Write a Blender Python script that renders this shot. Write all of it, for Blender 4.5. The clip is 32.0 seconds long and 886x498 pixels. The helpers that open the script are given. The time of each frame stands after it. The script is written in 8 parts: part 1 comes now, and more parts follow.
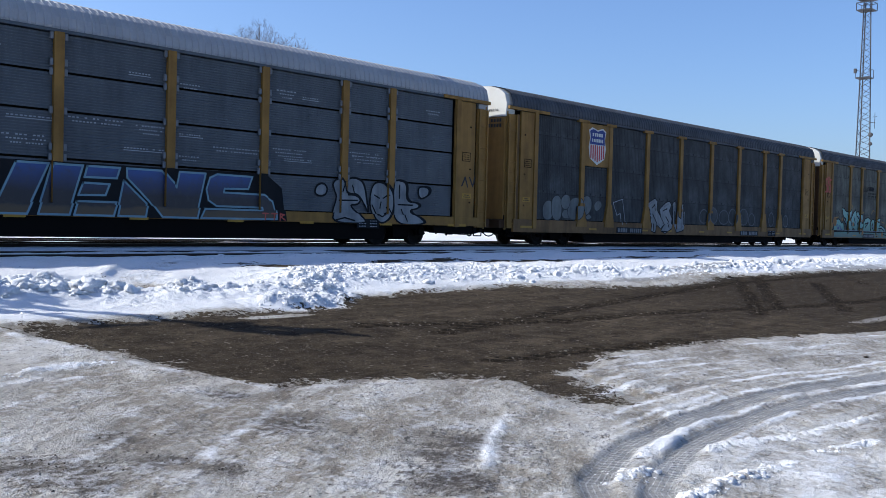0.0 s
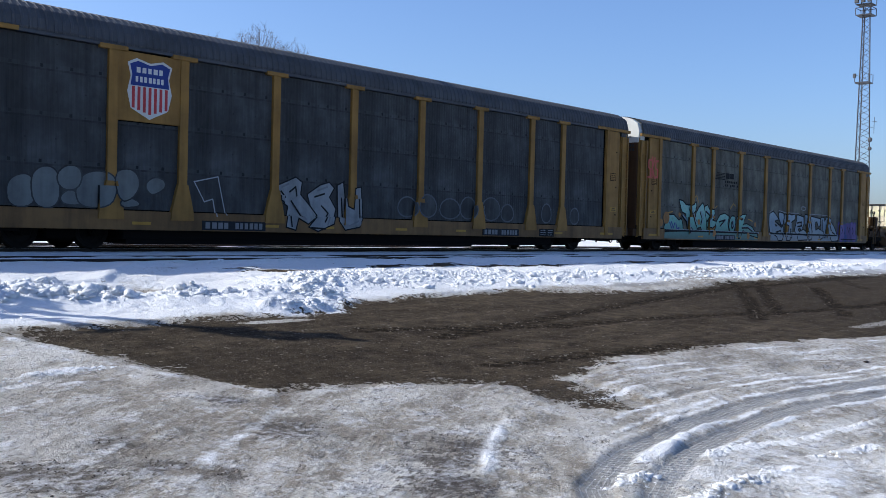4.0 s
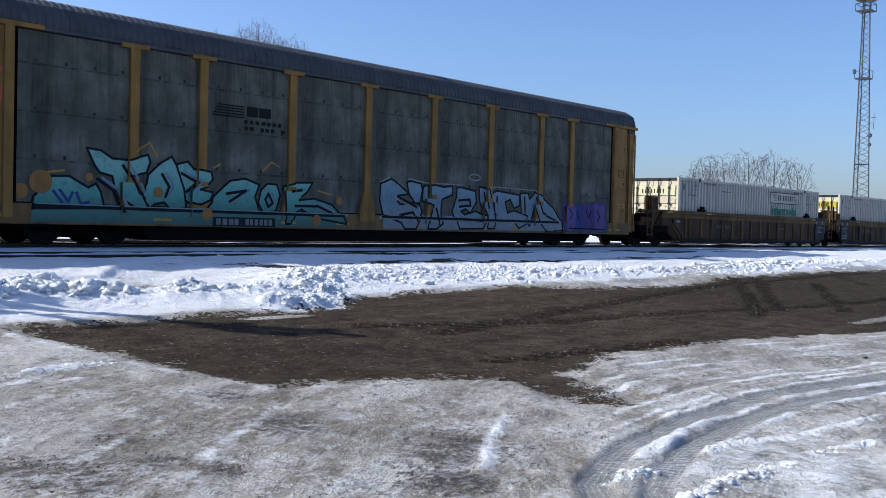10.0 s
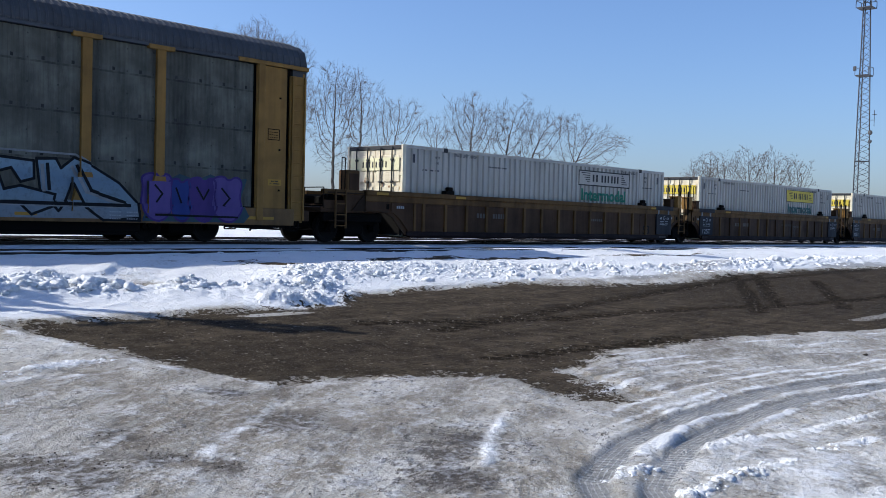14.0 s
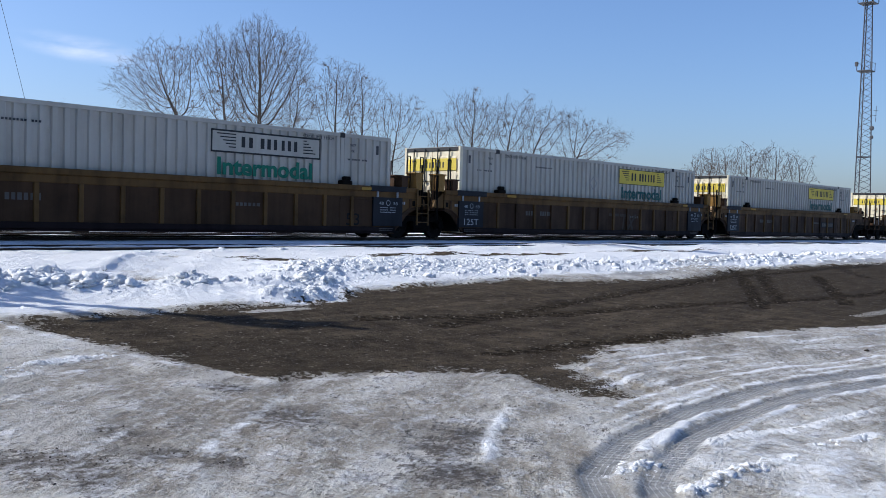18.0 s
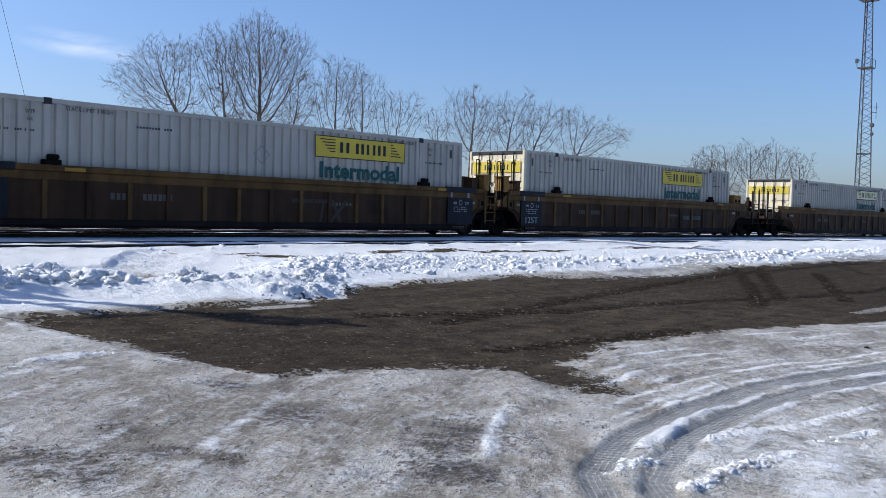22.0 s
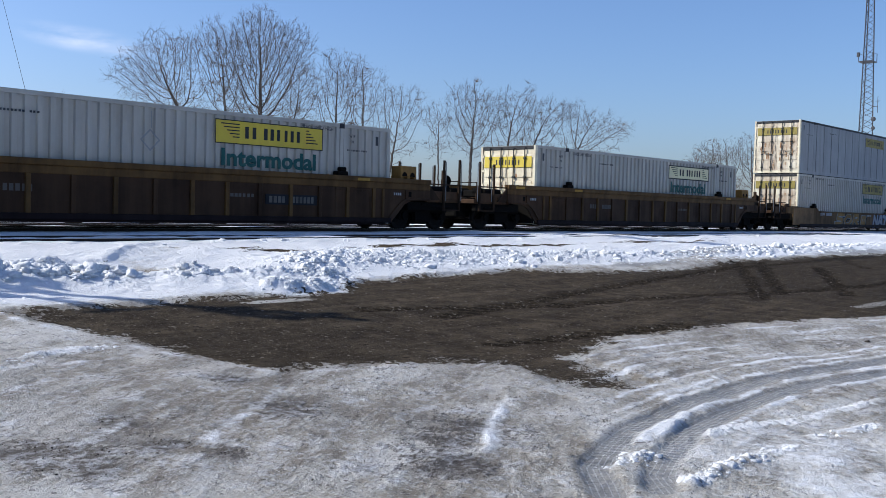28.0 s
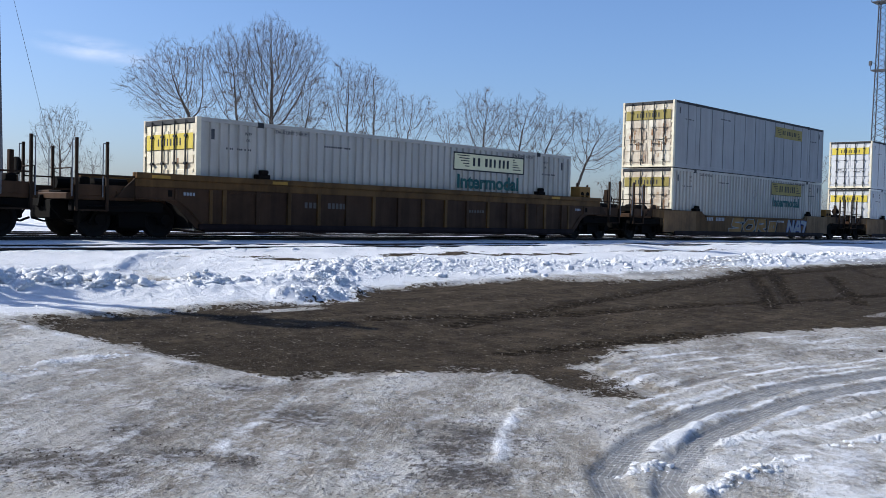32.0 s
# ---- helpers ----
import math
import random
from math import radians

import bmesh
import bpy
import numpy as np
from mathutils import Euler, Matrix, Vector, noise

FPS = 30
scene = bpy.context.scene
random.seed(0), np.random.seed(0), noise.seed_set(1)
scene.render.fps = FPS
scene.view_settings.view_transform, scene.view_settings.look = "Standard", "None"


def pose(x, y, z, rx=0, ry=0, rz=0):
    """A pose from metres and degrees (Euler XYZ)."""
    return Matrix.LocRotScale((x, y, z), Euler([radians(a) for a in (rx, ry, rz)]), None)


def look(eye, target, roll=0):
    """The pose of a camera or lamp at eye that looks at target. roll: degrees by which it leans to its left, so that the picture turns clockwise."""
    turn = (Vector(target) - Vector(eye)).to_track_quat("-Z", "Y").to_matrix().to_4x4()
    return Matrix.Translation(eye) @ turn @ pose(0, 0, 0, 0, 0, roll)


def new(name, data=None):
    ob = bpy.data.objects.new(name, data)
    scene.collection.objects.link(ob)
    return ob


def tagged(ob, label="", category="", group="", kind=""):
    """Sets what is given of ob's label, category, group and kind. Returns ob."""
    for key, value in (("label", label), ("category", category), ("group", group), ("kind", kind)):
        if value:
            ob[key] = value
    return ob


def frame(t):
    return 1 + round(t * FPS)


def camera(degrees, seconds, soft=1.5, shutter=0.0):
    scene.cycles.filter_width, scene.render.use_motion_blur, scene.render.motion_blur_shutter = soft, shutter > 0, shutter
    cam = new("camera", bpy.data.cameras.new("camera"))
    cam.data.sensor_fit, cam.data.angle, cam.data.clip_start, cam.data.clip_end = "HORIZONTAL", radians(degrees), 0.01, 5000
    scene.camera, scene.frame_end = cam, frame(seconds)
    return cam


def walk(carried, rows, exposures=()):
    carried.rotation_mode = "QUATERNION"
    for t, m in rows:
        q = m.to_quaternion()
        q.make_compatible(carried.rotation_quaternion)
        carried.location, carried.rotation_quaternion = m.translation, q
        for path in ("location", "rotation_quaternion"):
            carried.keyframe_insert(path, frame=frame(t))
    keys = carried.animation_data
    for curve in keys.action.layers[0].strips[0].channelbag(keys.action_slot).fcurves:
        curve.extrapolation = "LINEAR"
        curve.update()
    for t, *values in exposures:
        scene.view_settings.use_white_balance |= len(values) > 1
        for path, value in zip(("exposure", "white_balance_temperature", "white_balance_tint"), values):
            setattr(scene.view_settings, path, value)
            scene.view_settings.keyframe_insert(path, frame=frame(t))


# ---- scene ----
# The world: x runs along the tracks, y across them towards the train, z up; the eye stands over the origin.
FOV = 49.08
EYE = (0.0, 0.0, 1.65)
ROLL = 1.42
cam = camera(FOV, 32.0, soft=0.6)
TURNS = [
    (0.0, 47.689, -1.425), (0.5, 47.678, -1.489), (1.0, 47.696, -1.612), (1.5, 47.702, -1.538), (2.0, 47.662, -1.119),
    (2.5, 47.661, -1.065), (3.0, 47.67, -1.114), (3.5, 47.701, -1.142), (5.5, 47.686, -1.14), (6.0, 47.689, -1.131),
    (6.5, 47.689, -1.101), (7.0, 47.708, -1.044), (7.5, 47.703, -1.027), (8.0, 47.706, -1.06), (8.5, 47.71, -1.118),
    (9.0, 47.721, -1.275), (9.5, 47.74, -1.421), (10.0, 47.728, -1.385), (10.5, 47.731, -1.368), (11.0, 47.737, -1.345),
    (11.5, 47.744, -1.43), (12.0, 47.71, -1.596), (12.5, 47.705, -1.554), (13.0, 47.716, -1.536), (13.5, 47.725, -1.535),
    (14.0, 47.72, -1.557), (14.5, 47.696, -1.569), (16.5, 47.632, -1.7), (17.0, 47.632, -1.847), (17.5, 47.643, -1.902),
    (18.0, 47.655, -1.809), (18.5, 47.64, -1.75), (19.0, 47.626, -1.796), (19.5, 47.659, -1.934), (20.0, 47.664, -1.968),
    (20.5, 47.629, -1.897), (21.0, 47.636, -1.876), (21.5, 47.656, -1.952), (22.0, 47.657, -1.99), (22.5, 47.649, -1.926),
    (23.0, 47.657, -1.869), (23.5, 47.659, -1.916), (24.0, 47.673, -1.932), (24.5, 47.681, -1.958), (25.0, 47.669, -2.1),
    (25.5, 47.671, -2.234), (27.5, 47.637, -2.173), (28.0, 47.616, -2.34), (28.5, 47.555, -2.583), (29.0, 47.305, -2.216),
    (29.5, 47.002, -1.422), (30.0, 46.943, -1.77), (30.5, 46.967, -1.923), (31.0, 46.973, -2.028), (31.5, 46.983, -1.934),
    (32.0, 46.974, -1.827)]


def view(az, pitch):
    a, p = radians(az), radians(pitch)
    return look(EYE, (EYE[0] + math.sin(a) * math.cos(p), EYE[1] + math.cos(a) * math.cos(p), EYE[2] + math.sin(p)), ROLL)


walk(cam, [(t, view(az, pitch)) for t, az, pitch in TURNS], exposures=[(0.0, 0.32, 5800, 13), (9.0, 0.30, 5800, 13), (18.0, 0.17, 5800, 13), (32.0, 0.13, 5800, 13)])

# ---- light: a clear winter afternoon, the sun behind the train ----
TO_SUN = Vector((-0.80, 1.0, 0.865)).normalized()
world = bpy.data.worlds.new("sky")
scene.world = world
world.use_nodes = True
wn = world.node_tree.nodes
sky = wn.new("ShaderNodeTexSky")
sky.sky_type, sky.sun_disc = "NISHITA", False
sky.sun_elevation = math.asin(TO_SUN.z)
sky.sun_rotation = math.atan2(TO_SUN.x, TO_SUN.y)
sky.air_density, sky.dust_density, sky.ozone_density = 1.0, 1.5, 5.8
wn["Background"].inputs[1].default_value = 0.134
haze = wn.new("ShaderNodeMix")
haze.data_type, haze.blend_type = "RGBA", "MULTIPLY"
haze.inputs[0].default_value, haze.inputs[7].default_value = 1.0, (1.045, 1.0, 1.0, 1.0)
world.node_tree.links.new(sky.outputs[0], haze.inputs[6])
world.node_tree.links.new(haze.outputs[2], wn["Background"].inputs[0])
sun = new("sun", bpy.data.lights.new("sun", "SUN"))
sun.data.energy, sun.data.angle, sun.data.color = 5.0, radians(0.5), (1.0, 0.935, 0.77)
sun.matrix_world = look((0, 0, 60), Vector((0, 0, 60)) - TO_SUN)

# ---- materials ----


def node_mat(name):
    m = bpy.data.materials.new(name)
    m.use_nodes = True
    nt = m.node_tree
    return m, nt, nt.nodes["Principled BSDF"]


def tex_noise(nt, scale, detail=4.0, rough=0.6, stretch=None, coord="Object"):
    tc = nt.nodes.new("ShaderNodeTexCoord")
    n = nt.nodes.new("ShaderNodeTexNoise")
    n.inputs["Scale"].default_value, n.inputs["Detail"].default_value, n.inputs["Roughness"].default_value = scale, detail, rough
    if stretch:
        mp = nt.nodes.new("ShaderNodeMapping")
        mp.inputs["Scale"].default_value = stretch
        nt.links.new(tc.outputs[coord], mp.inputs[0])
        nt.links.new(mp.outputs[0], n.inputs["Vector"])
    else:
        nt.links.new(tc.outputs[coord], n.inputs["Vector"])
    return n.outputs["Fac"]


def ramp(nt, fac, stops):
    r = nt.nodes.new("ShaderNodeValToRGB")
    el = r.color_ramp.elements
    while len(el) < len(stops):
        el.new(0.5)
    for e, (at, col) in zip(el, stops):
        e.position = at
        e.color = (*col, 1) if len(col) == 3 else col
    nt.links.new(fac, r.inputs[0])
    return r.outputs[0]


def mix(nt, fac, a, b, blend="MIX"):
    n = nt.nodes.new("ShaderNodeMix")
    n.data_type, n.blend_type = "RGBA", blend
    for sock, v in ((n.inputs[0], fac), (n.inputs[6], a), (n.inputs[7], b)):
        if isinstance(v, (int, float)):
            sock.default_value = v
        elif isinstance(v, tuple):
            sock.default_value = (*v, 1) if len(v) == 3 else v
        else:
            nt.links.new(v, sock)
    return n.outputs[2]


def maths(nt, op, a, b=0.0, clamp=False):
    n = nt.nodes.new("ShaderNodeMath")
    n.operation, n.use_clamp = op, clamp
    for sock, v in zip(n.inputs, (a, b)):
        if isinstance(v, (int, float)):
            sock.default_value = v
        else:
            nt.links.new(v, sock)
    return n.outputs[0]


def bump(nt, bsdf, height, strength=0.4, dist=0.02):
    b = nt.nodes.new("ShaderNodeBump")
    b.inputs["Strength"].default_value, b.inputs["Distance"].default_value = strength, dist
    nt.links.new(height, b.inputs["Height"])
    nt.links.new(b.outputs[0], bsdf.inputs["Normal"])


def worn(name, col, dirt=(0.05, 0.04, 0.035), amount=0.5, rough=0.6, metal=0.0, scale=1.2, streak=True, grain=0.15, gloss=None):
    """Paint or metal with grime in patches and runs, and a fine grain."""
    m, nt, b = node_mat(name)
    patches = tex_noise(nt, scale, 6, 0.65)
    runs = tex_noise(nt, 3.0, 4, 0.6, (1.0, 1.0, 0.08)) if streak else patches
    fine = tex_noise(nt, 40, 3, 0.6)
    f = maths(nt, "MULTIPLY", maths(nt, "ADD", patches, runs), 0.5)
    f = ramp(nt, f, [(0.42, (0, 0, 0)), (0.66, (1, 1, 1))])
    c = mix(nt, maths(nt, "MULTIPLY", f, amount), col, dirt)
    lo = tuple(x * (1 - grain) for x in col)
    c = mix(nt, maths(nt, "MULTIPLY", fine, grain * 2, True), c, lo)
    nt.links.new(c, b.inputs["Base Color"])
    b.inputs["Roughness"].default_value, b.inputs["Metallic"].default_value = rough, metal
    rr = maths(nt, "ADD", maths(nt, "MULTIPLY", f, 0.2), rough, True)
    nt.links.new(rr, b.inputs["Roughness"])
    b.inputs["Specular IOR Level"].default_value = gloss if gloss is not None else 0.3 if max(col) < 0.2 else 0.4
    bump(nt, b, fine, 0.15, 0.004)
    return m


TAN = worn("tan_paint", (0.272, 0.148, 0.035), (0.05, 0.029, 0.015), 0.62, gloss=0.2)
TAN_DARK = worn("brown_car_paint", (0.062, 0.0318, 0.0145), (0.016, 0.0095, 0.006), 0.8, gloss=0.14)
WELL_WALL = worn("dark_brown_well_wall", (0.055, 0.029, 0.0145), (0.015, 0.009, 0.007), 0.8, gloss=0.12)
PLUM = worn("purple_brown_sill", (0.016, 0.0085, 0.0085), (0.006, 0.0045, 0.004), 0.7, gloss=0.12)
CHORD = worn("brown_chord_paint", (0.122, 0.065, 0.020), (0.024, 0.014, 0.008), 0.8, gloss=0.15)
GEAR = worn("grimy_end_gear", (0.036, 0.022, 0.013), (0.011, 0.008, 0.006), 0.7, 0.8, gloss=0.12)
PANEL_A = worn("galvanised_panel", (0.082, 0.095, 0.108), (0.036, 0.039, 0.042), 0.6, 0.45, 0.15)


def ticked_panel(name, gain, tint=(1.0, 1.0, 1.0)):
    """Weathered perforated steel: upright stains and rows of small dark slots."""
    m, nt, b = node_mat(name)
    tc = nt.nodes.new("ShaderNodeTexCoord")
    xyz = nt.nodes.new("ShaderNodeSeparateXYZ")
    nt.links.new(tc.outputs["Object"], xyz.inputs[0])
    runs = tex_noise(nt, 2.4, 5, 0.65, (2.6, 1.0, 0.12))
    patches = tex_noise(nt, 0.9, 6, 0.6)
    fine = tex_noise(nt, 30, 3, 0.6)
    tone = mix(nt, 0.72, runs, patches)
    c = ramp(nt, tone, [(at, tuple(v * gain * w for v, w in zip(col, tint))) for at, col in ((0.34, (0.0165, 0.0165, 0.0155)), (0.5, (0.031, 0.0325, 0.0325)), (0.68, (0.062, 0.066, 0.066)))])
    c = mix(nt, maths(nt, "MULTIPLY", fine, 0.25), c, (0.035, 0.038, 0.041))

    def near(sock, period, part_, off=0.0):
        f = maths(nt, "FRACT", maths(nt, "DIVIDE", maths(nt, "ADD", sock, 50.0 + off), period))
        return maths(nt, "LESS_THAN", f, part_)

    # lapped seams with dark fixing marks, a broken dark band below, and streaked grime
    worn_in = ramp(nt, patches, [(0.3, (0.35, 0.35, 0.35)), (0.6, (1, 1, 1))])
    lap = maths(nt, "MULTIPLY", near(xyz.outputs[2], 1.06, 0.10, 0.02), ramp(nt, tex_noise(nt, 2.0, 4, 0.6), [(0.35, (0.2, 0.2, 0.2)), (0.65, (1, 1, 1))]))
    c = mix(nt, maths(nt, "MULTIPLY", lap, 0.2), c, (0.10, 0.105, 0.105))
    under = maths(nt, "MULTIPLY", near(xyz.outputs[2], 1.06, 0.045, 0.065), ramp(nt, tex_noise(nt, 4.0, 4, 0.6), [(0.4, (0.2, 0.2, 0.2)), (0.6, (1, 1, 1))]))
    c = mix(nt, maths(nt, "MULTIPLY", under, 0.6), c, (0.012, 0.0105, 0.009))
    mark = maths(nt, "MULTIPLY", near(xyz.outputs[0], 0.7, 0.10), near(xyz.outputs[2], 1.06, 0.075))
    c = mix(nt, maths(nt, "MULTIPLY", maths(nt, "MULTIPLY", mark, worn_in), 0.92), c, (0.005, 0.005, 0.006))
    small = maths(nt, "MULTIPLY", near(xyz.outputs[0], 0.7, 0.05, 0.33), near(xyz.outputs[2], 0.53, 0.07))
    c = mix(nt, maths(nt, "MULTIPLY", maths(nt, "MULTIPLY", small, worn_in), 0.6), c, (0.008, 0.008, 0.009))
    soot = ramp(nt, tex_noise(nt, 1.3, 6, 0.68, (1.6, 1.0, 0.35)), [(0.50, (0, 0, 0)), (0.64, (0.9, 0.9, 0.9))])
    c = mix(nt, maths(nt, "MULTIPLY", soot, 0.5), c, (0.012, 0.012, 0.0115))
    nt.links.new(c, b.inputs["Base Color"])
    b.inputs["Roughness"].default_value, b.inputs["Specular IOR Level"].default_value = 0.65, 0.18
    bump(nt, b, fine, 0.15, 0.004)
    return m


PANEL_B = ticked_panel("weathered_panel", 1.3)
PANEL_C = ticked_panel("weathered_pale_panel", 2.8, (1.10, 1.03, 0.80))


def fading_spray(name, stops, low=0.55, span=1.3):
    """Sprayed letters that fade from one colour to another with height."""
    m, nt, b = node_mat(name)
    tc = nt.nodes.new("ShaderNodeTexCoord")
    xyz = nt.nodes.new("ShaderNodeSeparateXYZ")
    nt.links.new(tc.outputs["Object"], xyz.inputs[0])
    n = tex_noise(nt, 1.5, 4, 0.6)
    h = maths(nt, "ADD", xyz.outputs[2], maths(nt, "MULTIPLY", maths(nt, "SUBTRACT", n, 0.5), 0.28))
    f = maths(nt, "DIVIDE", maths(nt, "SUBTRACT", h, low), span, True)
    c = ramp(nt, f, stops)
    c = mix(nt, ramp(nt, tex_noise(nt, 7, 5, 0.7), [(0.5, (0, 0, 0)), (0.72, (0.5, 0.5, 0.5))]), c, (0.03, 0.03, 0.032))
    nt.links.new(c, b.inputs["Base Color"])
    b.inputs["Roughness"].default_value = 0.45
    return m

ROOF_A = worn("pale_roof", (0.33, 0.34, 0.355), (0.2, 0.2, 0.2), 0.4, 0.6, 0.0, streak=False)
ROOF_B = worn("dark_roof", (0.062, 0.066, 0.073), (0.03, 0.03, 0.033), 0.5, 0.6, 0.0, streak=False)
WHITE_CAP = worn("white_paint", (0.55, 0.55, 0.52), (0.35, 0.3, 0.24), 0.5, 0.55)
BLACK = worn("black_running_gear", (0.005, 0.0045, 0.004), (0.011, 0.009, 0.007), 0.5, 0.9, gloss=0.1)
WHEEL = worn("wheel_steel", (0.010, 0.009, 0.008), (0.018, 0.013, 0.010), 0.5, 0.75, 0.1, streak=False, gloss=0.15)
TREAD = worn("bright_tread", (0.45, 0.44, 0.42), (0.2, 0.18, 0.16), 0.3, 0.35, 0.9, streak=False)
# shade is put into the wall colours, warm sunlight into the door colours
BOX_SHADED = worn("container_shaded_white", (0.42, 0.40, 0.352), (0.24, 0.215, 0.175), 0.55, 0.5, scale=0.7)
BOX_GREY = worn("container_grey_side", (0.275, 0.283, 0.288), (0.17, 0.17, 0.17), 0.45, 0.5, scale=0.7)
DOOR_SUNLIT = worn("door_sunlit_cream", (0.74, 0.68, 0.50), (0.27, 0.15, 0.07), 0.6, 0.5, scale=1.6)
YELLOW = worn("yellow_sticker", (0.60, 0.46, 0.035), (0.33, 0.26, 0.08), 0.4, 0.5, scale=2.5)
INK = worn("dark_lettering", (0.02, 0.022, 0.025), (0.05, 0.05, 0.05), 0.3, 0.6)
CREAM = worn("cream_panel", (0.72, 0.68, 0.42), (0.45, 0.42, 0.30), 0.3, 0.6)
GREEN = worn("green_lettering", (0.005, 0.145, 0.09), (0.03, 0.09, 0.07), 0.15, 0.55)
TEAL_INK = worn("dark_green_lettering", (0.006, 0.078, 0.074), (0.03, 0.06, 0.06), 0.3, 0.55)
PALE_INK = worn("pale_lettering", (0.33, 0.35, 0.37), (0.13, 0.14, 0.15), 0.6, 0.6)
GREY_INK = worn("faded_lettering", (0.035, 0.038, 0.045), (0.16, 0.16, 0.17), 0.5, 0.6)
CHALK = worn("weathered_lettering", (0.115, 0.105, 0.09), (0.05, 0.042, 0.034), 0.8, 0.7, scale=5.0)
CLIP = worn("galvanised_clip", (0.17, 0.18, 0.19), (0.08, 0.08, 0.085), 0.5, 0.5, 0.2)
TAN_GRIME = worn("grimy_sill", (0.18, 0.098, 0.031), (0.026, 0.017, 0.011), 0.75)
DOOR_RUST = worn("door_sunlit_rusty_cream", (0.68, 0.635, 0.50), (0.20, 0.085, 0.028), 0.9, 0.55, scale=0.9)
RUST = worn("rust_stain", (0.22, 0.10, 0.035), (0.50, 0.40, 0.27), 0.9, 0.8, scale=5.0)
BOX_NEW = worn("container_clean_white", (0.56, 0.565, 0.56), (0.45, 0.44, 0.42), 0.3, 0.45, scale=0.7)
OLD_YELLOW = worn("old_yellow_sticker", (0.27, 0.215, 0.04), (0.13, 0.11, 0.05), 0.5, 0.55, scale=2.5)
NAVY = worn("navy_plate", (0.0035, 0.005, 0.010), (0.012, 0.011, 0.010), 0.4, 0.6)
FADED = worn("faded_stencil", (0.105, 0.095, 0.085), (0.04, 0.033, 0.026), 0.6, 0.7)
DULL_YELLOW = worn("dull_yellow", (0.38, 0.21, 0.02), (0.12, 0.07, 0.02), 0.5, 0.6)
RAIL_STEEL = worn("rail_side_steel", (0.03, 0.022, 0.018), (0.015, 0.012, 0.01), 0.5, 0.6, 0.3, streak=False)
TIE = worn("tie_timber", (0.06, 0.045, 0.035), (0.03, 0.025, 0.02), 0.5, 0.8)
GALV = worn("tower_steel", (0.06, 0.062, 0.068), (0.04, 0.037, 0.035), 0.4, 0.55, 0.2)
POLE_WOOD = worn("pole_timber", (0.12, 0.085, 0.06), (0.05, 0.04, 0.03), 0.5, 0.8)
BARK = worn("bark", (0.085, 0.071, 0.059), (0.035, 0.030, 0.027), 0.6, 0.85, scale=4.0)
TWIG = worn("twig_bark", (0.150, 0.122, 0.099), (0.06, 0.05, 0.043), 0.5, 0.8, streak=False)
RED = worn("red_paint", (0.42, 0.025, 0.03), (0.2, 0.04, 0.04), 0.4, 0.5)
BLUE = worn("shield_blue", (0.015, 0.035, 0.19), (0.02, 0.03, 0.09), 0.3, 0.5)
CHROME_SKY = fading_spray("fading_blue_spray", [(0.0, (0.10, 0.06, 0.023)), (0.24, (0.065, 0.04, 0.018)), (0.29, (0.010, 0.008, 0.013)), (0.5, (0.005, 0.006, 0.014)), (0.72, (0.009, 0.024, 0.09)), (1.0, (0.022, 0.07, 0.25))])
PALE_SPRAY = worn("pale_spray", (0.235, 0.25, 0.255), (0.08, 0.086, 0.09), 0.85, 0.6, scale=2.2)
DIM_SPRAY = worn("faded_spray", (0.135, 0.15, 0.145), (0.06, 0.066, 0.065), 0.8, 0.6, scale=2.0)
TEAL_SPRAY = fading_spray("teal_spray", [(0.0, (0.016, 0.082, 0.068)), (0.3, (0.034, 0.175, 0.145)), (0.6, (0.075, 0.29, 0.24)), (1.0, (0.17, 0.38, 0.33))])
SKY_SPRAY = fading_spray("light_blue_spray", [(0.0, (0.15, 0.17, 0.19)), (0.35, (0.13, 0.20, 0.25)), (0.7, (0.10, 0.17, 0.24)), (1.0, (0.15, 0.24, 0.30))])
RIM_SPRAY = worn("pale_blue_rim", (0.17, 0.29, 0.34), (0.08, 0.14, 0.18), 0.5, 0.55)
PURPLE_SPRAY = worn("purple_spray", (0.05, 0.022, 0.15), (0.018, 0.016, 0.07), 0.6, 0.55)
LILAC_SPRAY = worn("lilac_spray", (0.085, 0.05, 0.21), (0.04, 0.028, 0.12), 0.6, 0.55)
HAZE_SPRAY = worn("teal_haze_spray", (0.03, 0.07, 0.085), (0.03, 0.03, 0.06), 0.7, 0.6)
RED_SPRAY = worn("red_spray", (0.45, 0.07, 0.05), (0.3, 0.1, 0.07), 0.4, 0.6)
ORANGE_SPRAY = worn("orange_spray", (0.30, 0.135, 0.025), (0.12, 0.08, 0.04), 0.6, 0.6, scale=4.0)
SOOT = worn("black_spray", (0.008, 0.0085, 0.010), (0.016, 0.016, 0.016), 0.4, 0.85)


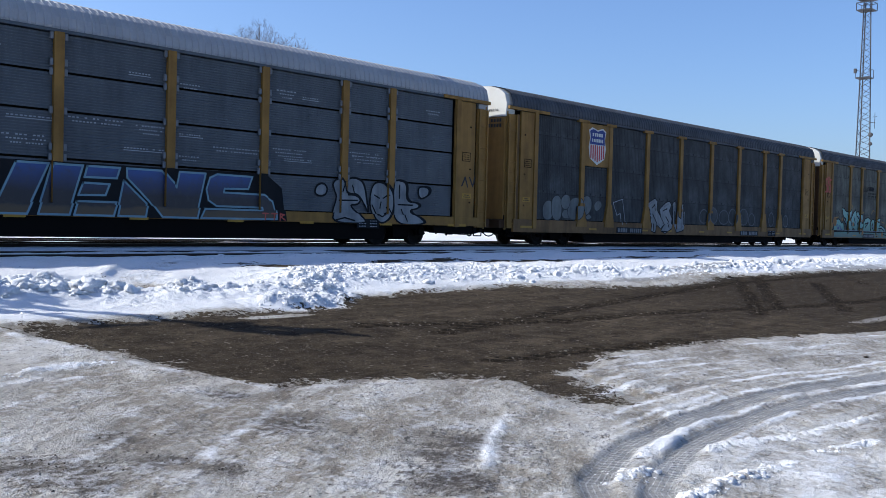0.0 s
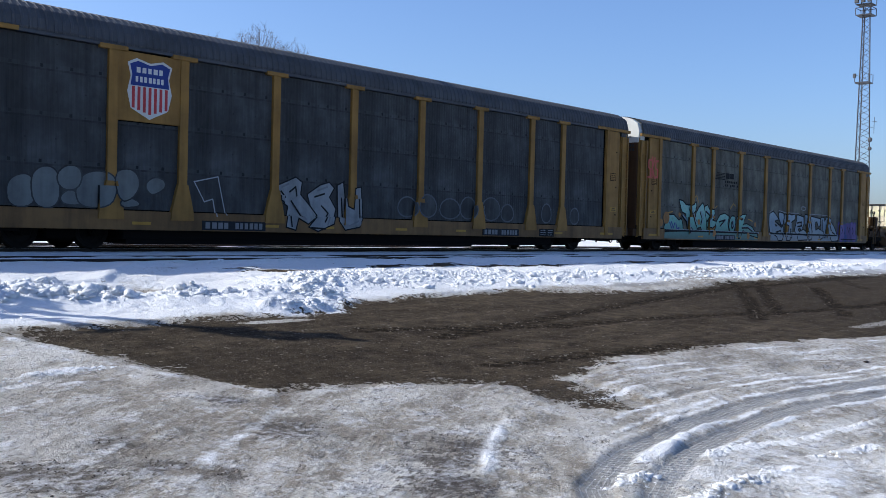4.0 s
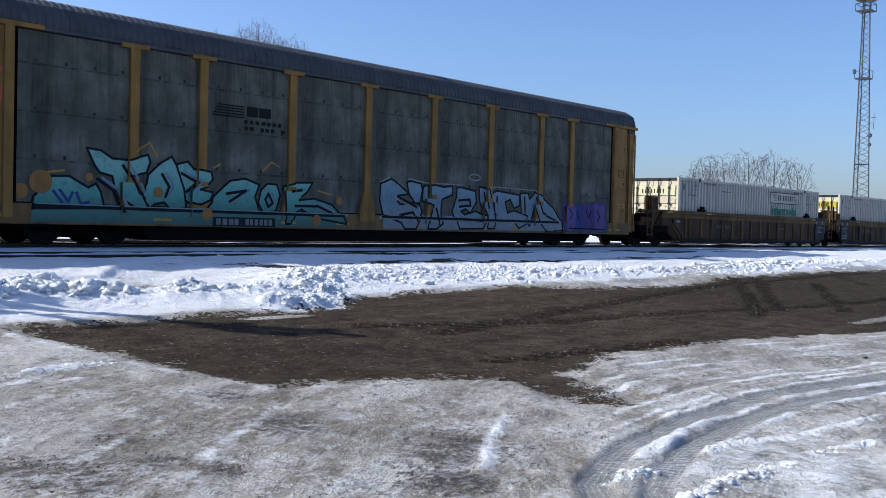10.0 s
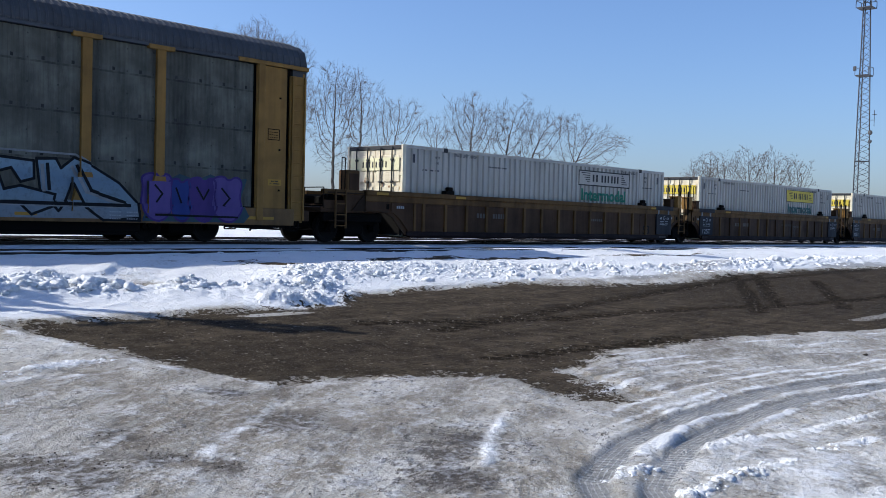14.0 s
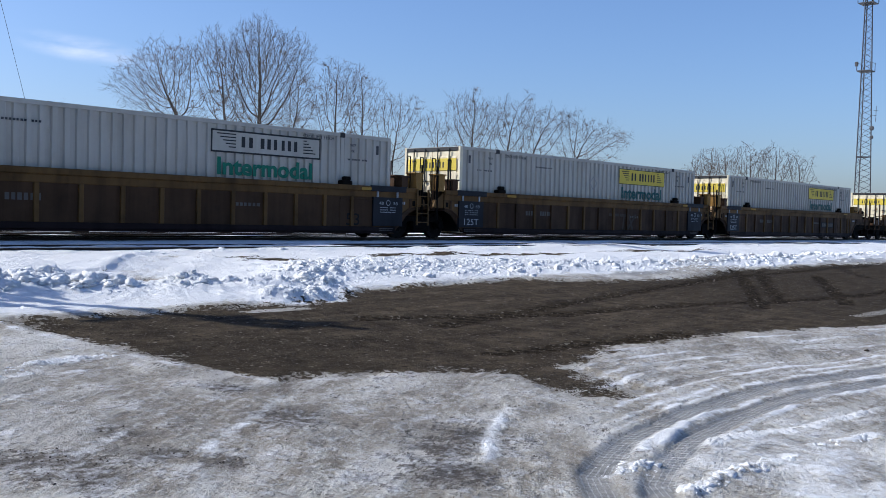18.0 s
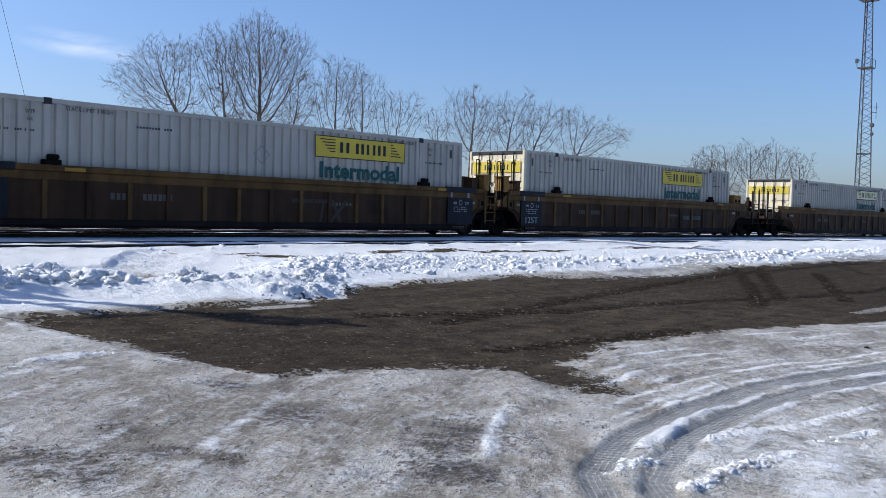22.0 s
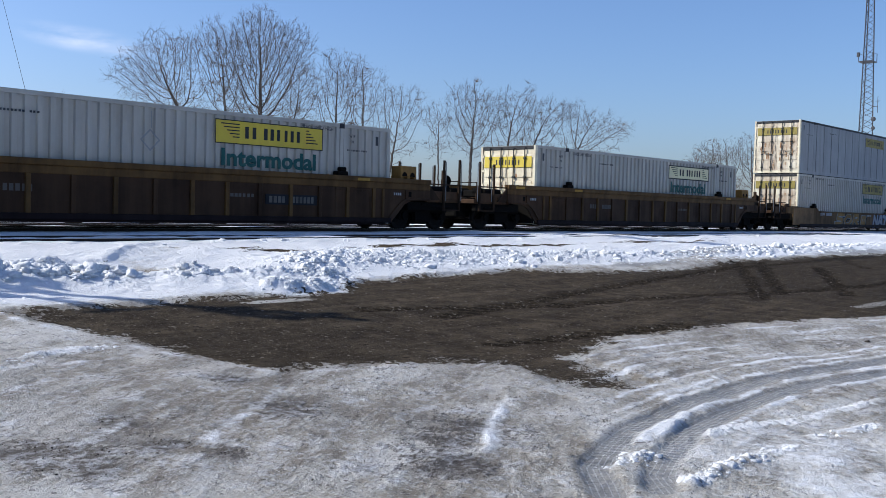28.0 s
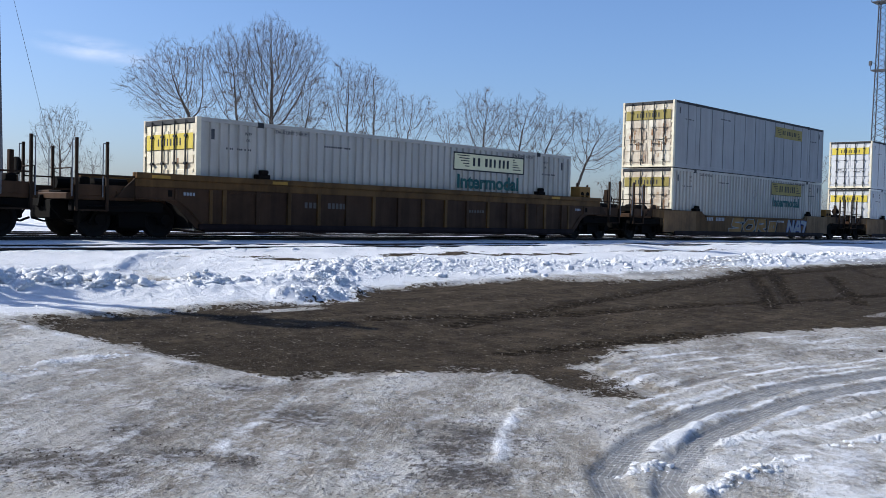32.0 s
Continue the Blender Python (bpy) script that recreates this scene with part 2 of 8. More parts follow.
def ground_material():
    """Snow, dirty ice and bare damp dirt, parted by the sheet's own masks with ragged edges."""
    m, nt, b = node_mat("winter_ground")
    geo = nt.nodes.new("ShaderNodeNewGeometry")
    xyz = nt.nodes.new("ShaderNodeSeparateXYZ")
    nt.links.new(geo.outputs["Position"], xyz.inputs[0])

    def attr(name):
        a = nt.nodes.new("ShaderNodeAttribute")
        a.attribute_name = name
        return a.outputs["Fac"]

    def noise_at(scale, detail=5, rough=0.6, stretch=None, turn=0.0, vec=None):
        n = nt.nodes.new("ShaderNodeTexNoise")
        n.inputs["Scale"].default_value, n.inputs["Detail"].default_value, n.inputs["Roughness"].default_value = scale, detail, rough
        src = vec or geo.outputs["Position"]
        if stretch:
            mp = nt.nodes.new("ShaderNodeMapping")
            mp.vector_type = "TEXTURE"
            mp.inputs["Rotation"].default_value = (0, 0, turn)
            mp.inputs["Scale"].default_value = stretch
            nt.links.new(src, mp.inputs[0])
            src = mp.outputs[0]
        nt.links.new(src, n.inputs["Vector"])
        return n.outputs["Fac"]

    big, mid, fine, grit = noise_at(0.5, 5), noise_at(2.6, 7, 0.68), noise_at(14, 6, 0.7), noise_at(60, 4, 0.7)
    # bare dirt: brown-black, damp drag lines along the road, pale pebbles
    drag = noise_at(1.0, 7, 0.68, (3.4, 0.32, 1.0), 0.06)
    fleck = noise_at(6.0, 7, 0.72, (2.6, 0.45, 1.0), 0.05)
    dirt = ramp(nt, mix(nt, 0.6, drag, mid), [(0.39, (0.030, 0.022, 0.014)), (0.47, (0.064, 0.048, 0.0305)), (0.53, (0.092, 0.071, 0.046)), (0.61, (0.14, 0.11, 0.073))])
    dirt = mix(nt, ramp(nt, fleck, [(0.58, (0, 0, 0)), (0.65, (0.55, 0.55, 0.55))]), dirt, (0.018, 0.0135, 0.0095))
    clod = noise_at(15, 6, 0.75, (1.7, 0.6, 1.0), 0.05)
    dirt = mix(nt, ramp(nt, clod, [(0.58, (0, 0, 0)), (0.63, (0.8, 0.8, 0.8))]), dirt, (0.014, 0.0105, 0.008))
    dirt = mix(nt, ramp(nt, clod, [(0.36, (0.6, 0.6, 0.6)), (0.42, (0, 0, 0))]), dirt, (0.125, 0.098, 0.068))
    dirt = mix(nt, maths(nt, "MULTIPLY", attr("stain"), 0.5, True), dirt, (0.034, 0.026, 0.017))
    wheel = maths(nt, "MULTIPLY", attr("tread"), ramp(nt, mix(nt, 0.5, fine, mid), [(0.42, (0, 0, 0)), (0.52, (1, 1, 1))]))
    chev = maths(nt, "GREATER_THAN", maths(nt, "SINE", maths(nt, "MULTIPLY", maths(nt, "ADD", xyz.outputs[0], xyz.outputs[1]), 19.0)), -0.1)
    dirt = mix(nt, maths(nt, "MULTIPLY", maths(nt, "MULTIPLY", wheel, maths(nt, "ADD", maths(nt, "MULTIPLY", chev, 0.75), 0.25)), 0.85), dirt, (0.011, 0.0082, 0.0058))
    dirt = mix(nt, ramp(nt, grit, [(0.60, (0, 0, 0)), (0.66, (0.7, 0.7, 0.7))]), dirt, (0.17, 0.142, 0.105))

    def specks(scale, size, share):
        """Small separate grains: a share of the cells holds one each."""
        n = nt.nodes.new("ShaderNodeTexVoronoi")
        n.inputs["Scale"].default_value, n.inputs["Randomness"].default_value = scale, 1.0
        nt.links.new(geo.outputs["Position"], n.inputs["Vector"])
        part_ = nt.nodes.new("ShaderNodeSeparateColor")
        nt.links.new(n.outputs["Color"], part_.inputs[0])
        chosen = maths(nt, "GREATER_THAN", part_.outputs[0], 1.0 - share)
        return maths(nt, "MULTIPLY", chosen, maths(nt, "LESS_THAN", n.outputs["Distance"], maths(nt, "MULTIPLY", part_.outputs[1], size)))

    stones, stones_small = specks(22, 0.5, 0.12), specks(55, 0.6, 0.2)
    dirt = mix(nt, maths(nt, "MULTIPLY", stones_small, 0.75), dirt, (0.17, 0.145, 0.115))
    dirt = mix(nt, maths(nt, "MULTIPLY", stones, 0.8), dirt, (0.25, 0.22, 0.18))
    holes = specks(16, 0.75, 0.16)
    dirt = mix(nt, maths(nt, "MULTIPLY", maths(nt, "MULTIPLY", holes, ramp(nt, mid, [(0.48, (0, 0, 0)), (0.6, (1, 1, 1))])), 0.8), dirt, (0.012, 0.009, 0.007))
    # dirty ice: grey-brown, with white scrapes drawn out one way and dark crumbs of dirt
    scrape = noise_at(1.5, 6, 0.66, (2.3, 0.55, 1.0), 0.56)
    brown = noise_at(0.8, 6, 0.66, (1.6, 0.8, 1.0), 0.56)
    along = nt.nodes.new("ShaderNodeCombineXYZ")
    nt.links.new(maths(nt, "MULTIPLY", xyz.outputs[0], 0.45), along.inputs[0])
    nt.links.new(maths(nt, "MULTIPLY", attr("across"), 4.2), along.inputs[1])
    tracks = noise_at(1.0, 6, 0.62, vec=along.outputs[0])
    swept = attr("swept")
    lines = mix(nt, swept, scrape, tracks)
    tone = maths(nt, "SUBTRACT", mix(nt, 0.4, brown, mid), maths(nt, "MULTIPLY", attr("stain"), 0.085))
    ice = ramp(nt, tone, [(0.36, (0.135, 0.105, 0.068)), (0.43, (0.255, 0.218, 0.165)), (0.50, (0.41, 0.374, 0.311)), (0.58, (0.52, 0.486, 0.42)), (0.66, (0.61, 0.58, 0.522))])
    ice = mix(nt, ramp(nt, lines, [(0.52, (0, 0, 0)), (0.62, (0.8, 0.8, 0.8))]), ice, mix(nt, swept, (0.62, 0.598, 0.545), (0.53, 0.522, 0.485)))
    ice = mix(nt, maths(nt, "MULTIPLY", swept, ramp(nt, lines, [(0.30, (0.75, 0.75, 0.75)), (0.46, (0, 0, 0))])), ice, (0.25, 0.245, 0.24))
    ice = mix(nt, ramp(nt, grit, [(0.56, (0, 0, 0)), (0.66, (0.42, 0.42, 0.42))]), ice, (0.68, 0.655, 0.595))
    ice = mix(nt, ramp(nt, grit, [(0.33, (0.35, 0.35, 0.35)), (0.42, (0, 0, 0))]), ice, (0.18, 0.15, 0.115))
    ice = mix(nt, ramp(nt, noise_at(26, 5, 0.7), [(0.37, (0.4, 0.4, 0.4)), (0.48, (0, 0, 0))]), ice, (0.22, 0.185, 0.14))
    mark = noise_at(3.0, 5, 0.66, (2.1, 0.62, 1.0), 0.60)
    ice = mix(nt, ramp(nt, mark, [(0.55, (0, 0, 0)), (0.66, (0.42, 0.42, 0.42))]), ice, (0.68, 0.655, 0.60))
    ice = mix(nt, ramp(nt, mark, [(0.34, (0.42, 0.42, 0.42)), (0.43, (0, 0, 0))]), ice, (0.18, 0.145, 0.10))
    grain = noise_at(34, 4, 0.75)
    ice = mix(nt, ramp(nt, grain, [(0.40, (0.2, 0.2, 0.2)), (0.50, (0, 0, 0))]), ice, (0.19, 0.165, 0.13))
    ice = mix(nt, ramp(nt, grain, [(0.57, (0, 0, 0)), (0.68, (0.3, 0.3, 0.3))]), ice, (0.72, 0.70, 0.645))
    # sparkle of the ice, painted as near-white grains in its colour
    glint = maths(nt, "MAXIMUM", specks(38, 0.5, 0.16), specks(75, 0.6, 0.2))
    ice = mix(nt, maths(nt, "MULTIPLY", glint, 0.38), ice, (0.9, 0.885, 0.84))
    band = noise_at(1.0, 5, 0.6, (2.6, 0.62, 1.0), 0.62)
    ice = mix(nt, maths(nt, "MULTIPLY", maths(nt, "SUBTRACT", 1.0, maths(nt, "MULTIPLY", swept, 0.8)), ramp(nt, band, [(0.50, (0, 0, 0)), (0.61, (0.8, 0.8, 0.8))])), ice, (0.64, 0.615, 0.565))
    ice = mix(nt, ramp(nt, band, [(0.36, (0.55, 0.55, 0.55)), (0.47, (0, 0, 0))]), ice, (0.225, 0.188, 0.138))
    chip = maths(nt, "MULTIPLY", specks(30, 0.6, 0.3), ramp(nt, mid, [(0.40, (1, 1, 1)), (0.54, (0, 0, 0))]))
    ice = mix(nt, maths(nt, "MULTIPLY", chip, 0.8), ice, (0.075, 0.058, 0.042))
    mottle = noise_at(10, 6, 0.74, (1.7, 0.65, 1.0), 0.55)
    ice = mix(nt, ramp(nt, mottle, [(0.35, (0.5, 0.5, 0.5)), (0.47, (0, 0, 0))]), ice, (0.17, 0.143, 0.105))
    ice = mix(nt, ramp(nt, mottle, [(0.53, (0, 0, 0)), (0.66, (0.62, 0.62, 0.62))]), ice, (0.66, 0.635, 0.585))
    rift = noise_at(2.2, 7, 0.72, (2.4, 0.5, 1.0), -0.75)
    rift = maths(nt, "MULTIPLY", attr("soil"), ramp(nt, rift, [(0.47, (0, 0, 0)), (0.53, (1, 1, 1))]))
    ice = mix(nt, maths(nt, "MULTIPLY", rift, 0.85), ice, (0.035, 0.025, 0.017))
    crumb = noise_at(20, 7, 0.76, (1.7, 0.6, 1.0), 0.5)
    crumb = maths(nt, "ADD", maths(nt, "MULTIPLY", maths(nt, "ADD", crumb, mid), 0.5), maths(nt, "MULTIPLY", attr("soil"), 0.115))
    ice = mix(nt, ramp(nt, crumb, [(0.557, (0, 0, 0)), (0.585, (0.92, 0.92, 0.92))]), ice, (0.05, 0.036, 0.024))
    ice = mix(nt, maths(nt, "MULTIPLY", attr("stain"), 0.34, True), ice, (0.25, 0.222, 0.18))
    # clean snow, faintly soiled
    snow = ramp(nt, mix(nt, 0.45, big, fine), [(0.30, (0.58, 0.572, 0.56)), (0.46, (0.72, 0.722, 0.724)), (0.7, (0.79, 0.794, 0.798))])
    ragged = maths(nt, "SUBTRACT", mix(nt, 0.5, mid, fine), 0.5)

    def mask(name, spread, width):
        v = maths(nt, "ADD", attr(name), maths(nt, "MULTIPLY", ragged, spread))
        return maths(nt, "ADD", maths(nt, "DIVIDE", v, width), 0.5, True)

    clean = mask("clean", 2.0, 0.4)
    ground = mix(nt, clean, ice, snow)
    slush = mask("slush", 0.9, 0.4)
    ground = mix(nt, maths(nt, "MULTIPLY", slush, 0.75), ground, (0.27, 0.266, 0.258))
    comb = maths(nt, "SINE", maths(nt, "MULTIPLY", attr("across"), 170.0))
    comb = maths(nt, "MULTIPLY", maths(nt, "GREATER_THAN", maths(nt, "ADD", comb, maths(nt, "MULTIPLY", maths(nt, "SUBTRACT", fine, 0.5), 3.0)), 0.75), slush)
    ground = mix(nt, maths(nt, "MULTIPLY", comb, 0.55), ground, (0.56, 0.56, 0.55))
    bare = mask("bare", 2.4, 0.06)
    ground = mix(nt, bare, ground, dirt)
    nt.links.new(ground, b.inputs["Base Color"])
    r = mix(nt, clean, ramp(nt, mid, [(0.3, (0.34, 0.34, 0.34)), (0.7, (0.75, 0.75, 0.75))]), (0.8, 0.8, 0.8))
    r = mix(nt, bare, r, (0.9, 0.9, 0.9))
    nt.links.new(r, b.inputs["Roughness"])
    nt.links.new(mix(nt, bare, (0.2, 0.2, 0.2), (0.06, 0.06, 0.06)), b.inputs["Specular IOR Level"])
    h = maths(nt, "ADD", maths(nt, "MULTIPLY", mid, 1.5), maths(nt, "ADD", maths(nt, "MULTIPLY", fine, 0.7), maths(nt, "MULTIPLY", grit, 0.3)))
    h = maths(nt, "SUBTRACT", maths(nt, "ADD", h, maths(nt, "MULTIPLY", lines, 0.6)), 1.55)
    h = maths(nt, "MULTIPLY", h, maths(nt, "SUBTRACT", 1.0, maths(nt, "MULTIPLY", clean, 0.45)))
    lug = maths(nt, "SINE", maths(nt, "ADD", maths(nt, "MULTIPLY", xyz.outputs[0], 95.0), maths(nt, "MULTIPLY", attr("across"), 60.0)))
    h = maths(nt, "ADD", h, maths(nt, "MULTIPLY", maths(nt, "MULTIPLY", lug, slush), 0.12))
    h = maths(nt, "ADD", h, maths(nt, "MULTIPLY", maths(nt, "MULTIPLY", clod, bare), 0.9))
    bump(nt, b, h, 1.0, 0.08)
    return m


GROUND = ground_material()

# ---- mesh helpers ----


def part(name, bm, material, parent=None, label=""):
    """Links a bmesh as one mesh object under a thing or a part."""
    me = bpy.data.meshes.new(name)
    bm.to_mesh(me)
    bm.free()
    me.materials.append(material)
    ob = new(name, me)
    ob.parent = parent
    return tagged(ob, label)


def share(name, me, parent, at):
    """Another piece on a mesh that exists already."""
    ob = new(name, me)
    ob.parent = parent
    ob.location = at
    return ob


def empty(name, at=(0, 0, 0)):
    ob = new(name)
    ob.location = at
    return ob


def box(bm, x0, x1, y0, y1, z0, z1, bevel=0.0):
    r = bmesh.ops.create_cube(bm, size=1.0)
    for v in r["verts"]:
        v.co = Vector(((x0 + x1) / 2 + v.co.x * (x1 - x0), (y0 + y1) / 2 + v.co.y * (y1 - y0), (z0 + z1) / 2 + v.co.z * (z1 - z0)))
    if bevel:
        edges = list({e for v in r["verts"] for e in v.link_edges})
        bmesh.ops.bevel(bm, geom=edges, offset=bevel, segments=1, affect="EDGES")
    return bm


def slab(x0, x1, y0, y1, z0, z1, bevel=0.012):
    return box(bmesh.new(), x0, x1, y0, y1, z0, z1, bevel)


def prism(bm, outline, y0, y1):
    """An outline in x and z, drawn out from y0 to y1."""
    n = len(outline)
    a = [bm.verts.new((x, y0, z)) for x, z in outline]
    b = [bm.verts.new((x, y1, z)) for x, z in outline]
    for i in range(n):
        j = (i + 1) % n
        bm.faces.new((a[i], a[j], b[j], b[i]))
    bm.faces.new(a)
    bm.faces.new(list(reversed(b)))
    bmesh.ops.recalc_face_normals(bm, faces=bm.faces)
    return bm


def rod(bm, a, b, r, n=8):
    a, b = Vector(a), Vector(b)
    q = (b - a).to_track_quat("Z", "Y").to_matrix()
    rings = []
    for p in (a, b):
        rings.append([bm.verts.new(p + q @ Vector((r * math.cos(k * math.tau / n), r * math.sin(k * math.tau / n), 0))) for k in range(n)])
    for k in range(n):
        j = (k + 1) % n
        bm.faces.new((rings[0][k], rings[0][j], rings[1][j], rings[1][k]))
    bm.faces.new(list(reversed(rings[0])))
    bm.faces.new(rings[1])
    return bm


def rods(pairs, r, n=8):
    bm = bmesh.new()
    for a, b in pairs:
        rod(bm, a, b, r, n)
    return bm

# ---- the ground: one sheet to the horizon ----
RAIL_TOP = 0.99
NEAR_TRACK, TRAIN_TRACK, FAR_TRACK = 17.98, 22.74, 27.3
# outline of the bare dirt road, seen from above
ROAD = [(4.5, 9.7), (4.6, 10.25), (6.8, 10.32), (8.4, 10.24), (9.2, 10.3), (9.7, 10.75), (10.4, 11.2), (12.5, 11.35), (14.4, 11.45),
        (16.2, 10.65), (19.6, 10.45), (23.6, 11.3), (34.7, 11.15), (900, 11.2), (900, 1.0), (30, 2.6), (22, 4.0), (16.2, 4.95), (14.2, 5.4),
        (12.0, 5.85), (9.4, 6.05), (8.55, 5.7), (8.0, 5.6), (7.9, 5.2), (7.85, 4.85), (7.55, 4.55), (7.2, 4.5), (6.9, 4.7), (7.0, 5.15), (7.2, 5.65), (6.4, 6.25), (5.85, 6.4), (5.2, 6.5), (5.0, 7.0), (4.85, 7.65)]
RUTS = [[(4.6, 2.9), (4.98, 3.25), (5.9, 3.6), (7.24, 3.81), (8.4, 3.85), (9.7, 3.75), (11.0, 3.54), (14, 3.0), (20, 1.8)],
        [(4.9, 2.75), (5.44, 3.05), (6.3, 3.3), (7.36, 3.48), (8.2, 3.5), (8.91, 3.45), (10.2, 3.25), (14, 2.6), (20, 1.4)]]
SHELF = [(4.4, 12.6), (5.0, 13.0), (5.66, 13.3), (6.81, 13.95), (7.7, 14.0), (8.37, 14.9), (9.43, 16.1), (10.64, 17.1), (11.5, 17.5), (-60, 17.5), (-60, 12.6)]
CLIMB = [(7.3, 12.75), (7.7, 13.35), (8.6, 14.5), (10.3, 16.4)]
HEAP = [(7.5, 11.75), (8.2, 11.95), (8.9, 11.75), (9.5, 11.3), (9.9, 11.55)]
RIDGES = [[(6.26, 3.16), (6.64, 3.13), (7.28, 2.98), (8.14, 2.86), (8.71, 2.74), (11.5, 2.3)], [(5.1, 2.66), (5.35, 2.68), (5.67, 2.71), (5.97, 2.66), (6.43, 2.62)], [(6.87, 2.64), (7.48, 2.54), (7.65, 2.5)], [(5.07, 3.2), (5.3, 3.21), (5.48, 3.14)],
          [(9.3, 4.15), (11, 4.2), (14, 3.8)], [(8.5, 4.45), (10.5, 4.65), (13.5, 4.4)], [(9.0, 4.9), (11, 5.1), (13.5, 4.9)], [(3.0, 7.6), (3.4, 7.8), (4.0, 8.1), (4.4, 8.05)], [(4.7, 3.85), (5.2, 4.25), (6.0, 4.75)]]


# snow left standing between the ruts, pale drag marks, and places where dirt has melted through the ice
WEDGE = [(5.66, 3.43), (5.95, 3.56), (6.2, 3.58), (6.84, 3.68), (7.6, 3.70), (6.85, 3.56), (6.01, 3.34), (5.75, 3.34)]
MELTED = [(11.1, 15.45, 0.5), (11.8, 14.85, 0.7), (14.8, 15.25, 0.9), (17.0, 15.2, 1.0), (18.5, 15.05, 0.9), (20.4, 15.1, 1.3), (25.9, 15.5, 1.5), (28.0, 15.3, 1.4), (6.9, 13.0, 0.35)]
SCRAPES = [[(2.75, 5.36), (3.32, 5.75), (4.03, 6.25)], [(3.4, 5.06), (3.96, 5.42), (4.63, 5.87)], [(4.84, 5.32), (5.49, 5.57)], [(2.75, 6.77), (3.39, 7.07)], [(3.76, 7.58), (4.4, 7.63)], [(4.79, 4.78), (5.31, 4.92)], [(4.16, 4.77), (4.59, 4.91)], [(2.9, 7.35), (3.6, 7.72)]]
SOIL = [(2.28, 5.43, 0.09), (2.49, 5.54, 0.09), (2.59, 5.32, 0.09), (2.77, 5.28, 0.09), (3.23, 5.1, 0.09), (2.45, 5.52, 0.14), (2.62, 5.48, 0.12), (2.93, 5.28, 0.13), (3.18, 5.07, 0.13), (3.42, 4.74, 0.12), (2.4, 5.08, 0.14), (2.6, 4.92, 0.15), (3.07, 5.12, 0.16), (3.39, 4.83, 0.12), (2.6, 4.98, 0.22), (4.53, 6.38, 0.2), (4.36, 5.42, 0.3), (4.62, 4.2, 0.25), (2.45, 5.5, 0.25), (3.2, 5.65, 0.2), (5.75, 3.4, 0.07), (4.3, 3.8, 0.3), (5.0, 4.4, 0.4), (2.75, 5.25, 0.2)]
TREADS = [[(9.0, 8.2), (11.24, 8.57), (15.06, 9.34), (21.36, 10.34), (33.0, 10.9)], [(8.4, 9.0), (11.3, 8.2), (15.0, 7.95), (19.0, 7.2), (23.5, 7.2)], [(23.4, 11.2), (19.3, 8.9), (16.0, 7.15)],
          [(24.35, 11.0), (18.9, 8.2), (17.2, 7.3)], [(24.8, 9.6), (18.5, 6.6)], [(8.0, 6.5), (9.8, 6.35), (11.5, 6.2)], [(30.0, 11.2), (26.5, 9.0)]]


def signed(px, py, poly):
    """Distance to an outline, positive inside."""
    d = np.full(px.shape, 1e9)
    inside = np.zeros(px.shape, bool)
    for (ax, ay), (bx, by) in zip(poly, poly[1:] + poly[:1]):
        ex, ey = bx - ax, by - ay
        k = np.clip(((px - ax) * ex + (py - ay) * ey) / (ex * ex + ey * ey), 0, 1)
        d = np.minimum(d, np.hypot(px - ax - k * ex, py - ay - k * ey))
        cross = ((ay > py) != (by > py)) & (px < ex * (py - ay) / (ey if ey else 1e-9) + ax)
        inside ^= cross
    return np.where(inside, d, -d)


def from_line(px, py, line):
    d = np.full(px.shape, 1e9)
    for (ax, ay), (bx, by) in zip(line, line[1:]):
        ex, ey = bx - ax, by - ay
        k = np.clip(((px - ax) * ex + (py - ay) * ey) / (ex * ex + ey * ey), 0, 1)
        d = np.minimum(d, np.hypot(px - ax - k * ex, py - ay - k * ey))
    return d


_rng = np.random.default_rng(5)
_lattice = _rng.random((256, 256))


def hills(px, py, size, octaves=4, seed=0):
    """Smooth value noise from -1 to 1 over the plan."""
    out, amp, total = np.zeros(px.shape), 1.0, 0.0
    for o in range(octaves):
        u, v = px / size + 17.3 * (o + seed), py / size + 9.1 * (o + 2 * seed)
        i, j = np.floor(u).astype(int), np.floor(v).astype(int)
        fu, fv = u - i, v - j
        fu, fv = fu * fu * (3 - 2 * fu), fv * fv * (3 - 2 * fv)
        g = lambda a, b: _lattice[a % 256, b % 256]
        val = (g(i, j) * (1 - fu) + g(i + 1, j) * fu) * (1 - fv) + (g(i, j + 1) * (1 - fu) + g(i + 1, j + 1) * fu) * fv
        out += amp * (val * 2 - 1)
        total += amp
        amp *= 0.5
        size = size / 2.1
    return out / total


def smooth(v, lo, hi):
    k = np.clip((v - lo) / (hi - lo), 0, 1)
    return k * k * (3 - 2 * k)


def base_height(py):
    return np.interp(py, [-60, 0, 4, 8, 10.5, 12.5, 15, 16.4, 17.2, 19.6, 20.6, 29.2, 34, 37, 42, 60], [-0.1, 0, 0.1, 0.3, 0.45, 0.57, 0.74, 0.80, 0.87, 0.88, 0.89, 0.88, 1.08, 1.1, 0.8, 0.75])


BANK_Y = lambda px: np.interp(px, [-60, 2, 5, 8.5, 9.6, 10.5, 14.5, 17, 20, 24, 35, 900], [12.9, 12.9, 12.6, 11.3, 11.9, 13.2, 13.1, 12.9, 12.6, 12.7, 12.5, 12.5])


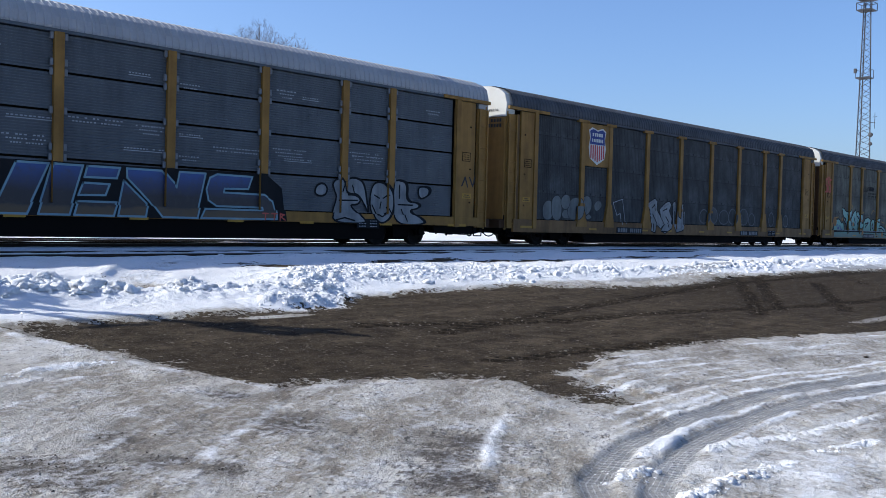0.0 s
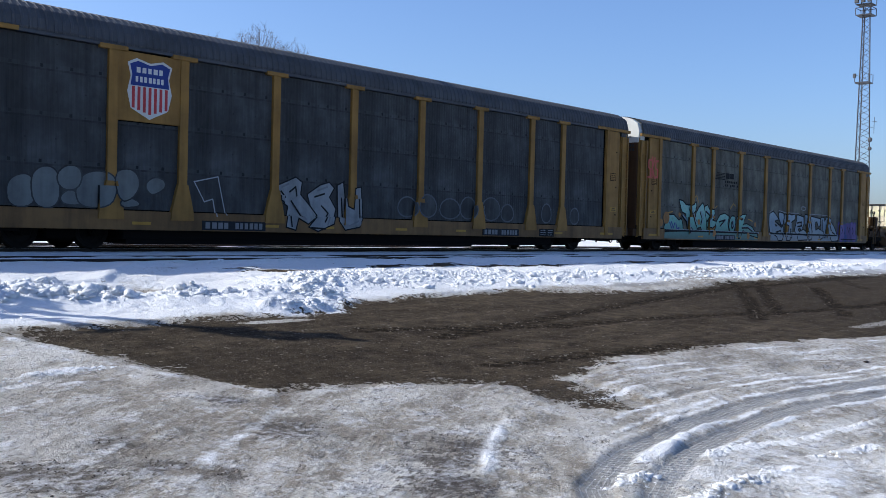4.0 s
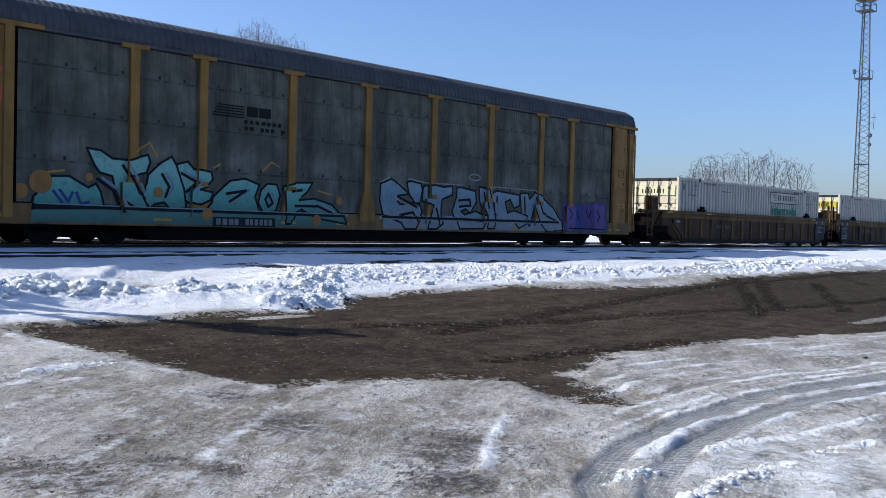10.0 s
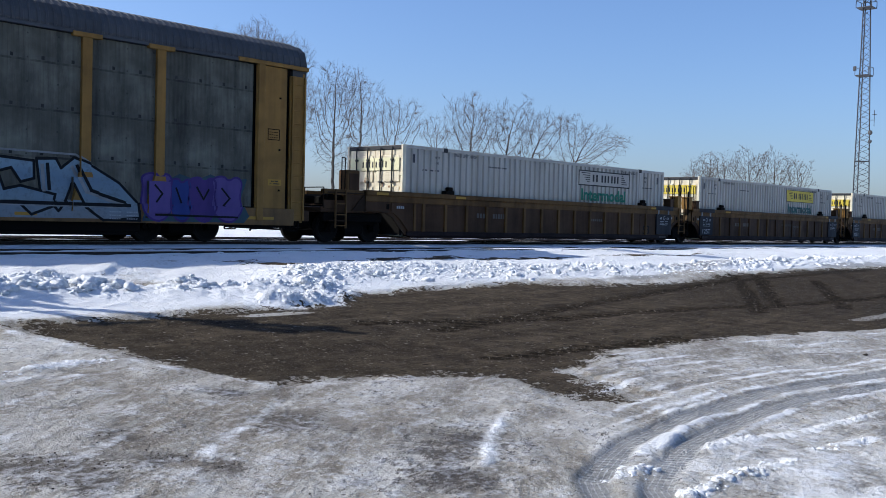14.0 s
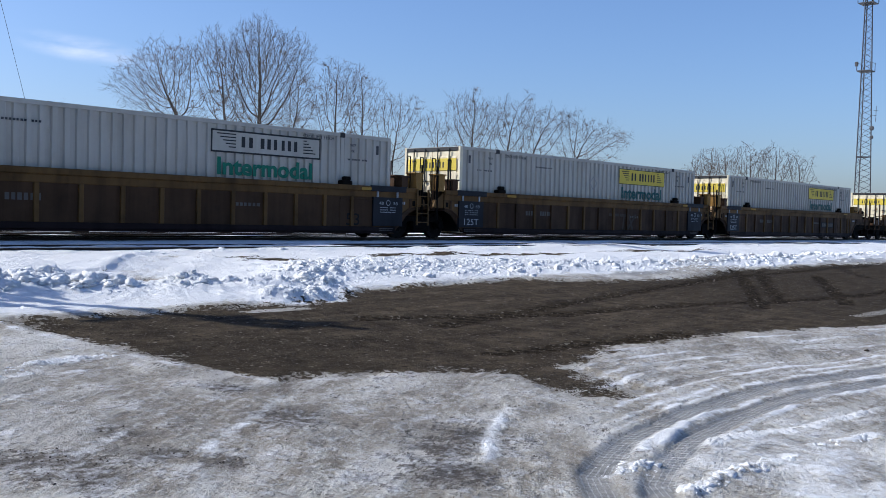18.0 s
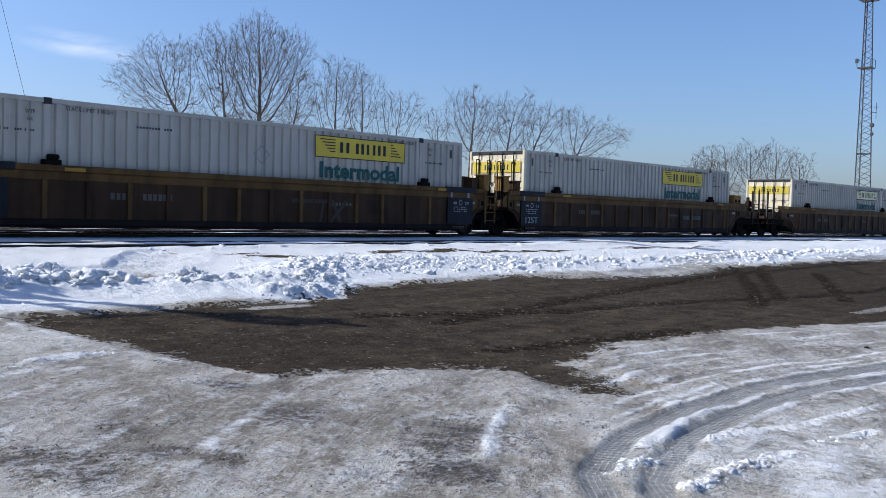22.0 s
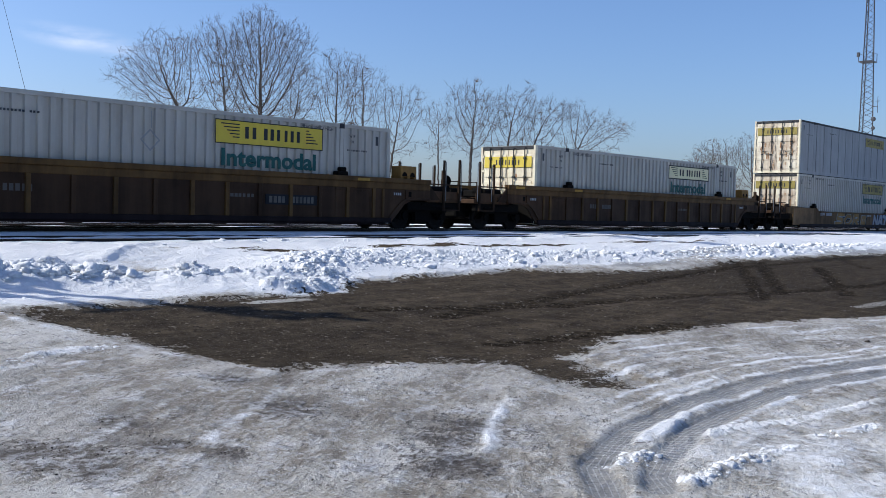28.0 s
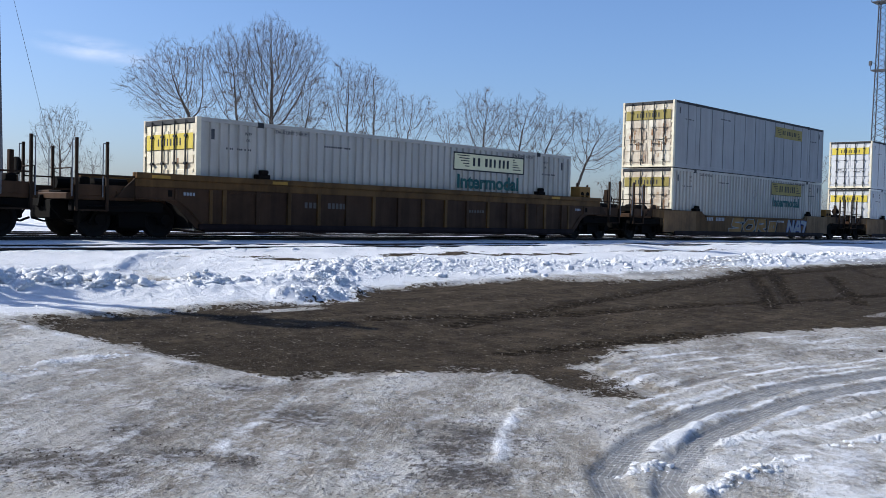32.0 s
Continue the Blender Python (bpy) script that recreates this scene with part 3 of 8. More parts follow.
def ground_fields(px, py):
    z = base_height(py)
    road = signed(px, py, ROAD)
    n1, n2, n3 = hills(px, py, 1.6, 4, 1), hills(px, py, 0.36, 4, 2), hills(px, py, 5.0, 3, 3)
    n4 = hills(px, py, 0.16, 3, 7)
    # ice sheet a few centimetres thick over the dirt
    z = z + 0.035 * smooth(-road + 0.25 * n2, -0.05, 0.12) + 0.02 * n1 * smooth(-road, 0, 0.6) + 0.014 * n1
    # ploughed bank of broken snow along the road's far edge
    wide = np.interp(px, [-60, 5, 8, 10.5, 20, 22, 23.5, 26, 900], [0.9, 0.9, 0.6, 1.25, 0.8, 0.3, 0.3, 0.8, 0.7])
    tall = np.interp(px, [-60, 5, 9.0, 10.3, 11.2, 20, 22.3, 23.2, 26, 900], [0.16, 0.16, 0.1, 0.12, 0.2, 0.15, 0.04, 0.04, 0.2, 0.15])
    off = (py - BANK_Y(px)) / wide
    bank = np.exp(-off ** 2 * 1.3) * (py < 17)
    rough = np.exp(-off ** 2 * 0.8) * (py < 17)
    land = smooth(-road, -0.1, 0.35)
    z = z + tall * bank * (0.7 + 0.5 * n1) * land + 0.075 * rough * land * (np.abs(n2) * 1.1 + 0.7 * np.maximum(n4, 0))
    # ridge left beside the road, and a shallow cut where a plough turned off
    ridge = from_line(px, py, [(8.2, 10.75), (8.8, 10.62), (9.3, 10.6), (9.7, 10.9)])
    z = z + np.exp(-(ridge / 0.2) ** 2) * (0.05 + 0.08 * n2 + 0.05 * n4)
    # smooth snow left standing, cut off by a plough blade, and the ramp where its tyres climbed out
    shelf = signed(px, py, SHELF)
    lift = smooth(shelf + 0.05 * n2, 0.0, 0.14) * (1 - smooth(py, 16.1, 16.9))
    z = z + lift * (0.05 + 0.015 * n3) + 0.03 * np.exp(-((shelf - 0.12) / 0.16) ** 2) * (0.2 + n2) * (py < 16.4)
    climb = from_line(px, py, CLIMB)
    climbed = np.exp(-(climb / 0.42) ** 4)
    z = z - 0.035 * climbed + 0.02 * np.sin((px * 0.62 + py * 0.78) * 30) * np.exp(-(climb / 0.33) ** 4)
    heap = from_line(px, py, HEAP)
    z = z + np.exp(-(heap / 0.3) ** 2) * (0.03 + 0.09 * n2 + 0.06 * n4)
    z = z + 0.05 * np.exp(-((py - 15.4) / 0.9) ** 2) * (0.6 + n1) + 0.04 * n3 * (py < 16.2) * (py > 11) + 0.02 * n2 * (py > 11) * (py < 16.6)
    z = z + 0.02 * np.exp(-((py - 16.75) / 0.25) ** 2) * (1 + 2.2 * n2)
    z = z + 0.05 * n2 * smooth(py, 30, 31) + (0.025 * n1 + 0.012 * n2) * (py > 16.8) * (py < 20.8)
    z = z + (0.010 * n2 + 0.012 * n4) * smooth(-road, 0.0, 0.3) * (py < 9)
    rut = np.minimum(*[from_line(px, py, r) for r in RUTS])
    lo, hi = from_line(px, py, RUTS[0]), from_line(px, py, RUTS[1])
    z = z - 0.024 * (1 - smooth(rut, 0.07, 0.13)) + 0.009 * np.exp(-((rut - 0.165) / 0.035) ** 2) * (0.5 + 0.9 * n2)
    for k, r in enumerate(RIDGES[:4] + RIDGES[7:]):
        d = from_line(px, py, r)
        if k == 0:
            z = z + 0.034 * np.maximum(0, np.sin(px * 62 + py * 24) + 0.3 * n2) * np.exp(-(d / 0.05) ** 2)
        elif k == 3:
            z = z + (0.006 + 0.03 * n2 + 0.03 * n4) * np.exp(-(d / 0.06) ** 2)
        elif k < 4:
            z = z + (0.016 + 0.03 * n2 + 0.035 * n4) * np.exp(-(d / 0.06) ** 2)
        else:
            z = z + (0.012 + 0.03 * n2 + 0.02 * n4) * np.exp(-(d / 0.045) ** 2) + (k == 4) * (0.022 + 0.03 * n2 + 0.02 * n4) * np.exp(-(d / 0.12) ** 2)
    wedge = signed(px, py, WEDGE) + 0.03 * n2
    z = z + (0.012 + 0.008 * n2 + 0.008 * n4) * smooth(wedge, -0.01, 0.03)
    right = smooth(px - 6.0 + (py - 3.2) * 0.2, -1.2, 1.8) * (1 - smooth(py, 5.6, 7.0))
    z = z + 0.009 * hills(np.minimum(lo, 9) * 4.5, px * 0.25, 1.0, 3, 4) * right
    clean = np.maximum(np.exp(-off ** 2 * 0.5) * 2.0 - 0.7, smooth(py, 12.0, 13.6) * 2 - 0.9)
    clean = np.maximum(clean, 1.3 * np.exp(-(ridge / 0.4) ** 2) - 0.2)
    clean = np.maximum(clean, smooth(py, 10.0, 11.2) * (1 - smooth(px, 8.5, 10)) * 1.1 - 0.45)
    clean = np.maximum(clean, np.minimum(smooth(px, 4.9, 6.0) * (1 - smooth(py, 3.1, 3.5)) * 0.95 - 0.55 + 0.5 * n1, 0.03 - 0.17 * smooth(px, 6.2, 7.8)))
    clean = np.maximum(clean, (0.5 + 0.5 * n2) * np.exp(-((rut - 0.17) / 0.05) ** 2) * right - 0.38)
    above = py > np.interp(px, [q[0] for q in RUTS[0]], [q[1] for q in RUTS[0]])
    for k, d0 in enumerate((0.3, 0.52, 0.74, 1.05, 1.3, 1.62, 2.0)):
        arc = (0.34 + 0.8 * hills(px * 0.6, py, 0.9, 3, 20 + k)) * np.exp(-((lo - d0 - 0.04 * n1) / 0.045) ** 2) * right * above
        clean = np.maximum(clean, arc - 0.40)
        z = z + 0.009 * np.clip(arc, 0, 1.2)
    for r in RIDGES[:4] + RIDGES[7:]:
        clean = np.maximum(clean, (0.5 + 0.4 * n2 if r[0][0] == 4.7 else 0.6 + 0.7 * n2) * np.exp(-(from_line(px, py, r) / 0.08) ** 2) - 0.4)
    clean = np.maximum(clean, (0.7 + 0.4 * n2) * smooth(wedge, -0.03, 0.03) - 0.40)
    for r in SCRAPES:
        clean = np.maximum(clean, (0.45 + 0.12 * n2 + 0.3 * n4) * np.exp(-((from_line(px, py, r) + 0.03 * n2) / 0.09) ** 2) - 0.46)
    clean = np.maximum(clean, (0.36 + 0.6 * n2 + 0.3 * n4) * np.exp(-((road + 0.16) / 0.11) ** 2) * (px < 6.3) * (py < 9.9) - 0.45)
    clean = np.maximum(clean, (0.62 + 0.7 * n2) * np.exp(-(from_line(px, py, RIDGES[7]) / 0.13) ** 2) - 0.46)
    clean = np.maximum(clean, 1.4 * np.exp(-(heap / 0.5) ** 2) - 0.3)
    clean = clean - (0.85 + 0.5 * n1) * np.exp(-((climb - 0.1) / 0.42) ** 4)
    clean = np.where(py > 17, 1.0, np.clip(clean, -0.9, 1.3))
    slush = 0.62 - rut / 0.17
    slush = np.maximum(slush, 0.6 - np.hypot((px - 24.0) / 3.5, (py - 12.6) / 0.55))
    slush = np.maximum(slush, 0.55 - np.hypot((px - 19.3) / 2.6, (py - 11.35) / 0.42) + 0.3 * n2)
    slush = np.maximum(slush, 0.6 - np.hypot((px - 27.5) / 1.6, (py - 12.9) / 0.8) + 0.2 * n2)
    slush = np.maximum(slush, 0.6 - np.hypot((px - 33.0) / 5.5, (py - 11.6) / 0.5) + 0.3 * n2)
    slush = np.maximum(slush, 0.35 - np.hypot((px - 8.3) / 1.6, (py - 12.6) / 0.5))
    patch = np.full(px.shape, -1.0)
    for cx, cy, rx in MELTED:
        patch = np.maximum(patch, 0.95 - np.hypot((px - cx) / rx, (py - cy) / 0.22) + 1.3 * n2 + 0.9 * n4)
    patch = patch * 0.3
    bare = np.where(py > 13, np.minimum(patch, 0.3), road + (0.35 * n1 + 0.25 * n2) * (1 - smooth(px, 8, 10)) * (1 - smooth(py, 9, 9.6)))
    soil = np.zeros(px.shape)
    for sx, sy, sr in SOIL:
        soil = np.maximum(soil, np.exp(-((px - sx) ** 2 + (py - sy) ** 2) / sr ** 2))
    bare = bare - 1.5 * np.exp(-((px - 7.75) / 0.5) ** 2 - ((py - 9.9) / 0.1) ** 2) - 1.3 * np.exp(-((px - 17.9) / 1.9) ** 2 - ((py - 5.8) / 0.28) ** 2)
    worn_by = np.minimum.reduce([from_line(px, py, r) for r in TREADS])
    tread = 1 - smooth(worn_by + 0.12 * n2, 0.10, 0.24)
    z = z + (0.022 * np.sin((px + py) * 19.0) - 0.022) * tread * (road > 0)
    across = np.where(lo < 8, np.where(py > np.interp(px, [q[0] for q in RUTS[0]], [q[1] for q in RUTS[0]]), lo, -lo), 8.0)
    stain = 0.4 * np.exp(-((px - 5.0) / 0.8) ** 2 - ((py - 4.3) / 0.7) ** 2) + 0.6 * np.exp(-((px - 4.4) / 0.35) ** 2 - ((py - 5.4) / 0.3) ** 2) + 0.2 * np.exp(-((px - 2.9) / 0.6) ** 2 - ((py - 5.2) / 0.4) ** 2) + 1.4 * np.exp(-((px - 3.1) / 1.1) ** 2 - ((py - 7.0) / 2.0) ** 2) + (road > 0) * (0.4 + 0.9 * smooth(px, 13, 19) + 0.5 * (1 - smooth(px, 5.5, 8)) * (1 - smooth(py, 8, 9)))
    return z, bare, clean, slush, across, right, tread, soil, stain


def steps(spans):
    out = []
    for a, b, s in spans:
        out += list(np.arange(a, b - 1e-6, s))
    return np.array(out + [spans[-1][1]])


def grid_mesh(name, xs, ys, zs):
    nx, ny = len(xs), len(ys)
    gx, gy = np.meshgrid(xs, ys)
    co = np.stack([gx.ravel(), gy.ravel(), zs.ravel()], 1)
    i = np.arange(nx * ny).reshape(ny, nx)
    f = np.stack([i[:-1, :-1], i[:-1, 1:], i[1:, 1:], i[1:, :-1]], -1).reshape(-1, 4)
    me = bpy.data.meshes.new(name)
    me.vertices.add(len(co))
    me.vertices.foreach_set("co", co.ravel())
    me.loops.add(f.size)
    me.loops.foreach_set("vertex_index", f.ravel())
    me.polygons.add(len(f))
    me.polygons.foreach_set("loop_start", np.arange(0, f.size, 4))
    me.polygons.foreach_set("use_smooth", np.ones(len(f), bool))
    me.update()
    return me


def build_ground():
    xs = steps([(-2500, -300, 400), (-300, -40, 26), (-40, 0, 2), (0, 3, 0.15), (3, 4.8, 0.045), (4.8, 8.8, 0.025), (8.8, 13, 0.045), (13, 27, 0.09), (27, 60, 0.3), (60, 160, 2), (160, 460, 20), (460, 3460, 300)])
    ys = steps([(-2500, -300, 400), (-300, -30, 27), (-30, 0, 1.5), (0, 2, 0.12), (2, 2.4, 0.045), (2.4, 4.0, 0.025), (4.0, 8, 0.045), (8, 16.8, 0.05), (16.8, 20.8, 0.1), (20.8, 30, 0.3), (30, 70, 2), (70, 400, 22), (400, 3600, 320)])
    gx, gy = np.meshgrid(xs, ys)
    z, bare, clean, slush, across, swept, tread, soil, stain = ground_fields(gx, gy)
    me = grid_mesh("ground", xs, ys, z)
    for key, val in (("bare", bare), ("clean", clean), ("slush", slush), ("across", across), ("swept", swept), ("tread", tread), ("soil", soil), ("stain", stain)):
        a = me.attributes.new(key, "FLOAT", "POINT")
        a.data.foreach_set("value", val.ravel().astype(np.float32))
    me.materials.append(GROUND)
    tagged(new("ground", me), "snow, dirty ice and bare brown dirt of a rail yard lot", "ground", kind="structure")


build_ground()


def rail_section():
    return [(-0.07, -0.17), (0.07, -0.17), (0.07, -0.155), (0.012, -0.135), (0.012, -0.045), (0.036, -0.035), (0.036, -0.006), (0.03, 0), (-0.03, 0), (-0.036, -0.006),
            (-0.036, -0.035), (-0.012, -0.045), (-0.012, -0.135), (-0.07, -0.155)]


def build_track(y, top, name):
    track = empty(name, (0, y, top))
    tagged(track, "steel railway track half buried in snow", "railway track", kind="structure")
    for side in (-0.753, 0.753):
        bm = bmesh.new()
        sec = rail_section()
        xs = np.linspace(-200, 700, 46)
        rings = [[bm.verts.new((x, side + a, b)) for a, b in sec] for x in xs]
        for r0, r1 in zip(rings, rings[1:]):
            for k in range(len(sec)):
                j = (k + 1) % len(sec)
                bm.faces.new((r0[k], r0[j], r1[j], r1[k]))
        part("rail", bm, RAIL_STEEL, track, "rusty steel rail")
        part("running_surface", slab(-200, 700, side - 0.028, side + 0.028, 0.0005, 0.003, 0), TREAD, track, "polished rail head")


build_track(NEAR_TRACK, 0.935, "track_near")
build_track(TRAIN_TRACK, RAIL_TOP, "track_train")
build_track(FAR_TRACK, 0.97, "track_far")


# ---- broken snow and gravel: what nobody could count ----


def lump_templates(level, seed):
    rng = np.random.default_rng(seed)
    out = []
    for k in range(6):
        bm = bmesh.new()
        bmesh.ops.create_icosphere(bm, subdivisions=level, radius=1.0)
        off = Vector(rng.random(3) * 40)
        for v in bm.verts:
            n = noise.noise(v.co * 1.4 + off) * 0.75 + noise.noise(v.co * 3.4 + off) * 0.5
            v.co = v.co * (1.0 + n)
            v.co.z = v.co.z * 0.75 + 0.15
        co = np.array([v.co[:] for v in bm.verts])
        fa = np.array([[v.index for v in f.verts] for f in bm.faces])
        bm.free()
        out.append((co, fa))
    return out


def scatter(name, px, py, size, material, label, category, level=2, seed=1, sink=0.25):
    tm = lump_templates(level, seed)
    rng = np.random.default_rng(seed + 50)
    pz = ground_fields(px, py)[0]
    co, fa, at = [], [], 0
    for k in range(len(px)):
        c, f = tm[k % 6]
        w = rng.random() * math.tau
        rot = np.array([[math.cos(w), -math.sin(w), 0], [math.sin(w), math.cos(w), 0], [0, 0, 1]])
        c = (c * (1, rng.uniform(0.7, 1.1), rng.uniform(0.7, 1.0))) @ rot.T * size[k] + (px[k], py[k], pz[k] + size[k] * (0.5 - sink))
        co.append(c)
        fa.append(f + at)
        at += len(c)
    co, fa = np.concatenate(co), np.concatenate(fa)
    me = bpy.data.meshes.new(name)
    me.vertices.add(len(co))
    me.vertices.foreach_set("co", co.ravel())
    me.loops.add(fa.size)
    me.loops.foreach_set("vertex_index", fa.ravel())
    me.polygons.add(len(fa))
    me.polygons.foreach_set("loop_start", np.arange(0, fa.size, 3))
    me.polygons.foreach_set("use_smooth", np.ones(len(fa), bool))
    me.update()
    me.materials.append(material)
    return tagged(new(name, me), label, category, kind="stuff")


def along(line, n, spread, rng):
    """Points strewn about a line."""
    pts = np.array(line)
    seg = rng.integers(0, len(pts) - 1, n)
    k = rng.random(n)[:, None]
    p = pts[seg] * (1 - k) + pts[seg + 1] * k
    return p[:, 0] + rng.normal(0, spread, n), p[:, 1] + rng.normal(0, spread, n)


def build_clods():
    rng = np.random.default_rng(11)
    xs, ys, ss = [], [], []

    def strew(line, n, spread, lo, hi):
        x, y = along(line, n, spread, rng)
        s = lo + (hi - lo) * rng.random(n) ** 3
        keep = signed(x, y, ROAD) < -0.05
        xs.append(x[keep]), ys.append(y[keep]), ss.append(s[keep])

    strew([(8.3, 10.75), (8.8, 10.62), (9.4, 10.7)], 320, 0.12, 0.012, 0.06)
    strew(HEAP, 1000, 0.17, 0.01, 0.07)
    strew([(9.7, 11.3), (10.1, 12.0), (10.9, 13.0), (11.5, 13.9)], 900, 0.26, 0.012, 0.085)
    strew([(11, 13.0), (14, 13.0), (17, 12.9), (20, 12.6), (25.3, 12.5)], 7000, 0.48, 0.01, 0.055)
    strew([(12, 14.4), (16, 14.2), (20, 13.9), (26, 13.8)], 1400, 0.4, 0.01, 0.05)
    strew([(25.5, 12.4), (29, 12.6), (35, 12.5), (48, 12.5)], 1200, 0.4, 0.02, 0.12)
    strew([(5, 16.6), (14, 16.7), (22, 16.75), (40, 16.75)], 240, 0.12, 0.015, 0.09)
    strew([(4, 11.4), (8, 11.8), (10, 12.2)], 300, 0.5, 0.008, 0.035)
    for r in RIDGES[1:4]:
        strew(r, 150 if r[0][0] == 5.1 else 60, 0.045, 0.007, 0.042 if r[0][0] == 5.1 else 0.03)
        strew(r, 60, 0.09, 0.003, 0.008)
    strew(RIDGES[7], 160, 0.07, 0.004, 0.022)
    m, nt, b = node_mat("clod_snow")
    c = ramp(nt, tex_noise(nt, 5, 5, 0.65), [(0.3, (0.62, 0.616, 0.608)), (0.5, (0.74, 0.744, 0.748)), (0.75, (0.79, 0.794, 0.798))])
    nt.links.new(c, b.inputs["Base Color"])
    b.inputs["Roughness"].default_value = 0.8
    bump(nt, b, tex_noise(nt, 26, 5, 0.7), 0.8, 0.03)
    scatter("snow_clods", np.concatenate(xs), np.concatenate(ys), np.concatenate(ss), m, "broken white clods of ploughed snow", "snow", 2, 3, 0.98)
    xs, ys, ss = [], [], []
    strew([(4.6, 12.5), (5.3, 12.7), (5.9, 12.55), (6.5, 12.2)], 420, 0.25, 0.02, 0.14)
    strew([(5.3, 13.1), (6.0, 13.6), (6.8, 13.95)], 240, 0.14, 0.02, 0.11)
    strew([(6.4, 12.7), (7.2, 13.2)], 90, 0.2, 0.015, 0.08)
    strew([(4.9, 12.4), (6.4, 12.3)], 26, 0.2, 0.08, 0.15)
    strew(HEAP, 70, 0.13, 0.03, 0.085)
    strew([(9.6, 11.2), (10.2, 12.4), (11.2, 13.6)], 60, 0.2, 0.03, 0.09)
    strew([(12, 12.6), (18, 12.3), (25, 12.3)], 90, 0.35, 0.03, 0.13)
    strew([(26.6, 12.3), (32, 13.2), (36, 13.0)], 60, 0.3, 0.05, 0.16)
    scatter("snow_lumps", np.concatenate(xs), np.concatenate(ys), np.concatenate(ss), m, "rounded white lumps of ploughed snow", "snow", 3, 31, 0.62)


def build_gravel():
    rng = np.random.default_rng(19)
    n = 12000
    x, y = 4.5 + 14 * rng.random(n) ** 1.4, 4.5 + 6.5 * rng.random(n) ** 1.5
    x = np.concatenate([x, 7.42 + 0.35 * rng.normal(0, 1, 1400)])
    y = np.concatenate([y, 5.1 + 0.35 * rng.normal(0, 1, 1400)])
    inside = signed(x, y, ROAD)
    keep = inside > 0.05
    x, y = x[keep], y[keep]
    s = 0.003 + 0.009 * rng.random(len(x)) ** 3
    m, nt, b = node_mat("gravel")
    c = ramp(nt, tex_noise(nt, 6, 3, 0.6), [(0.35, (0.03, 0.022, 0.014)), (0.55, (0.075, 0.056, 0.036)), (0.75, (0.20, 0.165, 0.115))])
    nt.links.new(c, b.inputs["Base Color"])
    b.inputs["Roughness"].default_value = 0.85
    scatter("gravel", x, y, s, m, "loose brown and grey gravel on the dirt", "gravel", 1, 5)


build_clods()
build_gravel()


def build_debris():
    """Frozen lumps of dirt and a few leaves of bark on the ice."""
    rng = np.random.default_rng(23)
    soil = np.array(SOIL)
    pick = rng.integers(0, len(soil), 260)
    x = np.concatenate([[12.3, 12.36], soil[pick, 0] + soil[pick, 2] * rng.normal(0, 0.6, 260), 3.2 + 9 * rng.random(60)])
    y = np.concatenate([[4.13, 4.14], soil[pick, 1] + soil[pick, 2] * rng.normal(0, 0.6, 260), 3.0 + 2.4 * rng.random(60)])
    s = np.concatenate([[0.03, 0.025], 0.002 + 0.007 * rng.random(260) ** 2, 0.003 + 0.005 * rng.random(60)])
    m, nt, b = node_mat("frozen_dirt")
    c = ramp(nt, tex_noise(nt, 9, 4, 0.6), [(0.35, (0.02, 0.015, 0.011)), (0.65, (0.08, 0.06, 0.042))])
    nt.links.new(c, b.inputs["Base Color"])
    b.inputs["Roughness"].default_value = 0.9
    scatter("dirt_lumps", x, y, s, m, "dark frozen lumps of dirt on the ice", "dirt", 1, 9, 0.3)


build_debris()

# ---- the train: its own space has x along the car, the near side at -y, z = 0 on the rail ----
WHEEL_R = 0.43
WHEELS = []


def rolled(t):
    """Metres the train has gone at t seconds, slowing gently."""
    return ((2.4005e-06 * t - 2.69226e-05) * t - 0.0249315) * t * t + 4.96835 * t


def lathe(bm, profile, n=28):
    """Rings about the y axis from (y, radius) pairs."""
    rings = [[bm.verts.new((r * math.cos(k * math.tau / n), y, r * math.sin(k * math.tau / n))) for k in range(n)] for y, r in profile]
    for a, b in zip(rings, rings[1:]):
        for k in range(n):
            j = (k + 1) % n
            bm.faces.new((a[k], a[j], b[j], b[k]))
    bm.faces.new(rings[0])
    bm.faces.new(list(reversed(rings[-1])))
    bmesh.ops.recalc_face_normals(bm, faces=bm.faces)
    return bm


def wheel_bm():
    bm = bmesh.new()
    R = WHEEL_R
    prof = [(-0.80, 0.10), (-0.815, 0.13), (-0.80, 0.30), (-0.83, 0.34), (-0.84, R - 0.02), (-0.83, R), (-0.735, R + 0.003), (-0.72, R + 0.025), (-0.70, R + 0.025),
            (-0.695, 0.36), (-0.73, 0.32), (-0.74, 0.12), (-0.71, 0.085), (0.71, 0.085), (0.74, 0.12), (0.73, 0.32), (0.695, 0.36), (0.70, R + 0.025), (0.72, R + 0.025),
            (0.735, R + 0.003), (0.83, R), (0.84, R - 0.02), (0.83, 0.34), (0.80, 0.30), (0.815, 0.13), (0.80, 0.10), (0.80, 0.08)]
    return lathe(bm, prof)


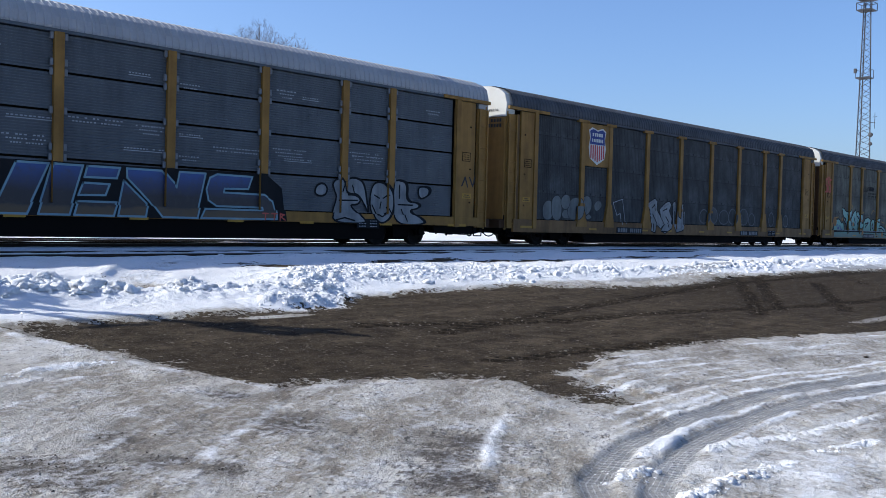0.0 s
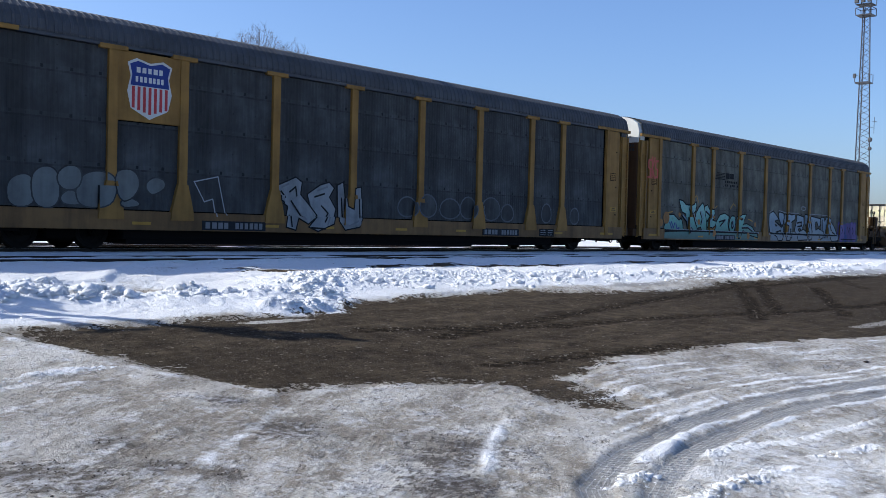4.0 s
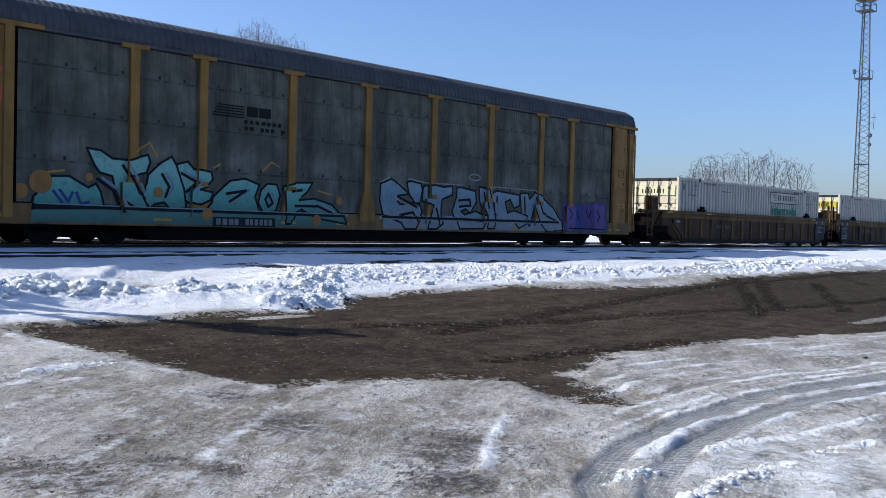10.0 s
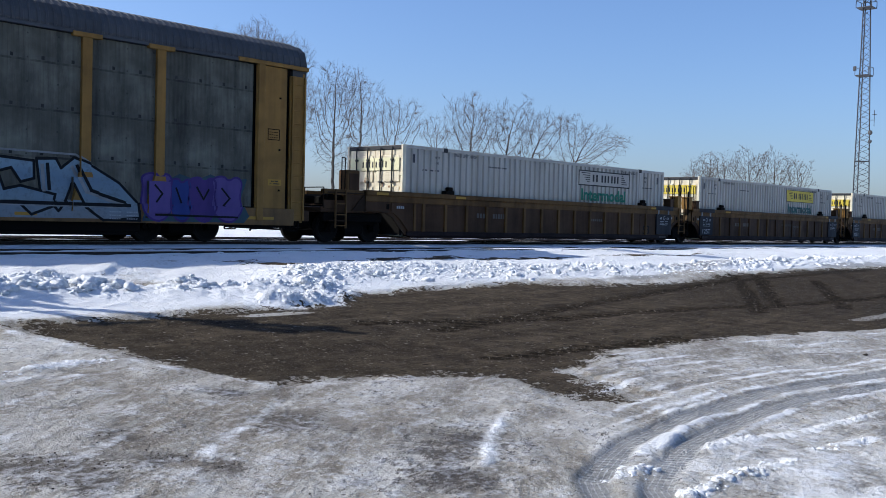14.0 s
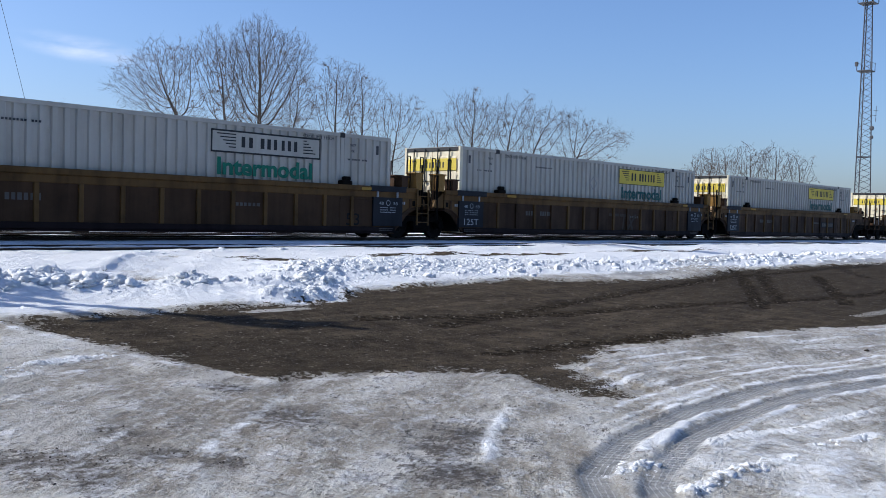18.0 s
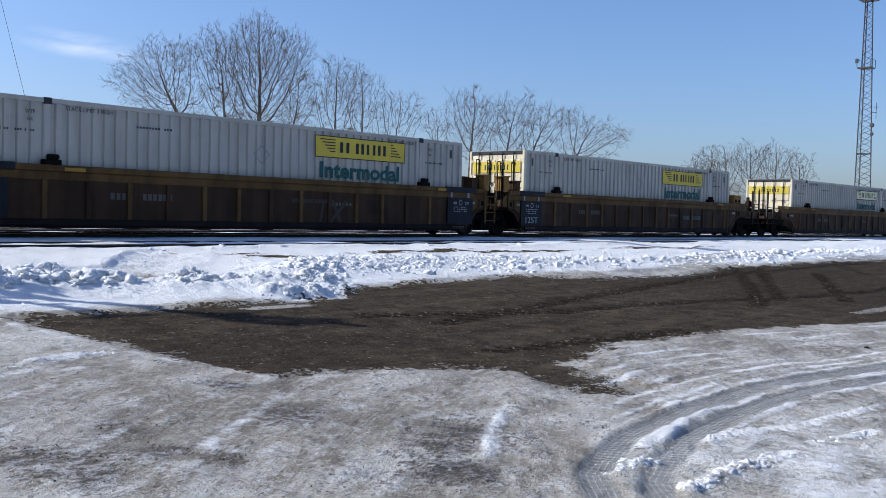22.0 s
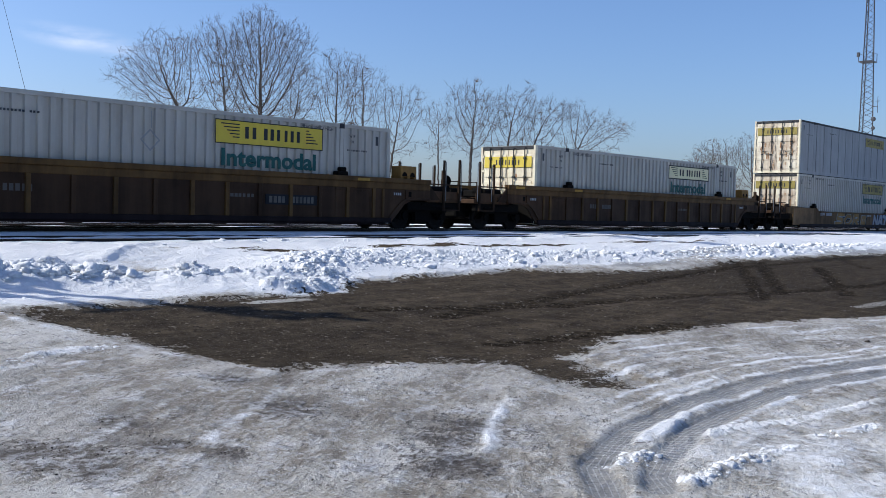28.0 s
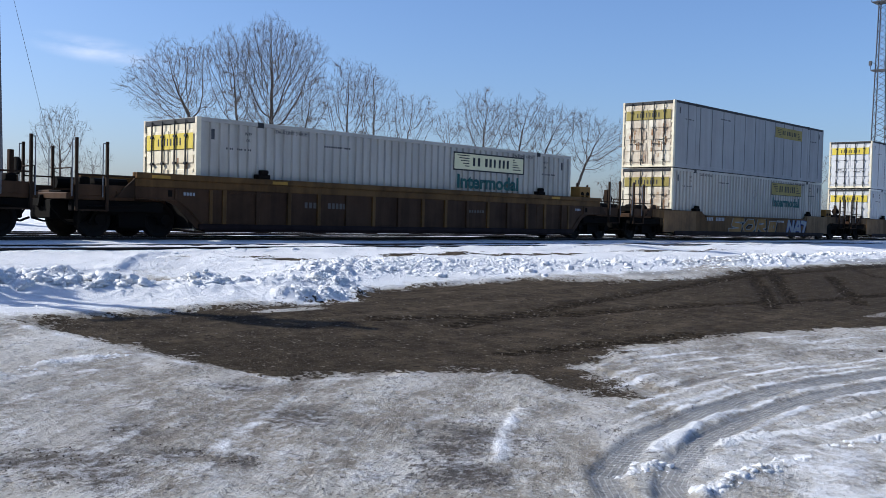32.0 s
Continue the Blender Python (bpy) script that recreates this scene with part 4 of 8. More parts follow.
def truck_frame_bm():
    """Cast side frames of a two-axle truck, with the bolster and brake beams."""
    bm = bmesh.new()
    for s in (-1, 1):
        y0, y1 = sorted((s * 0.92, s * 1.06))
        prism(bm, [(-1.12, 0.36), (-0.98, 0.60), (-0.55, 0.70), (0.55, 0.70), (0.98, 0.60), (1.12, 0.36), (1.02, 0.30), (0.74, 0.30), (0.68, 0.52), (0.36, 0.56),
                   (0.34, 0.24), (-0.34, 0.24), (-0.36, 0.56), (-0.68, 0.52), (-0.74, 0.30), (-1.02, 0.30)], y0, y1)
        for ax in (-0.87, 0.87):
            rod(bm, (ax, s * 0.98, WHEEL_R), (ax, s * 1.13, WHEEL_R), 0.13, 12)
    box(bm, -0.24, 0.24, -1.0, 1.0, 0.46, 0.72, 0.03)
    box(bm, -0.62, 0.62, -0.66, 0.66, 0.16, 0.62, 0.04)
    for ax in (-0.32, 0.32):
        box(bm, ax - 0.05, ax + 0.05, -0.75, 0.75, 0.28, 0.36, 0.01)
    return bm


def spring_bm():
    bm = bmesh.new()
    for s in (-1, 1):
        for ax in (-0.2, -0.07, 0.07, 0.2):
            for k in range(5):
                z = 0.27 + k * 0.042
                rod(bm, (ax, s * 0.99, z), (ax, s * 0.99, z + 0.026), 0.058, 8)
    return bm


TRUCK_MESH = {}


def add_truck(car, x):
    if not TRUCK_MESH:
        for key, bm, mat in (("frame", truck_frame_bm(), BLACK), ("springs", spring_bm(), BLACK), ("wheels", wheel_bm(), WHEEL)):
            me = bpy.data.meshes.new(key)
            bm.to_mesh(me)
            bm.free()
            me.materials.append(mat)
            TRUCK_MESH[key] = me
    tr = share("truck_frame", TRUCK_MESH["frame"], car, (x, 0, 0))
    share("spring_set", TRUCK_MESH["springs"], tr, (0, 0, 0))
    for ax in (-0.87, 0.87):
        w = share("wheelset", TRUCK_MESH["wheels"], tr, (ax, 0, WHEEL_R))
        WHEELS.append((w, ax))
    return tr


def coupler(car, x, s):
    bm = bmesh.new()
    a, b = sorted((x - 0.9 * s, x + 0.05 * s))
    box(bm, a, b, -0.09, 0.09, 0.74, 0.94, 0.02)
    prism(bm, [(x, 0.68), (x, 1.0), (x + s * 0.28, 0.98), (x + s * 0.32, 0.72)], -0.16, 0.16)
    part("coupler", bm, BLACK, car)
    bm = bmesh.new()
    pts = [(x - 0.5 * s, -0.35, 0.62), (x - 0.1 * s, -0.38, 0.42), (x + 0.25 * s, -0.3, 0.36), (x + 0.5 * s, -0.2, 0.44)]
    for p, q in zip(pts, pts[1:]):
        rod(bm, p, q, 0.028, 6)
    part("air_hose", bm, BLACK, car)
    loop = [(x - s * (0.75 - 1.0 * k / 8), -0.9 + 0.03 * k, 0.72 - 0.42 * math.sin(math.pi * k / 8)) for k in range(9)]
    part("brake_pipe_loop", rods(list(zip(loop, loop[1:])), 0.024, 6), BLACK, car, "black hanging brake pipe")


def ladder(parent, x, y, z0, z1, width=0.42, axis="x", mat=None):
    """Stiles and rungs as one ladder part."""
    bm = bmesh.new()
    ends = ((x - width / 2, y), (x + width / 2, y)) if axis == "x" else ((x, y - width / 2), (x, y + width / 2))
    for ex, ey in ends:
        box(bm, ex - 0.025, ex + 0.025, ey - 0.025, ey + 0.025, z0, z1)
    z = z0 + 0.15
    while z < z1 - 0.05:
        rod(bm, (*ends[0], z), (*ends[1], z), 0.014, 6)
        z += 0.36
    return part("ladder", bm, mat or TAN, parent)


def lettering(text, size, material, parent, at, stretch=1.0, name="lettering", label="", bold=0.0):
    """Words as a flat mesh that faces the near side."""
    cu = bpy.data.curves.new("words", "FONT")
    cu.body, cu.size, cu.extrude, cu.offset, cu.resolution_u = text, size, 0.002, bold, 3
    ob = bpy.data.objects.new("words", cu)
    me = bpy.data.meshes.new_from_object(ob)
    bpy.data.objects.remove(ob)
    xs = [v.co.x for v in me.vertices]
    x0, x1 = min(xs), max(xs)
    k = stretch / (x1 - x0) if stretch else 1.0
    for v in me.vertices:
        v.co = Vector(((v.co.x - x0) * k, -v.co.z, v.co.y))
    me.materials.append(material)
    o = new(name, me)
    o.parent = parent
    o.location = at
    return tagged(o, label, kind="stuff" if size < 0.2 else "")


def bars(bm, x0, x1, z0, z1, y, n, seed, gap=0.25):
    """A line of lettering too small to read, as n bars."""
    rng = random.Random(seed)
    w = (x1 - x0) / n
    for k in range(n):
        if n > 7 and rng.random() < 0.12:
            continue
        a = x0 + k * w + w * gap * rng.uniform(0.2, 0.6)
        box(bm, a, a + w * (1 - gap) * rng.uniform(0.75, 1.0), y - 0.003, y, z0, z1)
    return bm


def stroke(bm, pts, width, y, lift=0.0):
    """A flat painted stroke along points in x and z; each quad lies a hair over the last."""
    for k, ((ax, az), (bx, bz)) in enumerate(zip(pts, pts[1:])):
        d = Vector((bx - ax, bz - az))
        if d.length < 1e-6:
            continue
        d.normalize()
        n = Vector((-d.y, d.x)) * width / 2
        e = d * width * 0.40
        yy = y - lift - 0.00025 * k
        quad = [(ax - e.x + n.x, az - e.y + n.y), (ax - e.x - n.x, az - e.y - n.y), (bx + e.x - n.x, bz + e.y - n.y), (bx + e.x + n.x, bz + e.y + n.y)]
        bm.faces.new([bm.verts.new((px, yy, pz)) for px, pz in quad])
    return bm


FORMS = {
    "bar": [[(0.5, 0.0), (0.5, 1.0)]],
    "ee": [[(0.9, 0.95), (0.2, 0.95), (0.2, 0.05), (0.9, 0.05)], [(0.2, 0.5), (0.75, 0.5)]],
    "en": [[(0.12, 0.0), (0.12, 0.95), (0.8, 0.08), (0.8, 1.0)]],
    "zig": [[(0.92, 0.92), (0.2, 0.9), (0.15, 0.55), (0.82, 0.45), (0.8, 0.1), (0.05, 0.06)]],
    "hook": [[(0.2, 0.02), (0.2, 0.95), (0.75, 0.9), (0.8, 0.55), (0.35, 0.45), (0.9, 0.02)]],
    "arch": [[(0.08, 0.02), (0.36, 0.92), (0.66, 0.95), (0.92, 0.02)], [(0.28, 0.38), (0.76, 0.34)]],
    "fork": [[(0.0, 0.98), (0.5, 0.84), (1.0, 0.9)], [(0.5, 0.84), (0.42, 0.02)]],
    "ring": [[(0.3, 0.06), (0.1, 0.5), (0.3, 0.93), (0.72, 0.9), (0.9, 0.48), (0.7, 0.05), (0.3, 0.06)]],
    "ell": [[(0.3, 1.0), (0.22, 0.08), (0.85, 0.1)]],
    "kay": [[(0.2, 0.0), (0.2, 1.0)], [(0.85, 0.98), (0.25, 0.48), (0.9, 0.02)]],
    "uu": [[(0.12, 0.98), (0.18, 0.3), (0.4, 0.06), (0.68, 0.12), (0.86, 0.98)], [(0.86, 0.5), (0.98, 0.02)]],
    "blob": [[(0.25, 0.2), (0.25, 0.75), (0.7, 0.75), (0.72, 0.22), (0.3, 0.2)], [(0.48, 0.3), (0.48, 0.7)]],
}


def form_strokes(x0, x1, z0, z1, forms, seed, slant):
    rng = random.Random(seed)
    out = []
    w = (x1 - x0) / len(forms)
    for k, form in enumerate(forms):
        a, h = x0 + k * w, z1 - z0
        lo, hi = z0 + rng.uniform(0, 0.08) * h, z1 - rng.uniform(0, 0.16) * h
        for line in FORMS[form]:
            out.append([(a + w * (u + slant * (v - 0.5)) + rng.uniform(-0.03, 0.03) * w, lo + (hi - lo) * v) for u, v in line])
    return out


def coat_planes(kind):
    """The faces that paint lies on along a car's side: x range, z range, y."""
    out = []
    if kind == "low":
        return [(-20, 20, 0, 3, -WELL_FACE)]
    if kind == "end":
        return [(-20, 20, 0, 6, -SIDE - 0.012)]
    edges = sorted(POSTS)
    half = 0.12
    cuts = [-12.2] + edges + [12.2]
    if kind == "rows":
        out.append((-14, 14, 0.645, 0.94, -SIDE - 0.014))
        for x in edges:
            out.append((x - half, x + half, 0.94, 5, -SIDE - 0.034))
        for a, b in zip(cuts, cuts[1:]):
            out.append((a + half, b - half, 0.94, 5, -SIDE + 0.056))
        return out
    for x in edges:
        out.append((x - 0.31, x + 0.31, 0.72, 1.5, -SIDE - 0.05))
        out.append((x - half, x + half, 1.5, 5, -SIDE - 0.034))
        out.append((x - 0.31, x + 0.31, 0.475, 0.72, -SIDE - 0.014))
    for a, b in zip(cuts, cuts[1:]):
        out.append((a + 0.31, b - 0.31, 0.475, 0.94, -SIDE - 0.014))
        out.append((a + 0.31, b - 0.31, 0.94, 1.5, -SIDE + 0.056))
        out.append((a + half, b - half, 1.5, 5, -SIDE + 0.056))
    return out


WELL_FACE = 1.455


def coat(name, bm, planes, mat, parent, label=""):
    """Lays flat strokes onto the stepped faces of a car's side."""
    out = bmesh.new()
    xs, zs = [v.co.x for v in bm.verts], [v.co.z for v in bm.verts]
    for x0, x1, z0, z1, y in planes:
        if x1 < min(xs) or x0 > max(xs) or z1 < min(zs) or z0 > max(zs):
            continue
        c = bm.copy()
        for co, no in (((x0, 0, 0), (-1, 0, 0)), ((x1, 0, 0), (1, 0, 0)), ((0, 0, z0), (0, 0, -1)), ((0, 0, z1), (0, 0, 1))):
            bmesh.ops.bisect_plane(c, geom=c.verts[:] + c.edges[:] + c.faces[:], plane_co=co, plane_no=no, clear_outer=True)
        made = {}
        for v in c.verts:
            made[v] = out.verts.new((v.co.x, v.co.y + y, v.co.z))
        for f in c.faces:
            out.faces.new([made[v] for v in f.verts])
        c.free()
    bm.free()
    paint = part(name, out, mat, parent, label)
    return tagged(paint, kind="stuff") if name in ("spray_rim", "spray_line") else paint


def layer(strokes, width, lift):
    bm = bmesh.new()
    for k, s in enumerate(strokes):
        stroke(bm, s, width, 0.0, lift + 0.0016 * k / max(1, len(strokes)))
    return bm


def graffiti(car, x0, x1, z0, z1, forms, seed, fill, rim, kind, width, label="", slant=0.15, shine=None, edge=1.45, shade=None):
    """A sprayed piece, letter by letter: a dark shadow, an edge and a fill, each a thin coat on the car's side."""
    planes = coat_planes(kind)
    w = (x1 - x0) / len(forms)
    rng = random.Random(seed + 1)
    for i, form in enumerate(forms):
        strokes = form_strokes(x0 + i * w, x0 + (i + 1) * w, z0, z1, [form], seed + 7 * i, slant)
        up = 0.0004 * i
        if shade:
            coat("spray_shadow", layer([[(x + width * 0.35, z - width * 0.2) for x, z in s] for s in strokes], width * 1.6, up), planes, shade, car)
        outer = coat("sprayed_letter", layer(strokes, width * edge, 0.004 + up), planes, rim, car, label)
        coat("spray_fill", layer(strokes, width, 0.0085 + up), planes, fill, outer)
        if shine:
            bm = bmesh.new()
            for s in strokes:
                for k, ((ax, az), (bx, bz)) in enumerate(zip(s, s[1:])):
                    if rng.random() < 0.7:
                        o = width * 0.22
                        stroke(bm, [(ax + (bx - ax) * 0.15 - o, az + (bz - az) * 0.15 + o), (ax + (bx - ax) * 0.75 - o, az + (bz - az) * 0.75 + o)], width * 0.25, 0.0, 0.0125 + up + 0.0001 * k)
            if bm.faces:
                coat("spray_highlight", bm, planes, shine, outer)


def rounded(pts, times=1):
    """Cuts the corners of a closed outline."""
    for _ in range(times):
        pts = [q for a, b in zip(pts, pts[1:] + pts[:1]) for q in ((a[0] * 0.75 + b[0] * 0.25, a[1] * 0.75 + b[1] * 0.25), (a[0] * 0.25 + b[0] * 0.75, a[1] * 0.25 + b[1] * 0.75))]
    return pts


def patch_bm(pts, lift):
    bm = bmesh.new()
    f = bm.faces.new([bm.verts.new((x, -lift, z)) for x, z in pts])
    f.normal_update()
    if f.normal.y > 0:
        f.normal_flip()
    bmesh.ops.triangulate(bm, faces=[f])
    return bm


def outlined(car, pts, kind, fill, rim, width, label, up=0.0):
    """One sprayed letter with its rim drawn round it."""
    planes = coat_planes(kind)
    letter = coat("sprayed_letter", patch_bm(pts, 0.004 + up), planes, fill, car, label)
    bm = bmesh.new()
    ring = pts + pts[:1]
    for k, (a, b) in enumerate(zip(ring, ring[1:])):
        stroke(bm, [a, b], width, 0.0, 0.006 + up + 0.0002 * (k % 3))
    coat("spray_rim", bm, planes, rim, letter)
    return letter


POSTS = [-9.1, -7.18, -4.3, -1.44, 1.44, 4.3, 7.18, 9.1]
BAYS = list(zip([-11.95] + POSTS, POSTS + [11.95]))
SIDE = 1.56


def panel_sheet(x0, x1, z0, z1, y, across, pitch, depth):
    """A ribbed sheet: ribs lie along x, or stand upright when across."""
    bm = bmesh.new()
    length = (x1 - x0) if across else (z1 - z0)
    n = max(2, int(round(length / pitch)))
    prev = None
    for k in range(n):
        for f, d in ((0.0, 0), (0.42, 0), (0.5, depth), (0.92, depth)):
            u = (k + f) / n * length
            p = [(x0 + u, y + d, z0), (x0 + u, y + d, z1)] if across else [(x0, y + d, z0 + u), (x1, y + d, z0 + u)]
            row = [bm.verts.new(q) for q in p]
            if prev:
                bm.faces.new((prev[0], prev[1], row[1], row[0]))
            prev = row
    p = [(x1, y, z0), (x1, y, z1)] if across else [(x0, y, z1), (x1, y, z1)]
    row = [bm.verts.new(q) for q in p]
    bm.faces.new((prev[0], prev[1], row[1], row[0]))
    bmesh.ops.recalc_face_normals(bm, faces=bm.faces)
    return bm


ROOF_LINE = [(-1.53, 4.82), (-1.56, 4.90), (-1.53, 5.12), (-1.42, 5.34), (-1.18, 5.51), (-0.75, 5.62), (0.0, 5.68)]


def roof_bm(half, pitch=0.19, depth=0.022):
    line = ROOF_LINE + [(-a, b) for a, b in reversed(ROOF_LINE[:-1])]
    bm = bmesh.new()
    n = int(2 * half / pitch)
    prev = None
    for k in range(n):
        for f, d in ((0.0, 0), (0.5, 0), (0.6, -depth), (0.9, -depth)):
            x = -half + 2 * half * (k + f) / n
            row = [bm.verts.new((x, a, b + d if abs(a) < 1.3 else b)) if abs(a) < 1.3 else bm.verts.new((x, a - math.copysign(d, -a), b)) for a, b in line]
            if prev:
                for i in range(len(row) - 1):
                    bm.faces.new((prev[i], prev[i + 1], row[i + 1], row[i]))
            prev = row
    bmesh.ops.recalc_face_normals(bm, faces=bm.faces)
    return bm


def autorack(name, label, ribbed_rows, panel_mat, roof_mat, white_left, seed):
    car = empty(name)
    tagged(car, label, "railcar", group="closed auto carriers of the train")
    rng = random.Random(seed)
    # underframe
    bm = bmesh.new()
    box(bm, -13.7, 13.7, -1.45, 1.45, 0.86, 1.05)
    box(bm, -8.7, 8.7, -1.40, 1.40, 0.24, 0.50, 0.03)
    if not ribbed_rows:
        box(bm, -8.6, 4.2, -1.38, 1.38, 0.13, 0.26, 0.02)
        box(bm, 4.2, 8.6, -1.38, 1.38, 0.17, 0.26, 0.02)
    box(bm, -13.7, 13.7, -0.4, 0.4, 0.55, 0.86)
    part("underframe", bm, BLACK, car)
    for s in (-1, 1):
        y0, y1 = sorted((s * (SIDE - 0.1), s * (SIDE + 0.01)))
        part("side_sill", slab(-13.3, 13.3, y0, y1, 0.64 if ribbed_rows else 0.47, 0.93, 0.01), TAN if ribbed_rows else TAN_GRIME, car, "grimy tan side sill")
        if ribbed_rows:
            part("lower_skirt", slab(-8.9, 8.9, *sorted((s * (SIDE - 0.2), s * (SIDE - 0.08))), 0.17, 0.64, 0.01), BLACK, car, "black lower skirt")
        part("eave_rail", slab(-13.3, 13.3, *sorted((s * 1.42, s * (SIDE + 0.02))), 4.76, 4.84, 0.01), panel_mat if ribbed_rows else roof_mat, car)
    part("roof", roof_bm(13.5), roof_mat, car, "ribbed steel roof")
    # lining behind the panels
    part("inner_shell", slab(-13.2, 13.2, -1.40, 1.40, 1.04, 4.81, 0), BLACK, car)
    rows = [(0.96, 1.92), (1.97, 2.99), (3.04, 3.86), (3.91, 4.74)] if ribbed_rows else [(0.96, 4.74)]
    cache = {}
    for s in (-1, 1):
        for i, (a, b) in enumerate(BAYS):
            for z0, z1 in rows:
                if not ribbed_rows and white_left == "shield" and i == 1:
                    z1 = 3.05
                key = (round(b - a, 2), z0, z1)
                if key not in cache:
                    w = b - a - 0.12
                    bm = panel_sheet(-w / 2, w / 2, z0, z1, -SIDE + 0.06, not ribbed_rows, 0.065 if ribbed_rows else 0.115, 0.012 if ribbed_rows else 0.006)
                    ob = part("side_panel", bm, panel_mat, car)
                    cache[key] = ob.data
                    ob.location = ((a + b) / 2, 0, 0)
                else:
                    ob = share("side_panel", cache[key], car, ((a + b) / 2, 0, 0))
                if s > 0:
                    ob.rotation_euler = (0, 0, math.pi)
        for x in POSTS:
            bm = bmesh.new()
            y0, y1 = sorted((s * (SIDE - 0.08), s * (SIDE + 0.03)))
            box(bm, x - 0.12, x + 0.12, y0, y1, 0.95, 4.78, 0.008)
            if not ribbed_rows:
                box(bm, x - 0.36, x + 0.36, *((y0, y1 + 0.014) if s > 0 else (y0 - 0.014, y1)), 4.70, 4.81, 0.008)
                y2, y3 = sorted((s * (SIDE - 0.08), s * (SIDE + 0.045)))
                prism(bm, [(x - 0.33, 0.72), (x + 0.33, 0.72), (x + 0.30, 0.98), (x + 0.14, 1.62), (x - 0.14, 1.62), (x - 0.30, 0.98)], y2, y3)
            part("side_post", bm, TAN, car)
            if ribbed_rows and s < 0:
                for z in (1.97, 3.02, 3.88, 4.68, 2.2, 4.1):
                    for d in (-0.17, 0.17):
                        if "clip" not in cache:
                            ob = part("panel_clip", slab(-0.04, 0.04, -SIDE - 0.005, -SIDE + 0.05, -0.08, 0.08, 0.01), CLIP, car)
                            cache["clip"], ob.location = ob.data, (x + d, 0, z)
                        else:
                            share("panel_clip", cache["clip"], car, (x + d, 0, z))
        for e in (-1, 1):
            xa, xb = sorted((e * 11.98, e * 12.98))
            yy = sorted((s * (SIDE - 0.07), s * (SIDE + 0.005)))
            part("end_panel", slab(xa, xb, *yy, 0.93, 4.75, 0.01), TAN, car, "tan end panel")
            if e < 0:
                part("end_jamb", slab(*sorted((e * 12.99, e * 13.13)), *sorted((s * (SIDE - 0.12), s * (SIDE - 0.05))), 0.93, 4.62, 0.006), TAN_GRIME, car, "grimy tan door jamb")
            part("end_post", slab(*sorted((e * 12.0, e * 12.22)), *sorted((s * (SIDE - 0.02), s * (SIDE + 0.05))), 0.6, 4.78, 0.01), TAN, car)
            part("end_header", slab(*sorted((e * 11.35, e * 13.7)), *sorted((s * (SIDE - 0.05), s * (SIDE + 0.055))), 4.76, 4.87, 0.01), TAN, car)
            bm = bmesh.new()
            for z in (1.4, 2.5, 3.9):
                box(bm, e * 12.75 - 0.03, e * 12.75 + 0.03, *sorted((s * SIDE, s * (SIDE + 0.02))), z, z + 0.05)
            for z in (2.78, 3.06):
                box(bm, e * 12.55 - 0.2, e * 12.55 + 0.2, *sorted((s * SIDE, s * (SIDE + 0.012))), z, z + 0.02)
            for d in (-0.2, 0.18):
                box(bm, e * 12.55 + d, e * 12.55 + d + 0.02, *sorted((s * SIDE, s * (SIDE + 0.012))), 2.78, 3.08)
            for k in range(3):
                bars(bm, e * 12.55 - 0.15, e * 12.55 + 0.15, 2.84 + k * 0.07, 2.86 + k * 0.07, s * SIDE - (0.009 if s < 0 else -0.012), 4, k)
            tagged(part("placard", bm, BLACK, car), kind="stuff")
            if s < 0:
                lab = part("warning_label", slab(e * 12.6 - 0.22, e * 12.6 + 0.22, -SIDE - 0.014, -SIDE - 0.006, 1.55, 1.72, 0), DULL_YELLOW, car, "small yellow label")
                lb = bars(bars(bmesh.new(), e * 12.6 - 0.17, e * 12.6 + 0.17, 1.585, 1.615, -SIDE - 0.015, 9, 3), e * 12.6 - 0.12, e * 12.6 + 0.12, 1.65, 1.68, -SIDE - 0.015, 6, 4)
                tagged(part("label_marking", lb, INK, lab), kind="stuff")
                part("ladder_column", slab(*sorted((e * 13.14, e * 13.62)), -SIDE + 0.06, -SIDE + 0.12, 0.6, 4.6, 0.01), TAN, car, "tan ladder column")
                ladder(car, e * 13.42, -SIDE + 0.02, 0.62, 4.58, 0.42)
                part("reflector", slab(e * 12.3 - 0.6, e * 12.3 + 0.3, -SIDE - 0.018, -SIDE - 0.012, 0.62, 0.7, 0), DULL_YELLOW, car)
    # end doors
    for e in (-1, 1):
        xa, xb = sorted((e * 13.25, e * 13.45))
        white = white_left and e < 0
        rim = 4.5 if white else 4.25
        # near leaf set proud at white ends, so the next car shades it
        for y0, y1, proud in ((-1.42, 0.12, 0.27 if white else 0.0), (0.18, 1.42, 0.0)):
            # its brown paint on the other cars holds painted shade as well as dirt
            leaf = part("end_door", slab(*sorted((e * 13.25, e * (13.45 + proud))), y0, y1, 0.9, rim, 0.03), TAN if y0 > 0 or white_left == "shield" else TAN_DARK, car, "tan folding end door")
            part("door_edge", slab(*sorted((e * (13.45 + proud), e * (13.5 + proud))), y1 - 0.08, y1 - 0.02, 0.95, rim - 0.1, 0.01), TAN_GRIME, leaf)
            for z in (1.5, 2.6):
                part("door_latch", slab(*sorted((e * (13.45 + proud), e * (13.52 + proud))), y1 - 0.3, y1 - 0.12, z, z + 0.08, 0.01), BLACK, leaf)
        part("door_seam", slab(*sorted((e * 13.2, e * 13.36)), 0.11, 0.19, 0.9, rim, 0), BLACK, car)
        bm = bmesh.new()
